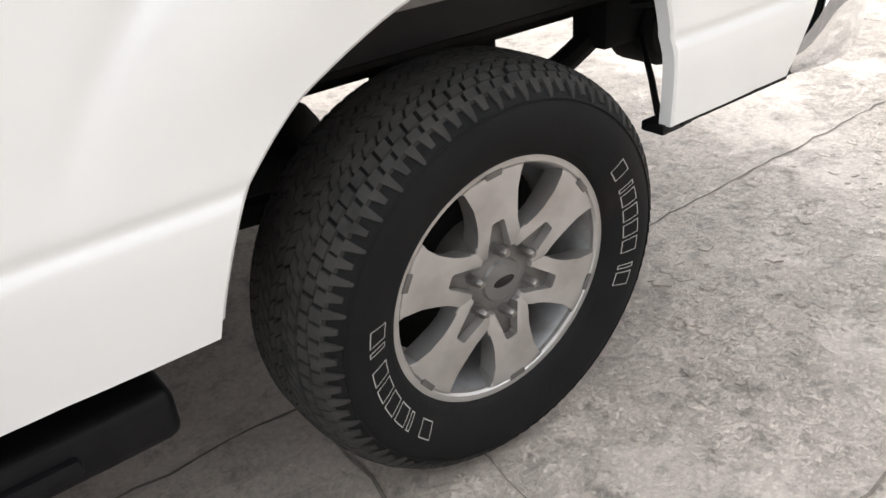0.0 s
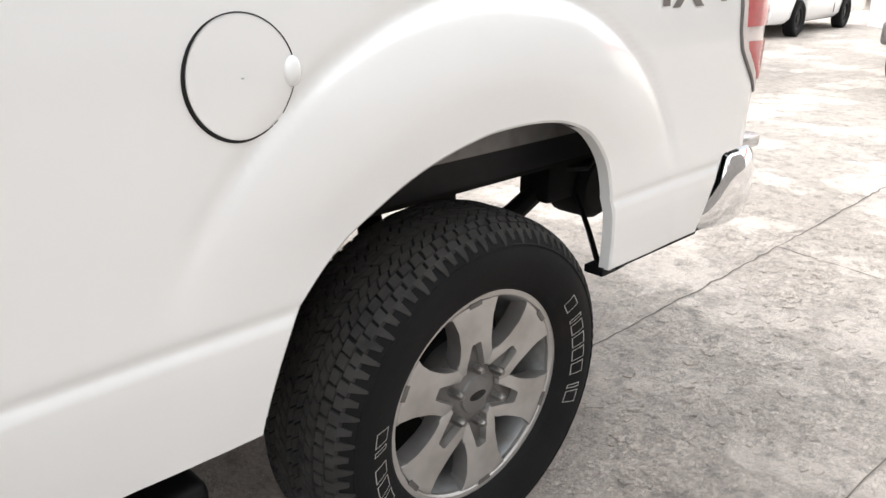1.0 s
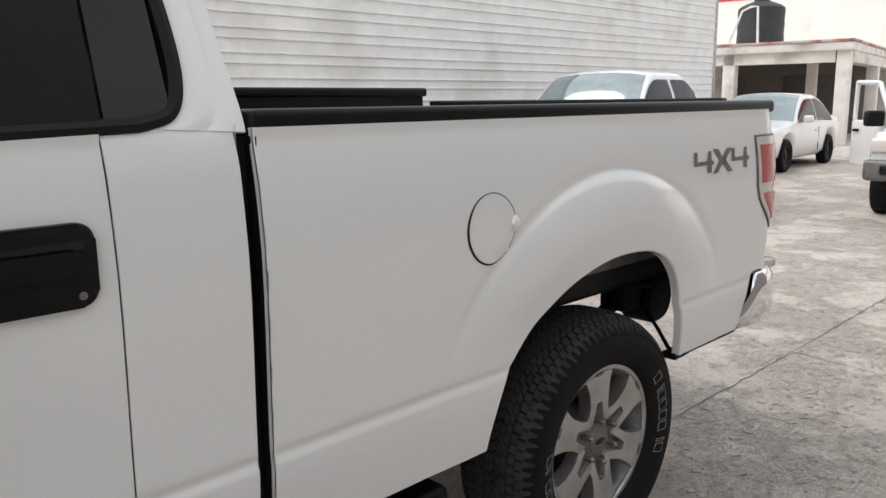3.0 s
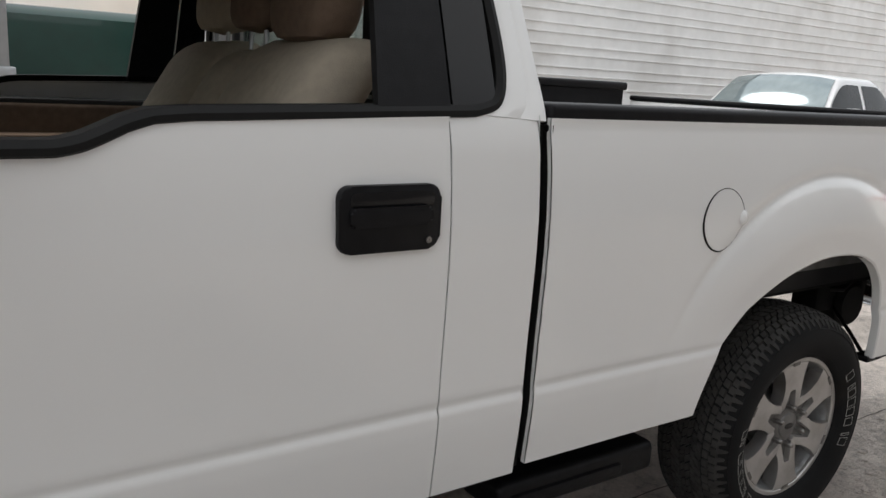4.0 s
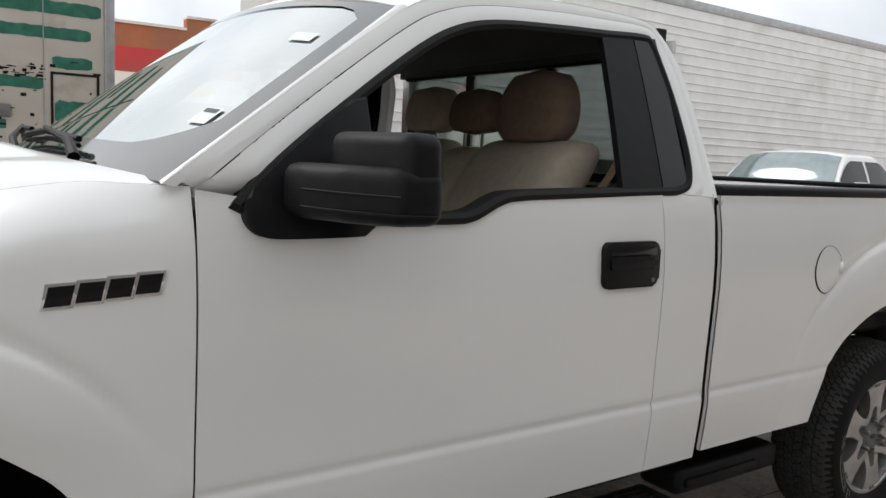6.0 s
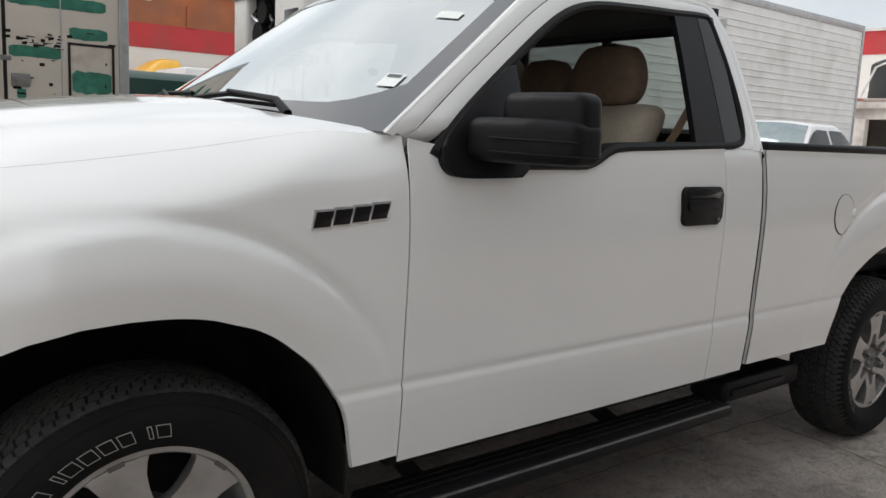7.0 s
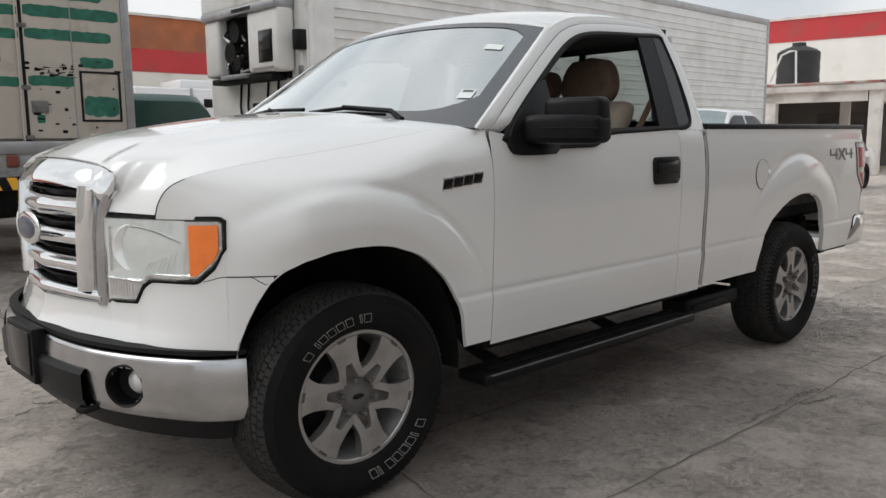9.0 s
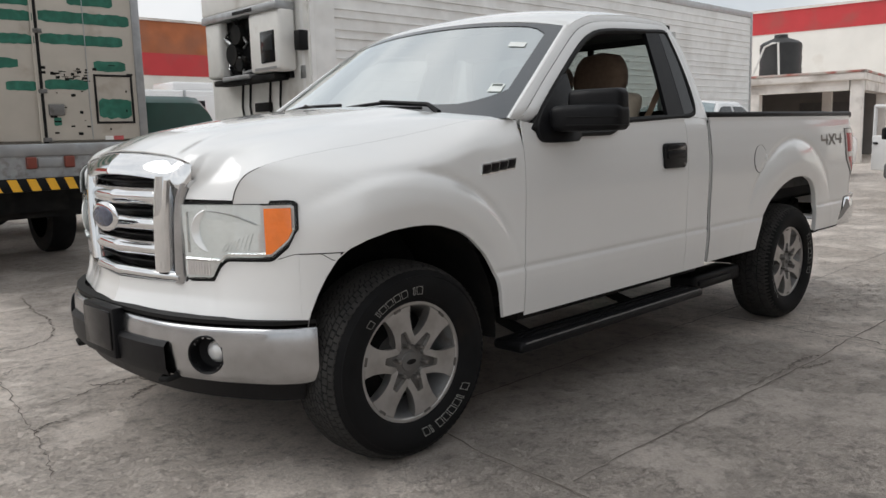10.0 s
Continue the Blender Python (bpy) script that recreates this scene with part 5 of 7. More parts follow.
for y0, y1, name in ((-0.74, -0.26, "driver"), (-0.255, -0.06, "middle"), (-0.055, 0.34, "passenger")):
    seat = group_at("seat")
    seat.parent = truck
    seat.matrix_basis = TR
    mid = name == "middle"
    part("seat_base", cushion(-2.15, -1.58, y0, y1, 0.78, 0.98, 0.06), TAN, seat, "tan cloth seat cushion")
    part("backrest", cushion(-1.78, -1.60, y0, y1, 0.90, 1.40 if mid else 1.425, 0.07, 0.62), TAN, seat, "tan cloth backrest")
    hw = 0.115 if mid else (0.160 if name == "driver" else 0.13)
    c, zt = {"driver": (-0.495, 1.645), "middle": (-0.185, 1.60), "passenger": (0.095, 1.62)}[name]
    z0 = 1.405 if name == "driver" else 1.44
    P = []
    for v in np.linspace(-1, 1, 13):
        # rounded pad, narrower towards its top
        r = (1 - abs(v) ** 3.2) ** (1 / 3.2)
        z = (z0 + zt) / 2 + v * (zt - z0) / 2
        k = 1.0 - 0.20 * smooth01((v + 0.2) / 1.2)
        P.append([(-1.385 + 0.065 * r * math.copysign(abs(math.cos(a)) ** 0.6, math.cos(a)) + 0.10 * (z - 1.5), c + hw * k * max(r, 0.02) * math.copysign(abs(math.sin(a)) ** 0.6, math.sin(a)), z) for a in np.linspace(0, 2 * math.pi, 25)])
    part("headrest", grid(P), TAN if name == "passenger" else BROWN, seat, "padded brown headrest")
    for s in (-1, 1):
        part("headrest_post", T([(-1.40, c + s * 0.05, 1.36), (-1.395, c + s * 0.05, 1.46)], 0.006, 8), STEEL, seat)
bm = grid([[(x, y - 0.02, z), (x + 0.016, y + 0.024, z + 0.004)] for x, y, z in ((-1.215, -0.790, 1.56), (-1.26, -0.785, 1.46), (-1.34, -0.765, 1.32), (-1.45, -0.72, 1.15), (-1.52, -0.66, 0.98))])
tpart("seat_belt", solid(bm, 0.002), TANP, truck, "tan seat belt")
tpart("dashboard", box(box(bmesh.new(), -2.75, -2.30, -0.82, 0.82, 0.95, 1.235, 0.05, 3), -2.34, -2.28, -0.80, 0.80, 0.9, 1.08, 0.03), GREYIN, truck, "dark dashboard")
tpart("steering_wheel", add(add(bmesh.new(), T([(0.18 * math.cos(a), 0.18 * math.sin(a), 0) for a in np.linspace(0, 2 * math.pi, 36, endpoint=False)], 0.016, 8, True)), B(-0.17, 0.17, -0.02, 0.02, -0.03, -0.005, 0.008), pose(0, 0, 0)), GREYIN).matrix_basis = TR @ pose(-2.17, -0.42, 1.13, 0, -65, 0)
tpart("interior_mirror", B(-2.10, -2.08, -0.11, 0.11, 1.60, 1.66, 0.012), BLACKP)
tpart("door_trim", box(box(bmesh.new(), -2.45, -1.35, 0.83, 0.87, 0.66, 1.20, 0.02, 3), -2.2, -1.6, 0.77, 0.84, 0.98, 1.05, 0.025, 3), BROWN, truck, "brown door trim with an armrest")
tpart("cab_trim_wall", B(-1.16, -1.135, -0.85, 0.85, 0.6, 1.29), GREYIN)


# ---- wheels ----
TYRE = [(0.223, 0.098), (0.231, 0.118), (0.250, 0.130), (0.284, 0.140), (0.310, 0.139), (0.330, 0.131), (0.346, 0.115), (0.358, 0.095), (0.3655, 0.07), (0.3695, 0.03), (0.370, 0.0), (0.369, -0.04), (0.364, -0.065), (0.352, -0.085), (0.332, -0.10), (0.295, -0.106), (0.235, -0.10), (0.223, -0.08)]
CROWN = [(-h, r) for r, h in TYRE[5:14]]


def crown(h):
    """Radius of the tread at a place across the tyre."""
    return interp(-h, [q[0] for q in CROWN], [q[1] for q in CROWN])


def on_ground(bm, floor):
    """The tyre flattens where it stands."""
    for v in bm.verts:
        if v.co.z < -floor:
            v.co.y *= 1 + 0.5 * (-floor - v.co.z)
            v.co.z = -floor + 0.1 * (v.co.z + floor)
    return bm


def wheel(WHEEL_NAMES, WHEEL_TURN, floor, deep):
    w = group_at("wheel")
    t = part("tyre", on_ground(lathe(bmesh.new(), [(float(r), float(h)) for r, h in spline(TYRE, 3)], 120), floor), RUBBER, w, "black all-terrain tyre", 30)
    # tread: ribs of stepped blocks between zigzag grooves
    bm = bmesh.new()
    N = 84
    rnd = random.Random(3)

    def block(corners, deep):
        """A low block on the tread from its four places (angle, across), its top a little smaller."""
        ca = sum(a for a, _ in corners) / 4
        ch = sum(h for _, h in corners) / 4
        vs = [bm.verts.new(((crown(h) - 0.004) * math.cos(a), -h, (crown(h) - 0.004) * math.sin(a))) for a, h in corners]
        for a, h in corners:
            a, h = a + (ca - a) * 0.10, h + (ch - h) * 0.10
            r = crown(h) + deep
            vs.append(bm.verts.new((r * math.cos(a), -h, r * math.sin(a))))
        for f in ((4, 5, 6, 7), (0, 1, 5, 4), (1, 2, 6, 5), (2, 3, 7, 6), (3, 0, 4, 7)):
            bm.faces.new([vs[i] for i in f])

    step = 2 * math.pi / N
    for row, (h0, h1, sk) in enumerate(((0.080, 0.116, 0.35), (0.046, 0.0755, 0.9), (0.012, 0.0425, -0.9), (-0.022, 0.0085, 0.9), (-0.056, -0.0255, -0.9), (-0.088, -0.060, 0.35))):
        for k in range(N):
            a0 = step * (k + 0.37 * row + rnd.uniform(-0.05, 0.05))
            hm = (h0 + h1) / 2 + rnd.uniform(-0.002, 0.002)
            # two halves, set off against each other, with a thin cut between
            for g0, g1, sh in ((h0, hm - 0.0008, 0.0), (hm + 0.0008, h1, 0.30)):
                q0, q1 = (g0 - h0) / (h1 - h0), (g1 - h0) / (h1 - h0)
                block([(a0 + step * (sk * q0 + sh), g0), (a0 + step * (sk * q1 + sh), g1), (a0 + step * (sk * q1 + sh + 0.84), g1), (a0 + step * (sk * q0 + sh + 0.84), g0)], deep)
    for k in range(N):
        # lugs that run down the outer shoulder, long and short in turn
        a = step * (k + 0.45)
        run = ((0.3535, 0.1145), (0.3455, 0.1225), (0.3355, 0.1310), (0.327, 0.1350))
        run = run[: 4 if k % 2 else 3] if deep > 0.005 else (run[0], (0.3485, 0.1190))
        vs = []
        for i, (rr, hh) in enumerate(run):
            for d in (0.006 * i, 0.050 - 0.006 * i):
                vs.append(bm.verts.new((rr * math.cos(a + d), -hh, rr * math.sin(a + d))))
        base = [bm.verts.new((v.co.x * 0.975, v.co.y * 0.96, v.co.z * 0.975)) for v in vs]
        n = len(run)
        for i in range(0, 2 * n - 2, 2):
            bm.faces.new((vs[i], vs[i + 1], vs[i + 3], vs[i + 2]))
            bm.faces.new((vs[i], vs[i + 2], base[i + 2], base[i]))
            bm.faces.new((vs[i + 1], base[i + 1], base[i + 3], vs[i + 3]))
        bm.faces.new((vs[-2], vs[-1], base[-1], base[-2]))
    part("tread", on_ground(bm, floor), TREAD, t, "worn block tread", 20)
    # raised sidewall ring
    for r0 in (0.3250, 0.2430):
        h0 = 0.1345 if r0 > 0.3 else 0.1245
        part("sidewall_bead", lathe(bmesh.new(), [(r0 - 0.003, h0 - 0.002), (r0 - 0.001, h0 + 0.0022), (r0 + 0.001, h0 + 0.0018), (r0 + 0.003, h0 - 0.004)], 96), RUBBER, t)
    # maker's name on the sidewall as plain outlined blocks, twice round
    for base_a in WHEEL_NAMES:
        for k in range(8):
            bm = bmesh.new()
            a = base_a + k * 0.128
            wd = 0.034 if k in (1, 6) else 0.102
            # a slanted block drawn as a closed outline
            out_l = [(0.0, 0.2565), (0.5, 0.2565), (1.0, 0.2565), (1.0, 0.272), (1.0, 0.2875), (0.5, 0.2875), (0.0, 0.2875), (0.0, 0.272)]
            P = []
            for q, rr in out_l + out_l[:1]:
                row = []
                for g in (0.0, 1.0):
                    r2 = rr + (0.272 - rr) / 0.0155 * 0.0020 * g
                    q2 = q + (0.5 - q) * 2 * g * 0.0064 / wd
                    bb = a + wd * q2 + (r2 - 0.272) * 0.9
                    row.append((r2 * math.cos(bb), -(interp(r2, [0.250, 0.268, 0.284, 0.30], [0.130, 0.1362, 0.140, 0.1405]) + 0.0012), r2 * math.sin(bb)))
                P.append(row)
            part("sidewall_mark", grid(P), LETTER, t, "white outlined block" if k == 0 else "")
    # rim
    rim = part("rim", lathe(bmesh.new(), [(0.240, 0.098), (0.2405, 0.106), (0.236, 0.109), (0.228, 0.106), (0.222, 0.092), (0.212, 0.05), (0.208, -0.02), (0.212, -0.10)], 72), ALLOYL, w, "six-spoke alloy rim")
    part("rim_face", lathe(bmesh.new(), [(0.2395, 0.104), (0.2365, 0.1095), (0.216, 0.1085), (0.212, 0.104), (0.211, 0.07), (0.2215, 0.07)], 72), ALLOY, rim, "machined outer rim edge")
    spoke = [(0.060, -0.036), (0.075, -0.050), (0.098, -0.049), (0.118, -0.041), (0.140, -0.041), (0.175, -0.048), (0.203, -0.055), (0.214, -0.068), (0.2215, -0.045), (0.224, 0.0), (0.2215, 0.045), (0.214, 0.068), (0.203, 0.055), (0.175, 0.048), (0.140, 0.041), (0.118, 0.041), (0.098, 0.049), (0.075, 0.050), (0.060, 0.036), (0.062, 0.0245), (0.128, 0.0165), (0.133, 0.011), (0.133, -0.011), (0.128, -0.0165), (0.062, -0.0245)]
    bm = bmesh.new()
    prism(bm, spoke, 0.0, 0.030, None, 0.003)
    for v in bm.verts:
        if v.co.z > 0.0005:
            v.co.z += 0.0 if v.co.x > 0.15 else -0.010 * (0.15 - v.co.x) / 0.1
        else:
            v.co.y *= 0.80
            v.co.z = -0.02
    YUP = Matrix(((1, 0, 0, 0), (0, 0, -1, 0), (0, 1, 0, 0), (0, 0, 0, 1)))
    bm.transform(Matrix.Translation((0, -0.078, 0)) @ YUP)
    sp0 = None
    for k in range(6):
        m = Matrix.Rotation(math.pi / 3 * k + WHEEL_TURN, 4, "Y")
        if sp0 is None:
            sp0 = part("spoke", bm, ALLOY, w, "wide machined spoke", 25)
            sp0.matrix_basis = m
        else:
            again("spoke", sp0, w, m, "wide machined spoke")
    # dark sides of the spokes and pockets
    pk0 = nt0 = ns0 = None
    for k in range(6):
        m = Matrix.Rotation(math.pi / 3 * k + WHEEL_TURN, 4, "Y")
        if k == 0:
            bm = prism(bmesh.new(), [(0.058, -0.030), (0.134, -0.019), (0.134, 0.019), (0.058, 0.030)], 0.0, 0.012, Matrix.Translation((0, -0.074, 0)) @ YUP, 0.002)
            pk0 = part("spoke_pocket", bm, ALLOYG, w, "dark grey pocket")
            bm = lathe(bmesh.new(), [(0.0005, 0.040), (0.006, 0.040), (0.0095, 0.035), (0.0105, 0.028), (0.0105, 0.0)], 6)
            lathe(bm, [(0.0105, 0.004), (0.015, 0.003), (0.016, 0.0)], 20)
            bm.transform(Matrix.Translation((0.0675, -0.080, 0)))
            nt0 = part("lug_nut", bm, NUT, w, "dull steel lug nut", 25)
            bm = prism(bmesh.new(), [(0.2175, -0.0165), (0.2285, -0.0175), (0.2285, 0.0175), (0.2175, 0.0165)], 0.0, 0.0015, Matrix.Translation((0, -0.1085, 0)) @ YUP)
            ns0 = part("rim_slot", bm, ALLOYG, w, "dark slot in rim edge")
            pk0.matrix_basis = nt0.matrix_basis = ns0.matrix_basis = m
        else:
            again("spoke_pocket", pk0, w, m)
            again("lug_nut", nt0, w, m)
            again("rim_slot", ns0, w, m)
    part("hub", lathe(bmesh.new(), [(0.0005, 0.094), (0.050, 0.094), (0.060, 0.090), (0.090, 0.074), (0.100, 0.05), (0.102, -0.02)], 48), ALLOYG, w, "dark grey hub")
    part("centre_cap", lathe(bmesh.new(), [(0.0005, 0.103), (0.030, 0.1025), (0.040, 0.099), (0.043, 0.094)], 40), ALLOYG, w, "grey centre cap")
    bm = bmesh.new()
    bmesh.ops.create_uvsphere(bm, u_segments=24, v_segments=10, radius=1)
    bm.transform(Matrix.Translation((0, -0.1025, 0)) @ Matrix.Diagonal((0.024, 0.002, 0.0105, 1)))
    part("cap_oval", bm, BLACKG, w)
    bm = lathe(bmesh.new(), [(0.20, -0.02), (0.17, 0.0), (0.10, 0.02), (0.09, 0.03)], 40)
    part("brake_back", bm, DARK, w)
    for me in {c.data.name: c.data for c in w.children if c is not t}.values():
        me.transform(Matrix.Diagonal((0.947, 1, 0.947, 1)))
    return w


YW, YWF = 0.847, 0.812
OVAL = Matrix.Diagonal((1.035, 1, 0.97, 1))
w1 = wheel((radians(-24), radians(167)), radians(25), 0.373, 0.0062)
w1.parent = truck
w1.matrix_basis = TR @ pose(AXR, -YW, HUBR) @ OVAL
copy_thing(w1, TR @ pose(AXR, YW, HUBR, 0, 0, 180) @ OVAL)
w3 = wheel((radians(-87), radians(83)), radians(13), 0.366, 0.0034)
w3.parent = truck
w3.matrix_basis = TR @ pose(AXF, -YWF, HUBF) @ OVAL
copy_thing(w3, TR @ pose(AXF, YWF, HUBF, 0, 0, 180) @ OVAL)


# ---- concrete joints: dirt-filled grooves between the slabs ----
def joint(pts, width0, seed):
    rnd = random.Random(seed)
    P = []
    q = []
    for (x0, y0), (x1, y1) in zip(pts, pts[1:]):
        n = max(2, int(math.hypot(x1 - x0, y1 - y0) / 0.06))
        q += [(x0 + (x1 - x0) * k / n, y0 + (y1 - y0) * k / n) for k in range(n)]
    q.append(pts[-1])
    dx, dy = pts[-1][0] - pts[0][0], pts[-1][1] - pts[0][1]
    L = math.hypot(dx, dy)
    nx, ny = -dy / L, dx / L
    for x, y in q:
        width = width0 * 0.42 * (0.35 + 0.65 * abs(math.sin(1.7 * (x + y) + seed)) ** 0.5)
        o = rnd.uniform(-0.006, 0.006)
        a, b = width * rnd.uniform(0.25, 0.75), width * rnd.uniform(0.25, 0.75)
        P.append([(x + nx * (o - a), y + ny * (o - a), ground_z(x, y) + 0.003), (x + nx * o, y + ny * o, ground_z(x, y) + 0.0035), (x + nx * (o + b), y + ny * (o + b), ground_z(x, y) + 0.003)])
    return grid(P)


gr = bpy.data.objects["ground"]
for i, (pts, wd) in enumerate((
        ([(-2.9, -0.63), (-0.59, -0.59), (1.05, -0.57), (5.0, -0.55), (14, -0.6)], 0.016),
        ([(-2.97, -1.47), (-0.91, -1.49), (-0.38, -1.45), (0.75, -1.45), (12, -1.5)], 0.018),
        ([(-2.92, -0.63), (-2.94, -0.82), (-2.99, -1.03), (-3.03, -1.50), (-3.15, -6)], 0.016),
        ([(-0.23, -0.59), (-0.27, -1.05), (-0.38, -1.45), (-0.49, -1.71), (-0.6, -6)], 0.016),
        ([(-0.05, -0.83), (-0.07, -1.08), (-0.13, -1.45)], 0.008),
        ([(2.38, -0.55), (2.28, -1.26), (2.2, -6)], 0.012),
        ([(5.9, -0.5), (5.88, 1.03), (5.8, 4)], 0.012),
        ([(5.88, 1.03), (9.6, 0.65), (16, 0.4)], 0.012),
        ([(-7, -3.2), (12, -3.3)], 0.016),
        ([(-6.2, 3), (-5.6, -0.5), (-5.4, -6)], 0.012),
        ([(-6.9, 1.6), (-3.0, 1.65), (9, 1.7)], 0.014))):
    part("slab_joint", joint(pts, wd, i), JOINT, gr)


def crack(pts, width, seed):
    """A crooked crack of uneven width through the given places."""
    rnd = random.Random(seed)
    q = spline([(float(x), float(y)) for x, y in pts], 14)
    P = []
    for i, (x, y) in enumerate(q):
        d = q[min(i + 1, len(q) - 1)] - q[max(i - 1, 0)]
        L = math.hypot(*d) or 1.0
        nx, ny = -d[1] / L, d[0] / L
        o = rnd.uniform(-0.012, 0.012)
        w = width * rnd.uniform(0.15, 1.0) * min(1.0, 0.2 + 0.2 * min(i, len(q) - 1 - i))
        x, y = float(x + nx * o), float(y + ny * o)
        P.append([(x - nx * w, y - ny * w, ground_z(x, y) + 0.0032), (x + nx * w, y + ny * w, ground_z(x, y) + 0.0032)])
    return grid(P)


for i, (pts, wd) in enumerate((
        ([(-3.95, 2.02), (-3.75, 2.06), (-3.62, 2.05), (-3.42, 2.21), (-3.29, 2.55)], 0.014),
        ([(-3.29, 2.55), (-3.22, 2.9), (-3.20, 3.23), (-3.05, 4.03)], 0.016),
        ([(-3.97, 0.77), (-3.75, 0.81), (-3.56, 0.90), (-3.36, 0.83)], 0.012),
        ([(-3.66, 0.96), (-3.55, 0.84), (-3.45, 0.90), (-3.40, 0.68)], 0.016),
        ([(-3.62, 0.55), (-3.50, 0.66), (-3.42, 0.67)], 0.018),
        ([(-4.08, 0.42), (-4.0, 0.50), (-3.90, 0.49)], 0.016),
        ([(-3.92, 1.46), (-4.02, 0.74), (-4.09, 0.26), (-4.17, -0.11)], 0.007),
        ([(-1.6, -1.44), (-1.2, -1.45), (-0.98, -1.43), (-0.80, -1.47)], 0.018),
        ([(-1.15, -1.47), (-1.02, -1.53), (-0.86, -1.55)], 0.022),
        ([(-0.30, -1.37), (-0.28, -1.5), (-0.36, -1.66)], 0.016),
        ([(-4.6, 1.1), (-4.35, 1.4), (-4.0, 1.42), (-3.8, 1.6)], 0.008))):
    part("crack", crack(pts, wd * 0.55, 40 + i), JOINT, gr)


def flakes():
    """Thin chips of the top layer, lying where it has come away behind the rear wheel."""
    rnd = random.Random(17)
    bm = bmesh.new()
    beds = [(rnd.uniform(0.5, 2.6), rnd.uniform(-2.0, -0.7), rnd.uniform(0.10, 0.28)) for _ in range(34)]
    for cx, cy, r in beds:
        for _ in range(int(70 * r)):
            x, y = rnd.gauss(cx, r * 0.6), rnd.gauss(cy, r * 0.5)
            if x < 0.32 or y > -0.55:
                continue
            size = 0.008 + 0.026 * rnd.random() ** 2
            turn, n = rnd.uniform(0, 6.3), rnd.randint(6, 9)
            lift = rnd.uniform(0.002, 0.005)
            tx, ty = rnd.uniform(-0.08, 0.08), rnd.uniform(-0.08, 0.08)
            rim = [(size * rnd.uniform(0.55, 1.15) * math.cos(turn + 6.2832 * k / n) * 1.3, size * rnd.uniform(0.55, 1.15) * math.sin(turn + 6.2832 * k / n)) for k in range(n)]
            g = ground_z(x, y)
            lo = [bm.verts.new((x + a, y + b, g - 0.002)) for a, b in rim]
            hi = [bm.verts.new((x + a * 0.9, y + b * 0.9, g + lift + tx * a + ty * b)) for a, b in rim]
            bm.faces.new(hi)
            for k in range(n):
                bm.faces.new((lo[k], lo[(k + 1) % n], hi[(k + 1) % n], hi[k]))
    ob = part("concrete_flakes", bm, CONCRETE)
    tagged(ob, "thin grey concrete flakes loose on the yard", "rubble", kind="stuff")


flakes()


# ---- surroundings ----
def wheel_simple(name, r, w, rim_m, parent, x, y, z, out):
    """A plain road wheel; out is -1 on the near side."""
    g = group_at(name)
    g.parent = parent
    g.matrix_basis = pose(x, y, z, 0, 0, 0 if out < 0 else 180)
    part("tyre", lathe(bmesh.new(), [(r * 0.62, w * 0.42), (r * 0.72, w * 0.5), (r * 0.9, w * 0.5), (r * 0.98, w * 0.4), (r, w * 0.2), (r, -w * 0.2), (r * 0.98, -w * 0.4), (r * 0.7, -w * 0.5)], 28), RUBBER, g)
    part("rim", lathe(bmesh.new(), [(0.001, w * 0.36), (r * 0.2, w * 0.36), (r * 0.24, w * 0.28), (r * 0.5, w * 0.24), (r * 0.56, w * 0.38), (r * 0.64, w * 0.40)], 28), rim_m, g)
    return g


def loft(stations):
    """stations: (x, list of (y, z)) half sections from the keel to the crown; both halves are made."""
    P = []
    for x, sec in stations:
        row = [(x, -y, z) for y, z in sec] + [(x, y, z) for y, z in reversed(sec[:-1])]
        P.append(row)
    bm = grid(P)
    # close the ends
    for i in (0, -1):
        x, sec = stations[i]
        vs = [bm.verts.new(p) for p in P[i]]
        bm.faces.new(vs)
    bmesh.ops.remove_doubles(bm, verts=bm.verts, dist=1e-5)
    return bm


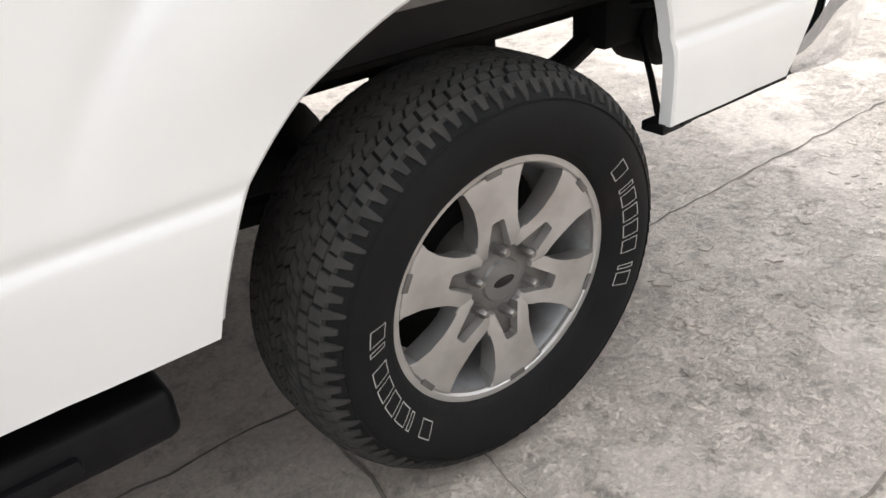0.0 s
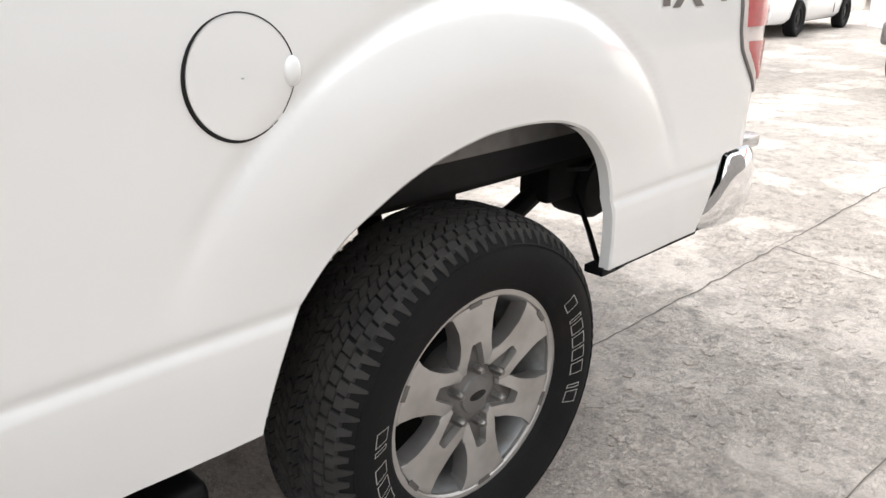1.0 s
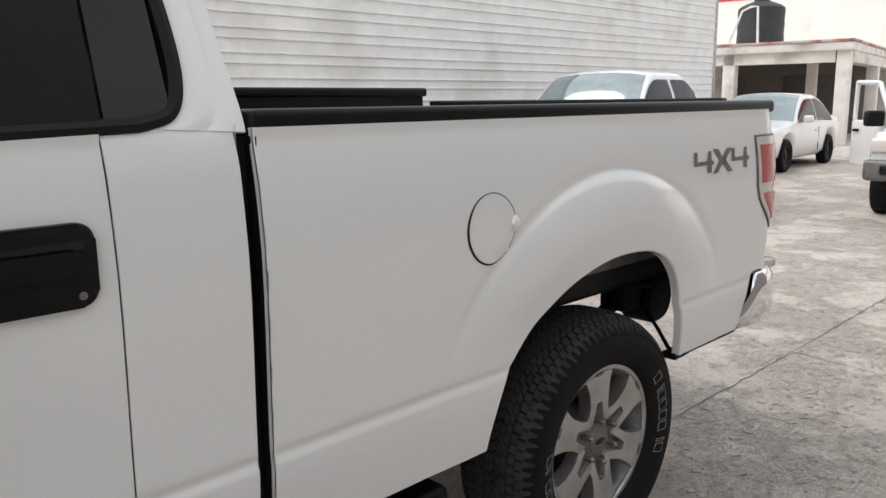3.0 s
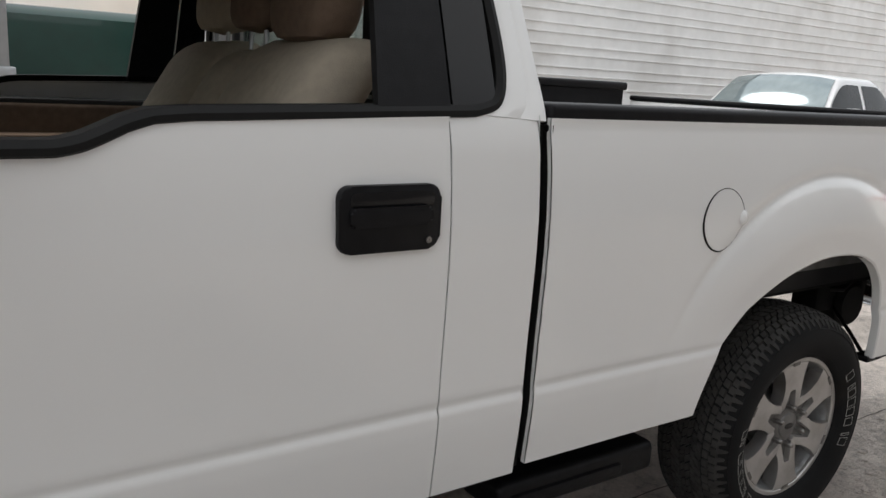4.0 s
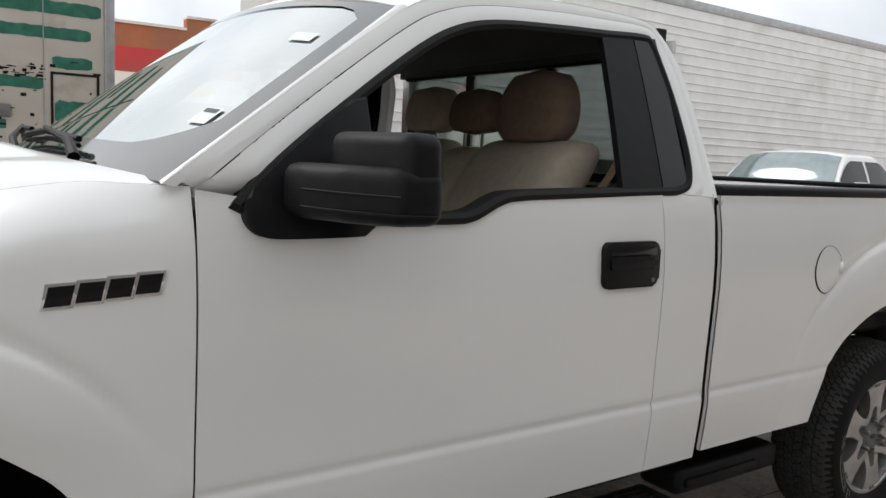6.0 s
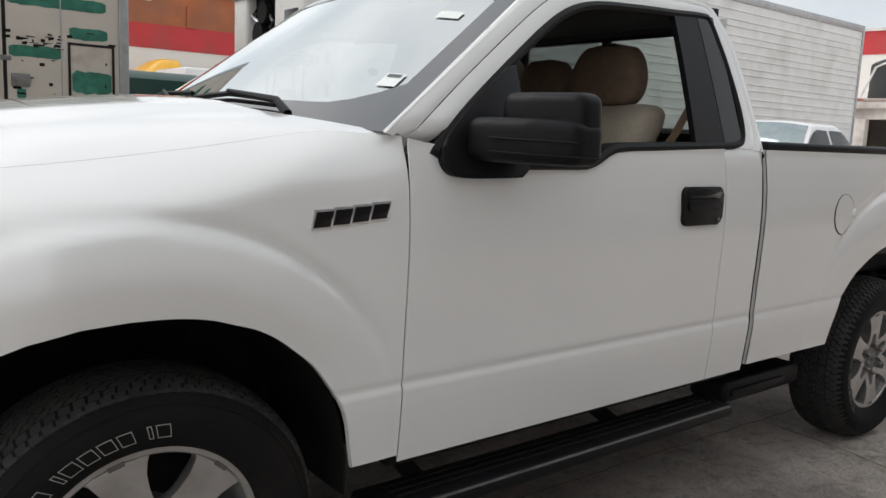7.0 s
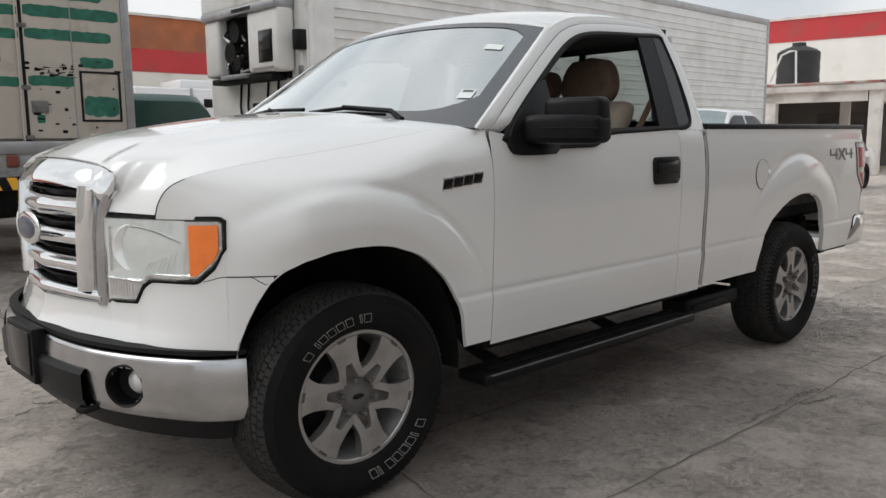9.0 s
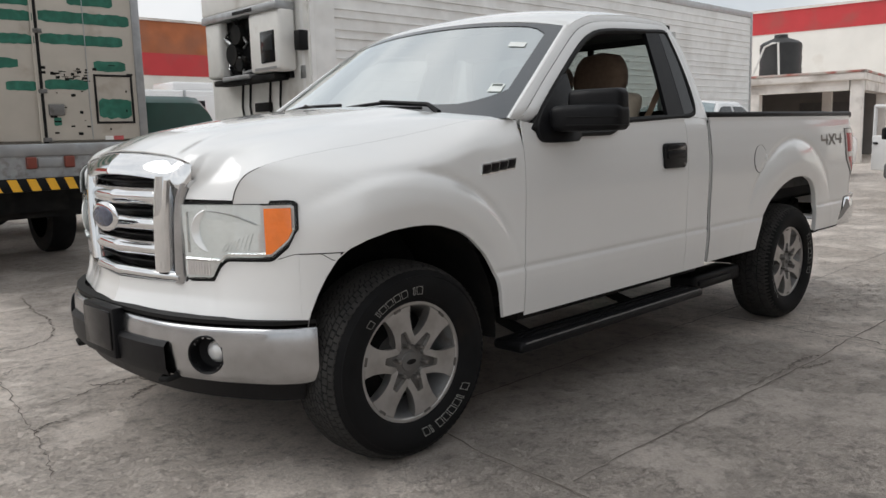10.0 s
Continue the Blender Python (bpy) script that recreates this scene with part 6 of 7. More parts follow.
def car(name, label, x, y, rz, L, W, H, paint, ax_f, ax_r, wr, hood_x, ws_x, roof0, roof1, rear_x, belt_z, hood_z, tail_z, rim_m=BLACKP, glass=DGLASS, category="car", screen=None):
    """A parked car that looks to -x, from its side numbers."""
    c = group_at(name, x, y, ground_z(x, y), rz)
    tagged(c, label, category)
    h = W / 2
    x0, x1 = -L / 2, L / 2

    def sec(hw, zb, zt, crown=0.03):
        return [(0.0, zb), (hw * 0.86, zb), (hw * 0.96, zb + 0.08), (hw, zb + (zt - zb) * 0.45), (hw * 0.985, zt - 0.10), (hw * 0.93, zt - 0.02), (hw * 0.80, zt + crown * 0.4), (0.0, zt + crown)]

    st = []
    for xx in np.linspace(x0, x1, 44):
        zt = interp(xx, [x0, x0 + 0.08, hood_x, ws_x, rear_x, x1 - 0.06, x1], [hood_z - 0.22, hood_z - 0.08, hood_z, belt_z, belt_z, tail_z, tail_z - 0.12])
        e = 1 - 0.16 * max(0, (x0 + 0.55 - xx) / 0.55) ** 2.2 - 0.12 * max(0, (xx - (x1 - 0.5)) / 0.5) ** 2.2
        zb = 0.22
        for ax in (ax_f, ax_r):
            d = abs(xx - ax)
            if d < wr * 1.16:
                zb = max(zb, wr + math.sqrt((wr * 1.16) ** 2 - d * d) * 0.98 - 0.0)
        st.append((xx, sec(h * e, min(zb, zt - 0.12), zt)))
    part("body", loft(st), paint, c)
    part("underside", B(x0 + 0.2, x1 - 0.2, -h * 0.8, h * 0.8, 0.2, 0.6), DARK, c)
    # glasshouse: one rounded shell, with the windows laid on it
    tw, bw = h * 0.74, h * 0.93
    mid = (ws_x + rear_x) / 2 + 0.05

    def gp(xx, s, out=0.0):
        """s 0 at the belt, 1 at the roof edge, 2 in the middle."""
        f = (smooth01((xx - ws_x) / (roof0 - ws_x + 0.12)) * smooth01((rear_x + 0.06 - xx) / (rear_x + 0.06 - roof1 + 0.12))) ** 0.7
        ye = bw + (tw - bw) * f
        ze = belt_z - 0.03 + (H - 0.05 - belt_z + 0.03) * f
        if s <= 1:
            return (xx, bw + (ye - bw) * s ** 1.3 + out, belt_z - 0.03 + (ze - belt_z + 0.03) * s)
        q = 2 - s
        return (xx, ye * (1 - (1 - q) ** 1.0), ze + 0.055 * f * (1 - q ** 2.6) + out)

    def shell_patch(x0_, x1_, s0, s1, out, n=14, k=10):
        return [[gp(x0_ + (x1_ - x0_) * u, s0 + (s1 - s0) * v, out) for v in np.linspace(0, 1, k)] for u in np.linspace(0, 1, n)]

    P = []
    for xx in np.linspace(ws_x - 0.02, rear_x + 0.07, 40):
        half = [gp(xx, s) for s in np.linspace(0, 2, 18)]
        P.append([(p[0], -p[1], p[2]) for p in half] + list(reversed(half[:-1])))
    part("glasshouse", grid(P), paint, c)
    half = shell_patch(ws_x + 0.03, roof0 + 0.0, 1.06, 2.0, 0.008, 10, 8)
    part("windscreen", grid([[(p[0] - 0.006, -p[1], p[2]) for p in row] + [(p[0] - 0.006, p[1], p[2]) for p in reversed(row[:-1])] for row in half]), screen or glass, c, "windscreen with sky light in its colour" if screen else "dark windscreen")
    for s in (-1, 1):
        for xa, xb in ((ws_x + 0.20, mid - 0.035), (mid + 0.035, rear_x - 0.20)):
            part("side_window", grid([[(p[0], s * p[1], p[2]) for p in row] for row in shell_patch(xa, xb, 0.10, 0.86, 0.006)]), glass, c)
            part("window_trim", T([(p[0], s * p[1], p[2]) for p in [gp(xx, 0.07, 0.004) for xx in np.linspace(xa, xb, 8)]], 0.007, 6), SEAL, c)
        part("wing_mirror", box(bmesh.new(), ws_x + 0.22, ws_x + 0.34, s * (h + 0.09) - 0.08, s * (h + 0.09) + 0.08, belt_z - 0.02, belt_z + 0.11, 0.03, 3), paint, c)
        part("headlamp", box(bmesh.new(), x0 + 0.03, x0 + 0.50, s * h * 0.76 - 0.13, s * h * 0.76 + 0.13, hood_z - 0.20, hood_z - 0.09, 0.045, 3), REFLECTOR, c)
        part("fog_recess", B(x0 - 0.0, x0 + 0.2, s * h * 0.68 - 0.12, s * h * 0.68 + 0.12, 0.36, 0.50, 0.03), BLACKP, c)
        part("tail_lamp", B(x1 - 0.22, x1 - 0.02, s * h * 0.78 - 0.10, s * h * 0.78 + 0.10, tail_z - 0.26, tail_z - 0.08, 0.03), RED, c)
        part("door_line", T([(mid, s * (h * 0.99), 0.32), (mid, s * (h * 0.995), belt_z - 0.12)], 0.006, 6), SEAL, c)
        part("door_handle", B(mid - 0.22, mid - 0.06, s * h - 0.02, s * h + 0.02, belt_z - 0.20, belt_z - 0.16, 0.01), paint, c)
        for ax in (ax_f, ax_r):
            wheel_simple("wheel", wr, 0.2, rim_m, c, ax, s * (h - 0.10), wr, s)
    part("grille", B(x0 - 0.015, x0 + 0.12, -0.42, 0.42, 0.32, 0.52, 0.04), BLACKP, c)
    return c


# paler car glass: the reflected sky is put into its base colour
SKYGLASS = mat("painted_sky_glass", (0.30, 0.36, 0.37), 0.05, 0.6, 10, 0.1, coat=1.0)
car("sedan", "white compact sedan parked in front of the carport", 13.72, 4.52, 4.0, 4.35, 1.70, 1.40, WHITE2, -1.27, 1.22, 0.29, -1.20, -0.80, 0.0, 0.80, 1.62, 0.88, 0.82, 0.93, BLACKP, DGLASS, "car", SKYGLASS)
car("suv", "white car with dark windows parked beside the trailer", 6.20, 3.32, 2.0, 3.9, 1.70, 1.65, WHITE2, -1.2, 1.15, 0.33, -1.15, -0.42, 0.05, 0.90, 1.22, 1.18, 1.05, 1.10, ALLOYL, DGLASS, "car", SKYGLASS)


# second pickup with its door open
def other_pickup():
    c = group_at("pickup_truck", 9.55, 0.14, 0, 5)
    c.scale = (0.86, 0.86, 0.86)
    tagged(c, "white pickup truck with an open door and grey bumper", "pickup truck")
    h = 0.93

    def sec(hw, zb, zt):
        return [(0.0, zb), (hw * 0.9, zb), (hw * 0.98, zb + 0.1), (hw, zb + (zt - zb) * 0.5), (hw * 0.98, zt - 0.1), (hw * 0.92, zt - 0.02), (0.0, zt + 0.03)]

    st = []
    for xx in np.linspace(-2.3, 2.7, 44):
        zt = interp(xx, [-2.3, -2.2, -1.0, 2.7], [1.0, 1.10, 1.18, 1.25])
        zb = 0.5
        for ax in (-1.55, 1.75):
            d = abs(xx - ax)
            if d < 0.46:
                zb = max(zb, 0.42 + math.sqrt(0.46 ** 2 - d * d))
        st.append((xx, sec(h * (1 - 0.08 * max(0, (-1.9 - xx) / 0.4) ** 2), zb, zt)))
    part("body", loft(st), WHITE2, c)
    bm = bmesh.new()
    va = [bm.verts.new(p) for p in ((-0.95, -0.86, 1.17), (0.55, -0.86, 1.17), (0.55, 0.86, 1.17), (-0.95, 0.86, 1.17))]
    vb = [bm.verts.new(p) for p in ((-0.35, -0.72, 1.74), (0.45, -0.72, 1.74), (0.45, 0.72, 1.74), (-0.35, 0.72, 1.74))]
    for i in range(4):
        bm.faces.new((va[i], va[(i + 1) % 4], vb[(i + 1) % 4], vb[i]))
    part("glass", bm, DGLASS, c, "", 10)
    part("roof", B(-0.42, 0.5, -0.74, 0.74, 1.73, 1.80, 0.03), WHITE2, c)
    for s in (-1, 1):
        part("pillar", T([(-0.95, s * 0.87, 1.15), (-0.38, s * 0.73, 1.76)], 0.04, 8), WHITE2, c)
        part("pillar", T([(0.55, s * 0.87, 1.15), (0.46, s * 0.73, 1.76)], 0.05, 8), WHITE2, c)
        part("headlamp", box(bmesh.new(), -2.34, -2.08, s * 0.70 - 0.17, s * 0.70 + 0.17, 0.84, 1.02, 0.03, 3), PALELENS, c)
        part("fog_recess", B(-2.45, -2.3, s * 0.62 - 0.10, s * 0.62 + 0.10, 0.58, 0.70, 0.02), BLACKG, c)
        for ax in (-1.55, 1.75):
            wheel_simple("wheel", 0.38, 0.25, STEEL, c, ax, s * 0.80, 0.38, s)
    part("bumper", box(bmesh.new(), -2.42, -2.15, -0.92, 0.92, 0.50, 0.76, 0.05, 3), ALLOYG, c, "dark grey bumper")
    part("grille", B(-2.34, -2.2, -0.48, 0.48, 0.80, 1.03, 0.02), ALLOYG, c, "grey grille")
    for z in (0.86, 0.92, 0.98):
        part("grille_bar", B(-2.355, -2.3, -0.47, 0.47, z - 0.012, z + 0.012), CHROME, c)
    part("skid_plate", B(-2.3, -1.9, -0.7, 0.7, 0.40, 0.5, 0.03), DARK, c)
    d = group_at("door")
    d.parent = c
    d.matrix_basis = pose(-0.88, 0.93, 0.0, 0, 0, 38)
    part("door_skin", box(bmesh.new(), 0, 1.12, -0.05, 0.03, 0.52, 1.19, 0.03, 3), WHITE2, d, "white open door")
    for a, b in (((0.02, 1.19), (0.42, 1.72)), ((0.42, 1.72), (1.08, 1.74)), ((1.08, 1.74), (1.10, 1.19))):
        part("window_frame", T([(a[0], -0.01, a[1]), (b[0], -0.01, b[1])], 0.035, 8), WHITE2, d)
    part("mirror", box(bmesh.new(), 0.05, 0.22, 0.06, 0.30, 1.12, 1.34, 0.04, 3), BLACKP, d, "black door mirror")
    part("handle", B(0.86, 1.02, 0.03, 0.06, 1.02, 1.06, 0.01), BLACKP, d)
    return c


other_pickup()


# ---- refrigerated trailer ----
def reefer():
    X0, X1, Y0, Y1, Z0, Z1 = 1.02, 13.30, 5.7, 8.2, 1.12, 3.80
    t = group_at("semi_trailer", 7.62, 6.65, 0)
    tagged(t, "ribbed aluminium refrigerated trailer with front cooling unit", "trailer")
    M = pose(-7.7, -6.95, 0)

    def tp(name, bm, m, label="", parent=None):
        bm.transform(M)
        return part(name, bm, m, parent or t, label)

    tp("box_side", B(X0, X1, Y0, Y0 + 0.05, Z0, Z1 - 0.10), ALUM, "ribbed aluminium side")
    tp("box_side", B(X0, X1, Y1 - 0.05, Y1, Z0, Z1 - 0.10), ALUM)
    tp("box_roof", B(X0, X1, Y0, Y1, Z1 - 0.04, Z1), TRWHITE)
    tp("box_rear", B(X1 - 0.05, X1, Y0, Y1, Z0, Z1 - 0.05), TRWHITE)
    tp("front_wall", B(X0 - 0.03, X0 + 0.03, Y0 + 0.02, Y1 - 0.02, Z0, Z1 - 0.04), TRWHITE, "stained white front wall")
    tp("top_rail", B(X0 + 0.1, X1, Y0 - 0.018, Y0 + 0.03, Z1 - 0.12, Z1 + 0.006, 0.006), STEEL, "grey top rail")
    tp("bottom_rail", B(X0, X1, Y0 - 0.02, Y0 + 0.03, Z0 - 0.05, Z0 + 0.10, 0.006), ALUM)
    tp("rear_post", B(X1 - 0.06, X1 + 0.01, Y0 - 0.02, Y0 + 0.05, Z0, Z1, 0.006), STEEL)
    # rounded front corner post
    bm = bmesh.new()
    P = []
    for a in np.linspace(0, math.pi / 2, 8):
        P.append([(X0 + 0.16 - 0.19 * math.sin(a), Y0 + 0.16 - 0.175 * math.cos(a), z) for z in (Z0 - 0.02, Z1)])
    tp("corner_post", solid(grid(P), 0.01), ALUM, "rounded grey corner post")
    tp("corner_post", B(X0 + 0.15, X0 + 0.36, Y0 - 0.022, Y0 + 0.01, Z0, Z1, 0.004), ALUM)
    z = 1.229
    k = 0
    while z < Z1 - 0.16:
        tp("side_rib", B(X0 + 0.36, X1 - 0.06, Y0 - 0.018, Y0 + 0.002, z - 0.010, z + 0.010, 0.004), ALUM)
        z += 0.107 if k % 2 == 0 else 0.150
        k += 1
    bm = lathe(bmesh.new(), [(0.001, 0.006), (0.055, 0.005), (0.06, 0.0)], 20)
    bm.transform(Matrix.Translation((X0 + 0.48, Y0 - 0.004, 1.95)) @ Matrix.Diagonal((1.2, 1, 0.75, 1)))
    tp("maker_disc", bm, BLUE, "small blue oval plate")
    # cooling unit on the front wall
    u = group_at("cooling_unit", X0 - 7.7, 0, 0)
    u.parent = t

    def up(name, bm, m, label=""):
        bm.transform(Matrix.Translation((-X0, -6.75, 0)))
        return part(name, bm, m, u, label)

    xa = X0 - 0.30
    up("unit_back", B(X0 - 0.10, X0 - 0.03, 5.86, 7.54, 2.02, 3.5), BLACKP)
    up("unit_cover", box(bmesh.new(), xa, X0 - 0.05, 5.74, 6.47, 2.10, 2.87, 0.05, 3), TRWHITE, "white unit cover with control panel")
    up("unit_cover", box(bmesh.new(), xa, X0 - 0.05, 7.22, 7.62, 2.10, 2.87, 0.05, 3), TRWHITE, "white unit cover")
    up("unit_top", box(bmesh.new(), xa - 0.03, X0 - 0.05, 5.74, 7.64, 2.93, 3.50, 0.05, 3), TRWHITE, "white upper cowl")
    up("unit_band", B(xa - 0.035, X0 - 0.05, 5.75, 7.63, 2.85, 2.95, 0.01), STEEL, "grey band")
    for i in range(9):
        up("lettering_bar", B(xa - 0.040, xa - 0.034, 6.3 + 0.055 * i, 6.34 + 0.055 * i, 2.88, 2.925), BLACKP)
    up("machinery_bay", B(xa + 0.13, xa + 0.16, 6.45, 7.25, 2.1, 2.9), BLACKP, "dark open machinery bay")
    rnd = random.Random(4)
    for i in range(16):
        y, z = rnd.uniform(6.65, 7.1), rnd.uniform(2.15, 2.85)
        up("hose", T([(xa + 0.08, y, z), (xa + 0.05, y + rnd.uniform(-0.15, 0.15), z + rnd.uniform(-0.12, 0.12)), (xa + 0.12, y + rnd.uniform(-0.2, 0.2), z + rnd.uniform(-0.25, 0.25))], 0.018, 6), (STEEL, BLACKP, DARK)[i % 3])
    for y, z, r in ((6.85, 2.65, 0.13), (6.98, 2.4, 0.14), (6.8, 2.25, 0.09)):
        bm = T([(xa + 0.03, y, z), (xa + 0.14, y, z)], r, 16)
        up("compressor", bm, DARK)
    up("bay_sill", B(xa - 0.01, X0 - 0.05, 6.5, 7.2, 2.05, 2.11, 0.01), STEEL)
    up("control_window", B(xa - 0.012, xa + 0.02, 5.86, 6.19, 2.21, 2.61, 0.03), BLACKG, "black control window")
    up("control_screen", B(xa - 0.016, xa - 0.010, 5.90, 6.15, 2.36, 2.56, 0.01), DGLASS)
    up("unit_label", B(xa - 0.004, xa + 0.01, 5.84, 6.35, 2.13, 2.16), STEEL)
    up("under_tray", B(xa + 0.02, X0 - 0.04, 5.95, 7.5, 2.0, 2.08, 0.02), DARK)
    # hoses and boxes on the wall below
    for y in (6.35, 6.6, 7.1, 7.3):
        tp("cable", T([(X0 - 0.05, y, 2.02), (X0 - 0.06, y + 0.03, 1.7), (X0 - 0.05, y - 0.02, 1.4)], 0.016, 6), BLACKP)
    tp("cable_box", B(X0 - 0.10, X0 - 0.03, 6.6, 6.95, 1.62, 1.74, 0.01), DARK)
    tp("wall_sill", B(X0 - 0.05, X0 - 0.02, Y0 + 0.05, Y1 - 0.05, Z0, 1.50, 0.004), STEEL, "scuffed lower wall plate")
    tp("junction_box", B(X0 - 0.16, X0 - 0.02, Y0 + 0.02, Y0 + 0.14, 2.34, 2.58, 0.01), BLACKP)
    for z in (2.08, 1.72):
        tp("side_vent", B(X0 - 0.045, X0 - 0.03, Y0 + 0.10, Y0 + 0.20, z - 0.08, z + 0.08, 0.004), STEEL)
    # chassis
    for y in (6.45, 7.45):
        tp("chassis_beam", B(X0 + 0.3, X1 - 0.1, y - 0.06, y + 0.06, 0.85, 1.12, 0.01), DARK)
    for y in (6.2, 7.7):
        tp("landing_leg", B(2.9, 3.05, y - 0.08, y + 0.08, 0.08, 1.1, 0.01), DARK)
        tp("landing_foot", B(2.8, 3.15, y - 0.14, y + 0.14, 0.0, 0.08, 0.01), DARK)
    for ax in (11.6, 12.9):
        for y, s in ((5.98, -1), (7.92, 1)):
            wheel_simple("wheel", 0.5, 0.5, STEEL, t, ax - 7.7, y - 6.95, 0.5, s)
        tp("axle", T([(ax, 5.9, 0.5), (ax, 8.0, 0.5)], 0.07, 10), DARK)
    tp("nose_box", B(X0 - 0.9, X0 - 0.2, 6.3, 7.7, 1.30, 1.42, 0.02), TRWHITE, "pale flat roof before the trailer")


reefer()


# ---- old box truck with green brush strokes on its rear doors ----
def stroke(x0, x1, z0, z1, y, seed):
    rnd = random.Random(seed)
    n = max(8, int((x1 - x0) / 0.035))
    P = []
    for i in range(n + 1):
        x = x0 + (x1 - x0) * i / n
        e = min(1.0, 0.7 + 6 * min(i, n - i) / n)
        m, hh = (z0 + z1) / 2, (z1 - z0) / 2 * e
        P.append([(x, y, m - hh * rnd.uniform(0.85, 1.05)), (x, y, m + hh * rnd.uniform(0.85, 1.05))])
    return grid(P)


def box_truck():
    YD, XR, XL, ZB, ZT = 5.0, -1.43, -3.90, 1.27, 3.45
    t = group_at("box_truck", -2.68, 8.0, 0)
    tagged(t, "old white box truck with green paint strokes on its doors", "box truck")
    M = pose(2.68, -8.0, 0)

    def tp(name, bm, m, label="", parent=None):
        bm.transform(M)
        return part(name, bm, m, parent or t, label)

    tp("cargo_box", B(XL, XR, YD + 0.06, 10.8, ZB - 0.1, ZT), OLDWHITE)
    for s, (a, b) in enumerate(((XL + 0.08, -2.428), (-2.402, XR - 0.075))):
        tp("rear_door", B(a, b, YD - 0.005, YD + 0.05, ZB + 0.02, ZT - 0.1, 0.008), OLDWHITE, "scratched white rear door")
    tp("corner_rail", B(XR - 0.085, XR, YD - 0.02, YD + 0.1, ZB - 0.05, ZT, 0.012), STEEL, "grey corner rail")
    tp("corner_rail", B(XL, XL + 0.07, YD - 0.02, YD + 0.1, ZB - 0.05, ZT, 0.012), STEEL)
    tp("door_gap", B(-2.432, -2.398, YD - 0.001, YD + 0.02, ZB, ZT - 0.1), SEAL)
    tp("door_seam", B(-1.99, -1.982, YD - 0.009, YD, ZB + 0.02, ZT - 0.1), STEEL)
    tp("door_seam", B(-2.84, -2.832, YD - 0.009, YD, ZB + 0.02, ZT - 0.1), STEEL)
    # framed hatch
    for a, b, c, d in ((-1.935, -1.555, 1.90, 1.92), (-1.935, -1.555, 1.445, 1.465), (-1.935, -1.915, 1.465, 1.90), (-1.575, -1.555, 1.465, 1.90)):
        tp("hatch_frame", B(a, b, YD - 0.016, YD, c, d, 0.003), SEAL)
    # paint strokes
    y = YD - 0.0075
    i = 0
    for x0, x1, z0, z1 in ((-3.8, -2.44, 2.375, 2.475), (-2.39, -1.54, 2.385, 2.495), (-3.8, -2.44, 2.17, 2.265), (-2.39, -1.62, 2.185, 2.285), (-3.8, -2.60, 1.95, 2.045), (-2.72, -2.45, 1.75, 1.84), (-2.385, -1.99, 1.765, 1.865), (-1.92, -1.61, 1.945, 2.05), (-1.905, -1.582, 1.49, 1.69), (-3.3, -2.885, 1.41, 1.655), (-2.75, -2.45, 2.515, 2.61), (-2.12, -1.69, 2.555, 2.66), (-3.8, -1.65, 2.78, 2.90), (-3.6, -1.8, 3.05, 3.16), (-2.335, -2.265, 1.43, 1.51)):
        i += 1
        tp("paint_stroke", stroke(x0, x1, z0, z1, y, i), GREENP)
    rnd = random.Random(9)
    for k in range(46):
        x, z = rnd.choice((rnd.uniform(-2.36, -2.02), rnd.uniform(-2.45, -1.6))), rnd.choice((rnd.uniform(1.86, 1.96), rnd.uniform(1.33, 2.1)))
        tp("rust_mark", stroke(x, x + rnd.uniform(0.01, 0.07), z, z + rnd.uniform(0.006, 0.03), y - 0.001, 50 + k), DARK)
    # lock and hinges
    tp("door_lock", B(-2.375, -2.235, YD - 0.03, YD, 1.525, 1.63, 0.006), ALLOYG, "square grey door lock")
    for z in (1.30, 1.75, 2.3):
        tp("hinge", B(-2.46, -2.37, YD - 0.015, YD, z - 0.02, z + 0.02, 0.004), ALLOYG)
    tp("lock_rod", T([(-2.46, YD - 0.02, 1.25), (-2.46, YD - 0.02, 3.2)], 0.008, 8), OLDWHITE)
    # sill, lamps and striped bumper
    tp("rear_sill", B(XL, XR + 0.04, YD - 0.04, YD + 0.2, 1.15, 1.265, 0.01), STEEL, "grey sill under the doors")
    tp("lamp_panel", B(XL, XR + 0.02, YD - 0.02, YD + 0.1, 0.95, 1.15), ALLOYL, "grey lamp panel")
    for x in (-2.58, -2.24):
        tp("tail_lamp", box(bmesh.new(), x - 0.045, x + 0.045, YD - 0.06, YD - 0.01, 1.035, 1.145, 0.012, 3), mat("old_brown_lamp", (0.18, 0.04, 0.025), 0.4), "brown round-edged lamp")
    tp("blank_plate", B(-2.52, -2.30, YD - 0.035, YD - 0.01, 1.045, 1.13, 0.003), STEEL)
    tp("reflector_strip", B(-1.87, -1.79, YD - 0.016, YD - 0.005, 1.285, 1.325), TRWHITE)
    tp("reflector_strip", B(-1.79, -1.69, YD - 0.016, YD - 0.005, 1.285, 1.325), RED)
    tp("striped_bumper", B(XL, -2.05, YD - 0.12, YD - 0.05, 0.83, 0.95, 0.008), BLACKP, "black and yellow striped bumper")
    for k in range(11):
        x = XL + 0.08 + k * 0.165
        tp("bumper_stripe", prism(bmesh.new(), [(x + 0.045, 0.835), (x + 0.125, 0.835), (x + 0.08, 0.945), (x, 0.945)], -YD + 0.121, -YD + 0.124, Matrix(((1, 0, 0, 0), (0, 0, -1, 0), (0, 1, 0, 0), (0, 0, 0, 1)))), YELLOW)
    tp("chassis", B(-3.2, -2.2, YD + 0.2, 11.5, 0.62, 1.10), DARK)
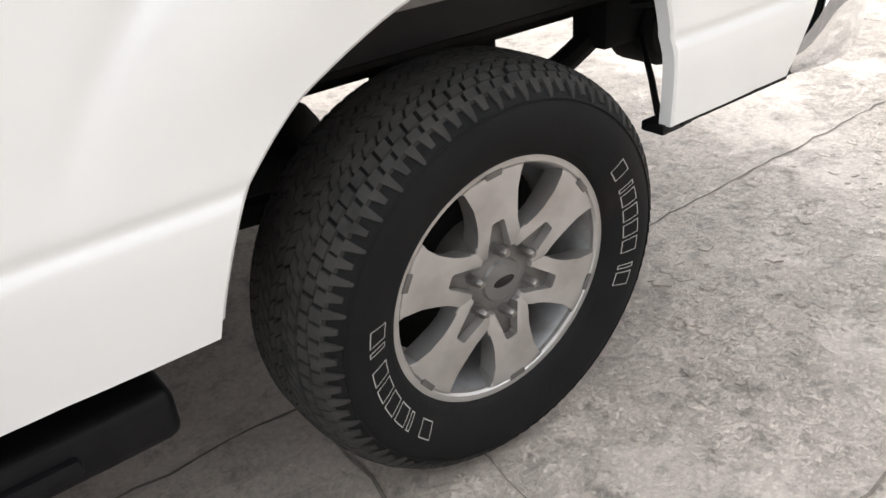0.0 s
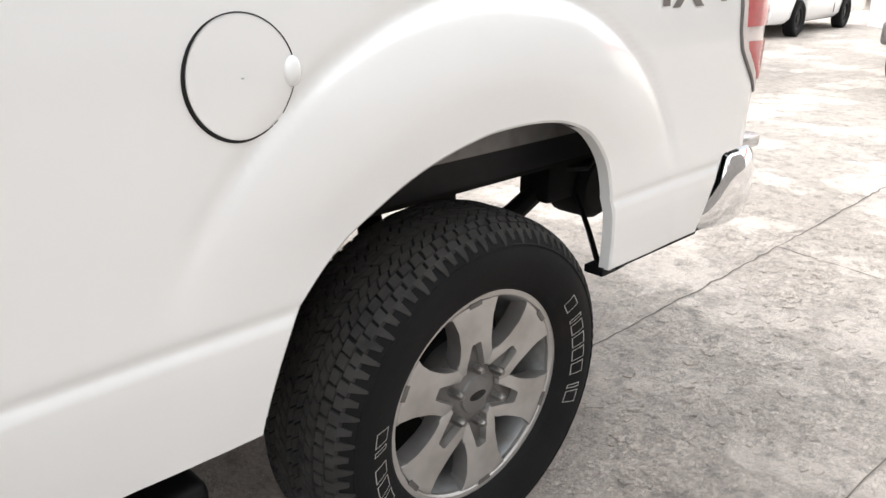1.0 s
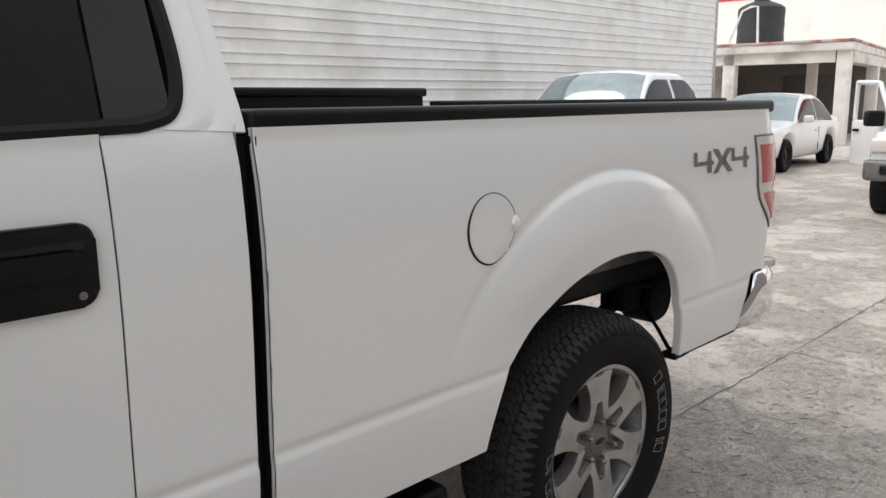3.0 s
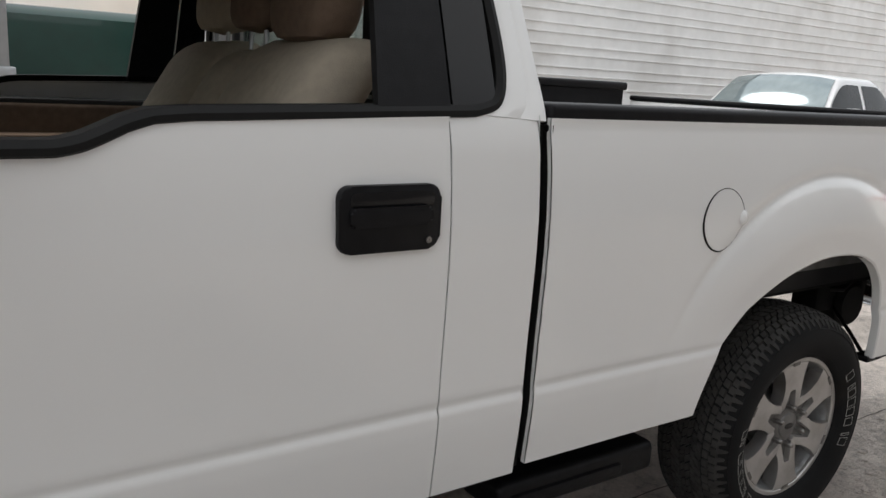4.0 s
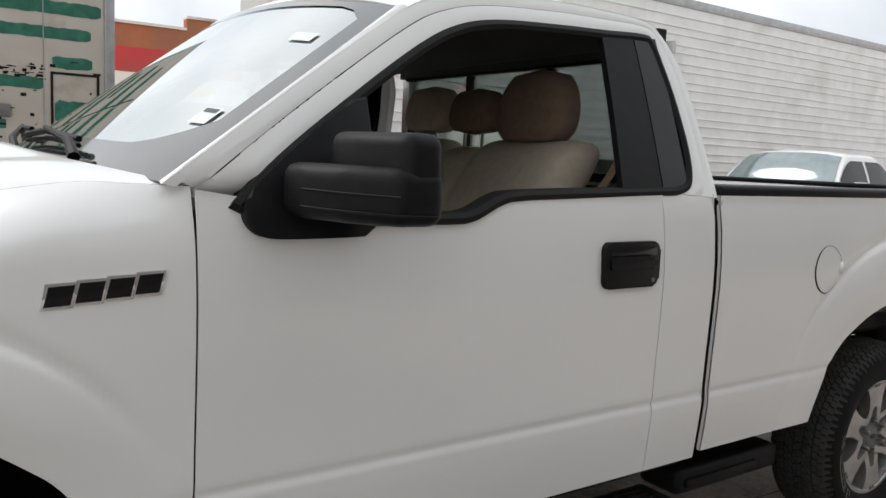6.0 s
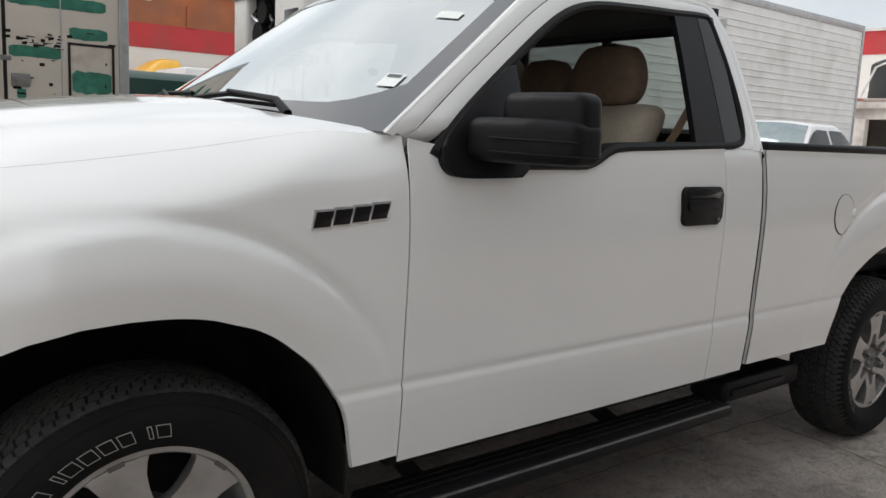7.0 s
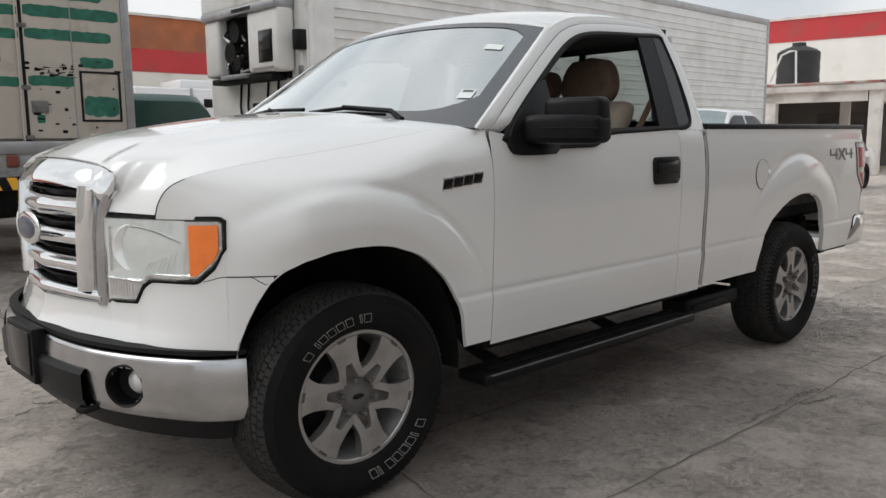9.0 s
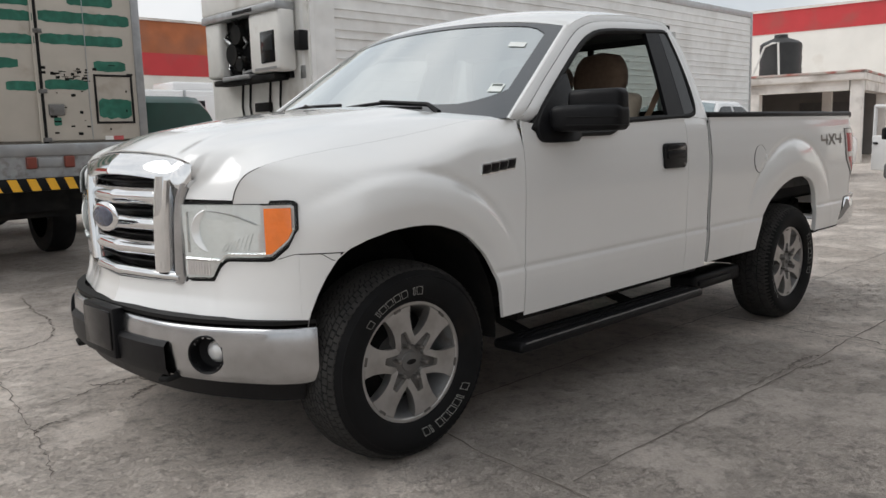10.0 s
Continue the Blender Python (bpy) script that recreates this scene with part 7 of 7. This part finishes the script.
    # dark upright sheet standing in for the shade under the cargo box
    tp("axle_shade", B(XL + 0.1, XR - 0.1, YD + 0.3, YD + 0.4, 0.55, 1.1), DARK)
    for x, s in ((-3.55, -1), (-1.80, 1)):
        for yy in (7.0, 11.5):
            g = group_at("wheel")
            g.parent = t
            g.matrix_basis = M @ pose(x, yy, 0.48, 0, 0, 90 if s > 0 else -90)
            part("tyre", lathe(bmesh.new(), [(0.28, 0.12), (0.36, 0.14), (0.46, 0.13), (0.48, 0.09), (0.48, -0.09), (0.46, -0.13), (0.3, -0.14)], 28), RUBBER, g)
            part("rim", lathe(bmesh.new(), [(0.001, 0.08), (0.1, 0.08), (0.24, 0.02), (0.30, 0.12)], 24), STEEL, g)
    tp("cab", box(bmesh.new(), XL + 0.1, XR - 0.1, 10.9, 12.6, 0.7, 2.7, 0.12, 3), TRWHITE)


box_truck()


# ---- vehicles between the box truck and the trailer ----
def green_van():
    c = group_at("van", -0.60, 9.6, 0.19)
    tagged(c, "dark green van behind the box truck", "van")
    st = []
    for x in np.linspace(-2.2, 2.2, 30):
        zt = interp(x, [-2.2, -2.1, 1.70, 1.84, 2.12, 2.2], [1.70, 1.78, 1.78, 1.72, 1.2, 0.9])
        h = 0.9 * (1 - 0.05 * max(0, (x - 1.6) / 0.6))
        st.append((x, [(0, 0.35), (h * 0.95, 0.35), (h, 0.6), (h * 0.99, 1.05), (h * 0.93, zt - 0.12 if zt > 1.2 else zt - 0.06), (h * 0.8, zt - 0.02), (0, zt + 0.03)]))
    part("body", loft(st), GREENV, c)
    for ax in (-1.4, 1.4):
        for s in (-1, 1):
            wheel_simple("wheel", 0.33, 0.2, STEEL, c, ax, s * 0.80, 0.33, s)
    return c


green_van()


def service_truck(x, y, rz, label, L=4.6):
    c = group_at("service_truck", x, y, 0, rz)
    c.scale = (1, 1, 1.22)
    tagged(c, label, "truck")
    part("body_box", box(bmesh.new(), -L / 2, L / 2, -1.0, 1.0, 0.75, 2.12, 0.05, 3), WHITE2, c, "white utility box")
    part("roof_hatch", box(bmesh.new(), -0.9, 0.5, -0.6, 0.6, 2.12, 2.32, 0.05, 3), WHITE2, c)
    for k in range(4):
        xx = -L / 2 + 0.85 + k * 1.05
        part("body_locker", box(bmesh.new(), xx - 0.40, xx + 0.55, -1.03, -0.99, 1.25, 2.02, 0.02, 2), WHITE2, c)
        part("latch", box(bmesh.new(), xx - 0.10, xx + 0.14, -1.05, -1.02, 1.72, 1.90, 0.03, 2), BLACKP, c)
        part("hinge_bracket", B(xx + 0.60, xx + 0.66, -1.05, -1.0, 1.85, 2.12, 0.01), STEEL, c)
    part("chassis", B(-L / 2 + 0.2, L / 2 - 0.2, -0.5, 0.5, 0.45, 0.75), DARK, c)
    for ax in (-1.4, 1.4):
        for s in (-1, 1):
            wheel_simple("wheel", 0.42, 0.25, STEEL, c, ax, s * 0.85, 0.42, s)
    return c


service_truck(5.62, 17.6, 1, "white service truck body with black latches")
car("sedan", "white car between green van and trailer", 3.0, 11.6, 0, 4.2, 1.7, 1.5, WHITE2, -1.25, 1.2, 0.30, -1.2, -0.8, -0.2, 0.95, 1.5, 0.95, 0.9, 0.95, ALLOYL, SKYGLASS)


def yellow_truck():
    c = group_at("semi_truck", 3.5, 19.8, 0)
    tagged(c, "yellow semi truck cab with roof fairing", "truck")
    part("cab", box(bmesh.new(), -0.75, 0.65, -1.15, 1.15, 0.8, 2.42, 0.1, 3), YELLOW, c, "yellow cab")
    P = []
    for x in np.linspace(-0.68, 0.64, 16):
        k = (x + 0.68) / 1.32
        z = 2.42 + 0.52 * smooth01(k * 1.3)
        P.append([(x, t * 1.08 * (1 - 0.12 * k), 2.36 + (z - 2.36) * (1 - abs(t) ** 5)) for t in np.linspace(-1, 1, 17)])
    part("roof_fairing", solid(grid(P), 0.03), YELLOW, c, "rounded yellow roof fairing")
    part("windscreen", B(-0.80, -0.74, -1.0, 1.0, 1.6, 2.25, 0.02), DGLASS, c)
    for y in (-0.8, -0.4, 0.0, 0.4, 0.8):
        part("marker_lamp", box(bmesh.new(), -0.74, -0.58, y - 0.06, y + 0.06, 2.41, 2.50, 0.02, 2), PALELENS, c)
    part("chassis", B(-0.7, 4.2, -0.5, 0.5, 0.6, 0.9), DARK, c)
    for ax in (-0.15, 2.6, 3.7):
        for s in (-1, 1):
            wheel_simple("wheel", 0.5, 0.3, STEEL, c, ax, s * 1.0, 0.5, s)


yellow_truck()

# ---- yard wall behind the trucks: white, red band, orange brick above ----
def yard_wall():
    W = group_at("wall_north", 0, 22, 0)
    tagged(W, "yard wall painted white and red under orange brick", "wall", kind="structure")
    part("white_wall", B(-30, 40, -0.1, 0.2, 0, 3.40), WHITEWALL, W, "white painted lower wall")
    part("red_band", B(-30, 40, -0.12, 0.2, 3.40, 4.10), REDWALL, W, "red painted band")
    part("brick_wall", B(-30, 4.3, -0.1, 0.2, 4.10, 4.75), BRICK, W, "orange brick upper wall")
    part("brick_wall", B(4.3, 40, -0.1, 0.2, 4.10, 5.10), BRICK, W, "orange brick upper wall")
    part("wall_coping", B(-30, 4.3, -0.15, 0.25, 4.75, 4.83), CONCW, W)
    part("wall_coping", B(4.3, 40, -0.15, 0.25, 5.10, 5.18), CONCW, W)
    for x in (-8, -3.5, 1.0, 5.5, 10, 14.5):
        part("pier", B(x - 0.15, x + 0.15, -0.16, 0.2, 4.10, 4.74), BRICK, W)


yard_wall()


# ---- carport building with water tank ----
def carport():
    ang = math.degrees(math.atan2(0.16, 0.987))
    c = group_at("carport_building", 21.3, 5.75, 0, ang)
    tagged(c, "weathered white concrete carport with flat roof", "building")
    c.scale = (1.0, 1.0, 0.91)
    D, Wd = 16.0, 13.0
    part("roof_slab", B(-0.35, D, -0.25, Wd, 2.78, 3.02, 0.02), CONCW, c, "stained concrete roof slab")
    part("roof_kerb", B(-0.38, -0.2, -0.28, Wd, 3.02, 3.10, 0.01), FADEDRED, c, "faded red roof edge")
    part("roof_kerb", B(-0.38, D, -0.28, -0.1, 3.02, 3.10, 0.01), FADEDRED, c)
    for x, y in ((0.0, 0.0), (0.0, 3.0), (0.0, 6.2), (0.0, 9.4), (5.0, 0.0), (10.0, 0.0)):
        part("column", B(x - 0.20, x + 0.20, y - 0.17, y + 0.17, 0, 2.78, 0.02), CONCW, c, "white concrete column")
    part("beam", B(-0.2, 0.2, 0.2, Wd, 2.45, 2.78), CONCW, c)
    part("beam", B(0.2, D, -0.2, 0.2, 2.45, 2.78), CONCW, c)
    part("rear_wall", B(8.0, 8.2, 0.2, Wd, 0, 2.78), SHADEW, c, "rear wall, carport shade in its colour")
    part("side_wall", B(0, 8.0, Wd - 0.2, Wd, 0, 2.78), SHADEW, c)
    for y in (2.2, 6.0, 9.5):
        part("rear_door", B(7.95, 8.0, y - 1.2, y + 1.2, 0, 2.3, 0.01), DIMDOOR, c, "dull roller door, carport shade in its grey")
    for x, y in ((4.0, 1.6), (4.0, 4.6), (4.0, 7.8)):
        part("inner_pier", B(x - 0.15, x + 0.15, y - 0.15, y + 0.15, 0, 2.78, 0.01), CONCW, c, "pale inner pier")
    tk = group_at("water_tank", *[v for v in (c.matrix_basis @ Vector((1.4, 2.6, 3.02)))])
    tagged(tk, "black plastic water tank on the carport roof", "water tank")
    part("tank_body", add(bmesh.new(), lathe(bmesh.new(), [(0.001, -1.72), (0.28, -1.72), (0.30, -1.6), (0.75, -1.45), (0.88, -1.36), (0.9, -1.25), (0.88, -0.9), (0.9, -0.85), (0.88, -0.45), (0.9, -0.4), (0.9, 0.0)], 36), pose(0, 0, 0, -90) @ Matrix.Diagonal((0.74, -0.86, 0.74, 1))), TANK, tk)
    ld = group_at("ladder", *[v for v in (c.matrix_basis @ Vector((0.3, 2.7, 3.10)))])
    tagged(ld, "rusty white steel ladder leaning by the tank", "ladder")
    part("ladder_rail", T([(0, 0.55, 0), (0.0, 0.15, 0.95), (0, -0.1, 1.05)], 0.035, 8), TRWHITE, ld)
    part("ladder_rail", T([(0, -0.35, 0), (0.0, -0.30, 1.05), (0, -0.1, 1.05)], 0.035, 8), TRWHITE, ld)


carport()


def far_wall():
    W = group_at("wall_east", 33.0, 14.0, 0, 9.2)
    tagged(W, "tall white wall with a red band on top", "wall", kind="structure")
    part("white_wall", B(0, 0.3, -40, 30, 0, 5.5), WHITEWALL, W, "white painted wall")
    part("red_band", B(-0.03, 0.3, -40, 30, 5.5, 6.5), REDWALL, W, "red painted band")
    part("wall_coping", B(-0.08, 0.35, -40, 30, 6.5, 6.62), CONCW, W)


far_wall()


def near_wall():
    # unseen wall, added to keep sky light off the truck's near side
    W = group_at("wall_south", 0, -6.6, 0)
    tagged(W, "unseen grey wall added to hold off sky light", "wall", kind="structure")
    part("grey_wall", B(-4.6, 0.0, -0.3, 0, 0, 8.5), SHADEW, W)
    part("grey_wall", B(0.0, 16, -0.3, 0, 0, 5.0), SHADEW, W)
    V = group_at("wall_west", -24.0, 5.0, 0)
    tagged(V, "plain grey yard wall closing the yard", "wall", kind="structure")
    part("grey_wall", B(-0.3, 0, -11.6, 17.0, 0, 4.5), CONCW, V)


near_wall()

# folded frame standing behind the sedan
fr = group_at("metal_hoop", 14.6, 6.6, 0)
tagged(fr, "grey bent metal hoop standing behind the sedan", "metal frame")
part("hoop", T([(-0.75, 0, 0), (-0.78, 0, 1.2), (-0.45, 0, 1.62), (0.0, 0, 1.72), (0.5, 0, 1.62), (0.95, 0, 1.35), (1.1, 0, 0)], 0.045, 8), STEEL, fr)
part("hoop", T([(-0.6, 0.15, 0), (-0.62, 0.15, 1.2), (-0.35, 0.15, 1.52), (0.0, 0.15, 1.60), (0.4, 0.15, 1.52), (0.8, 0.15, 1.3), (0.95, 0.15, 0)], 0.04, 8), STEEL, fr)
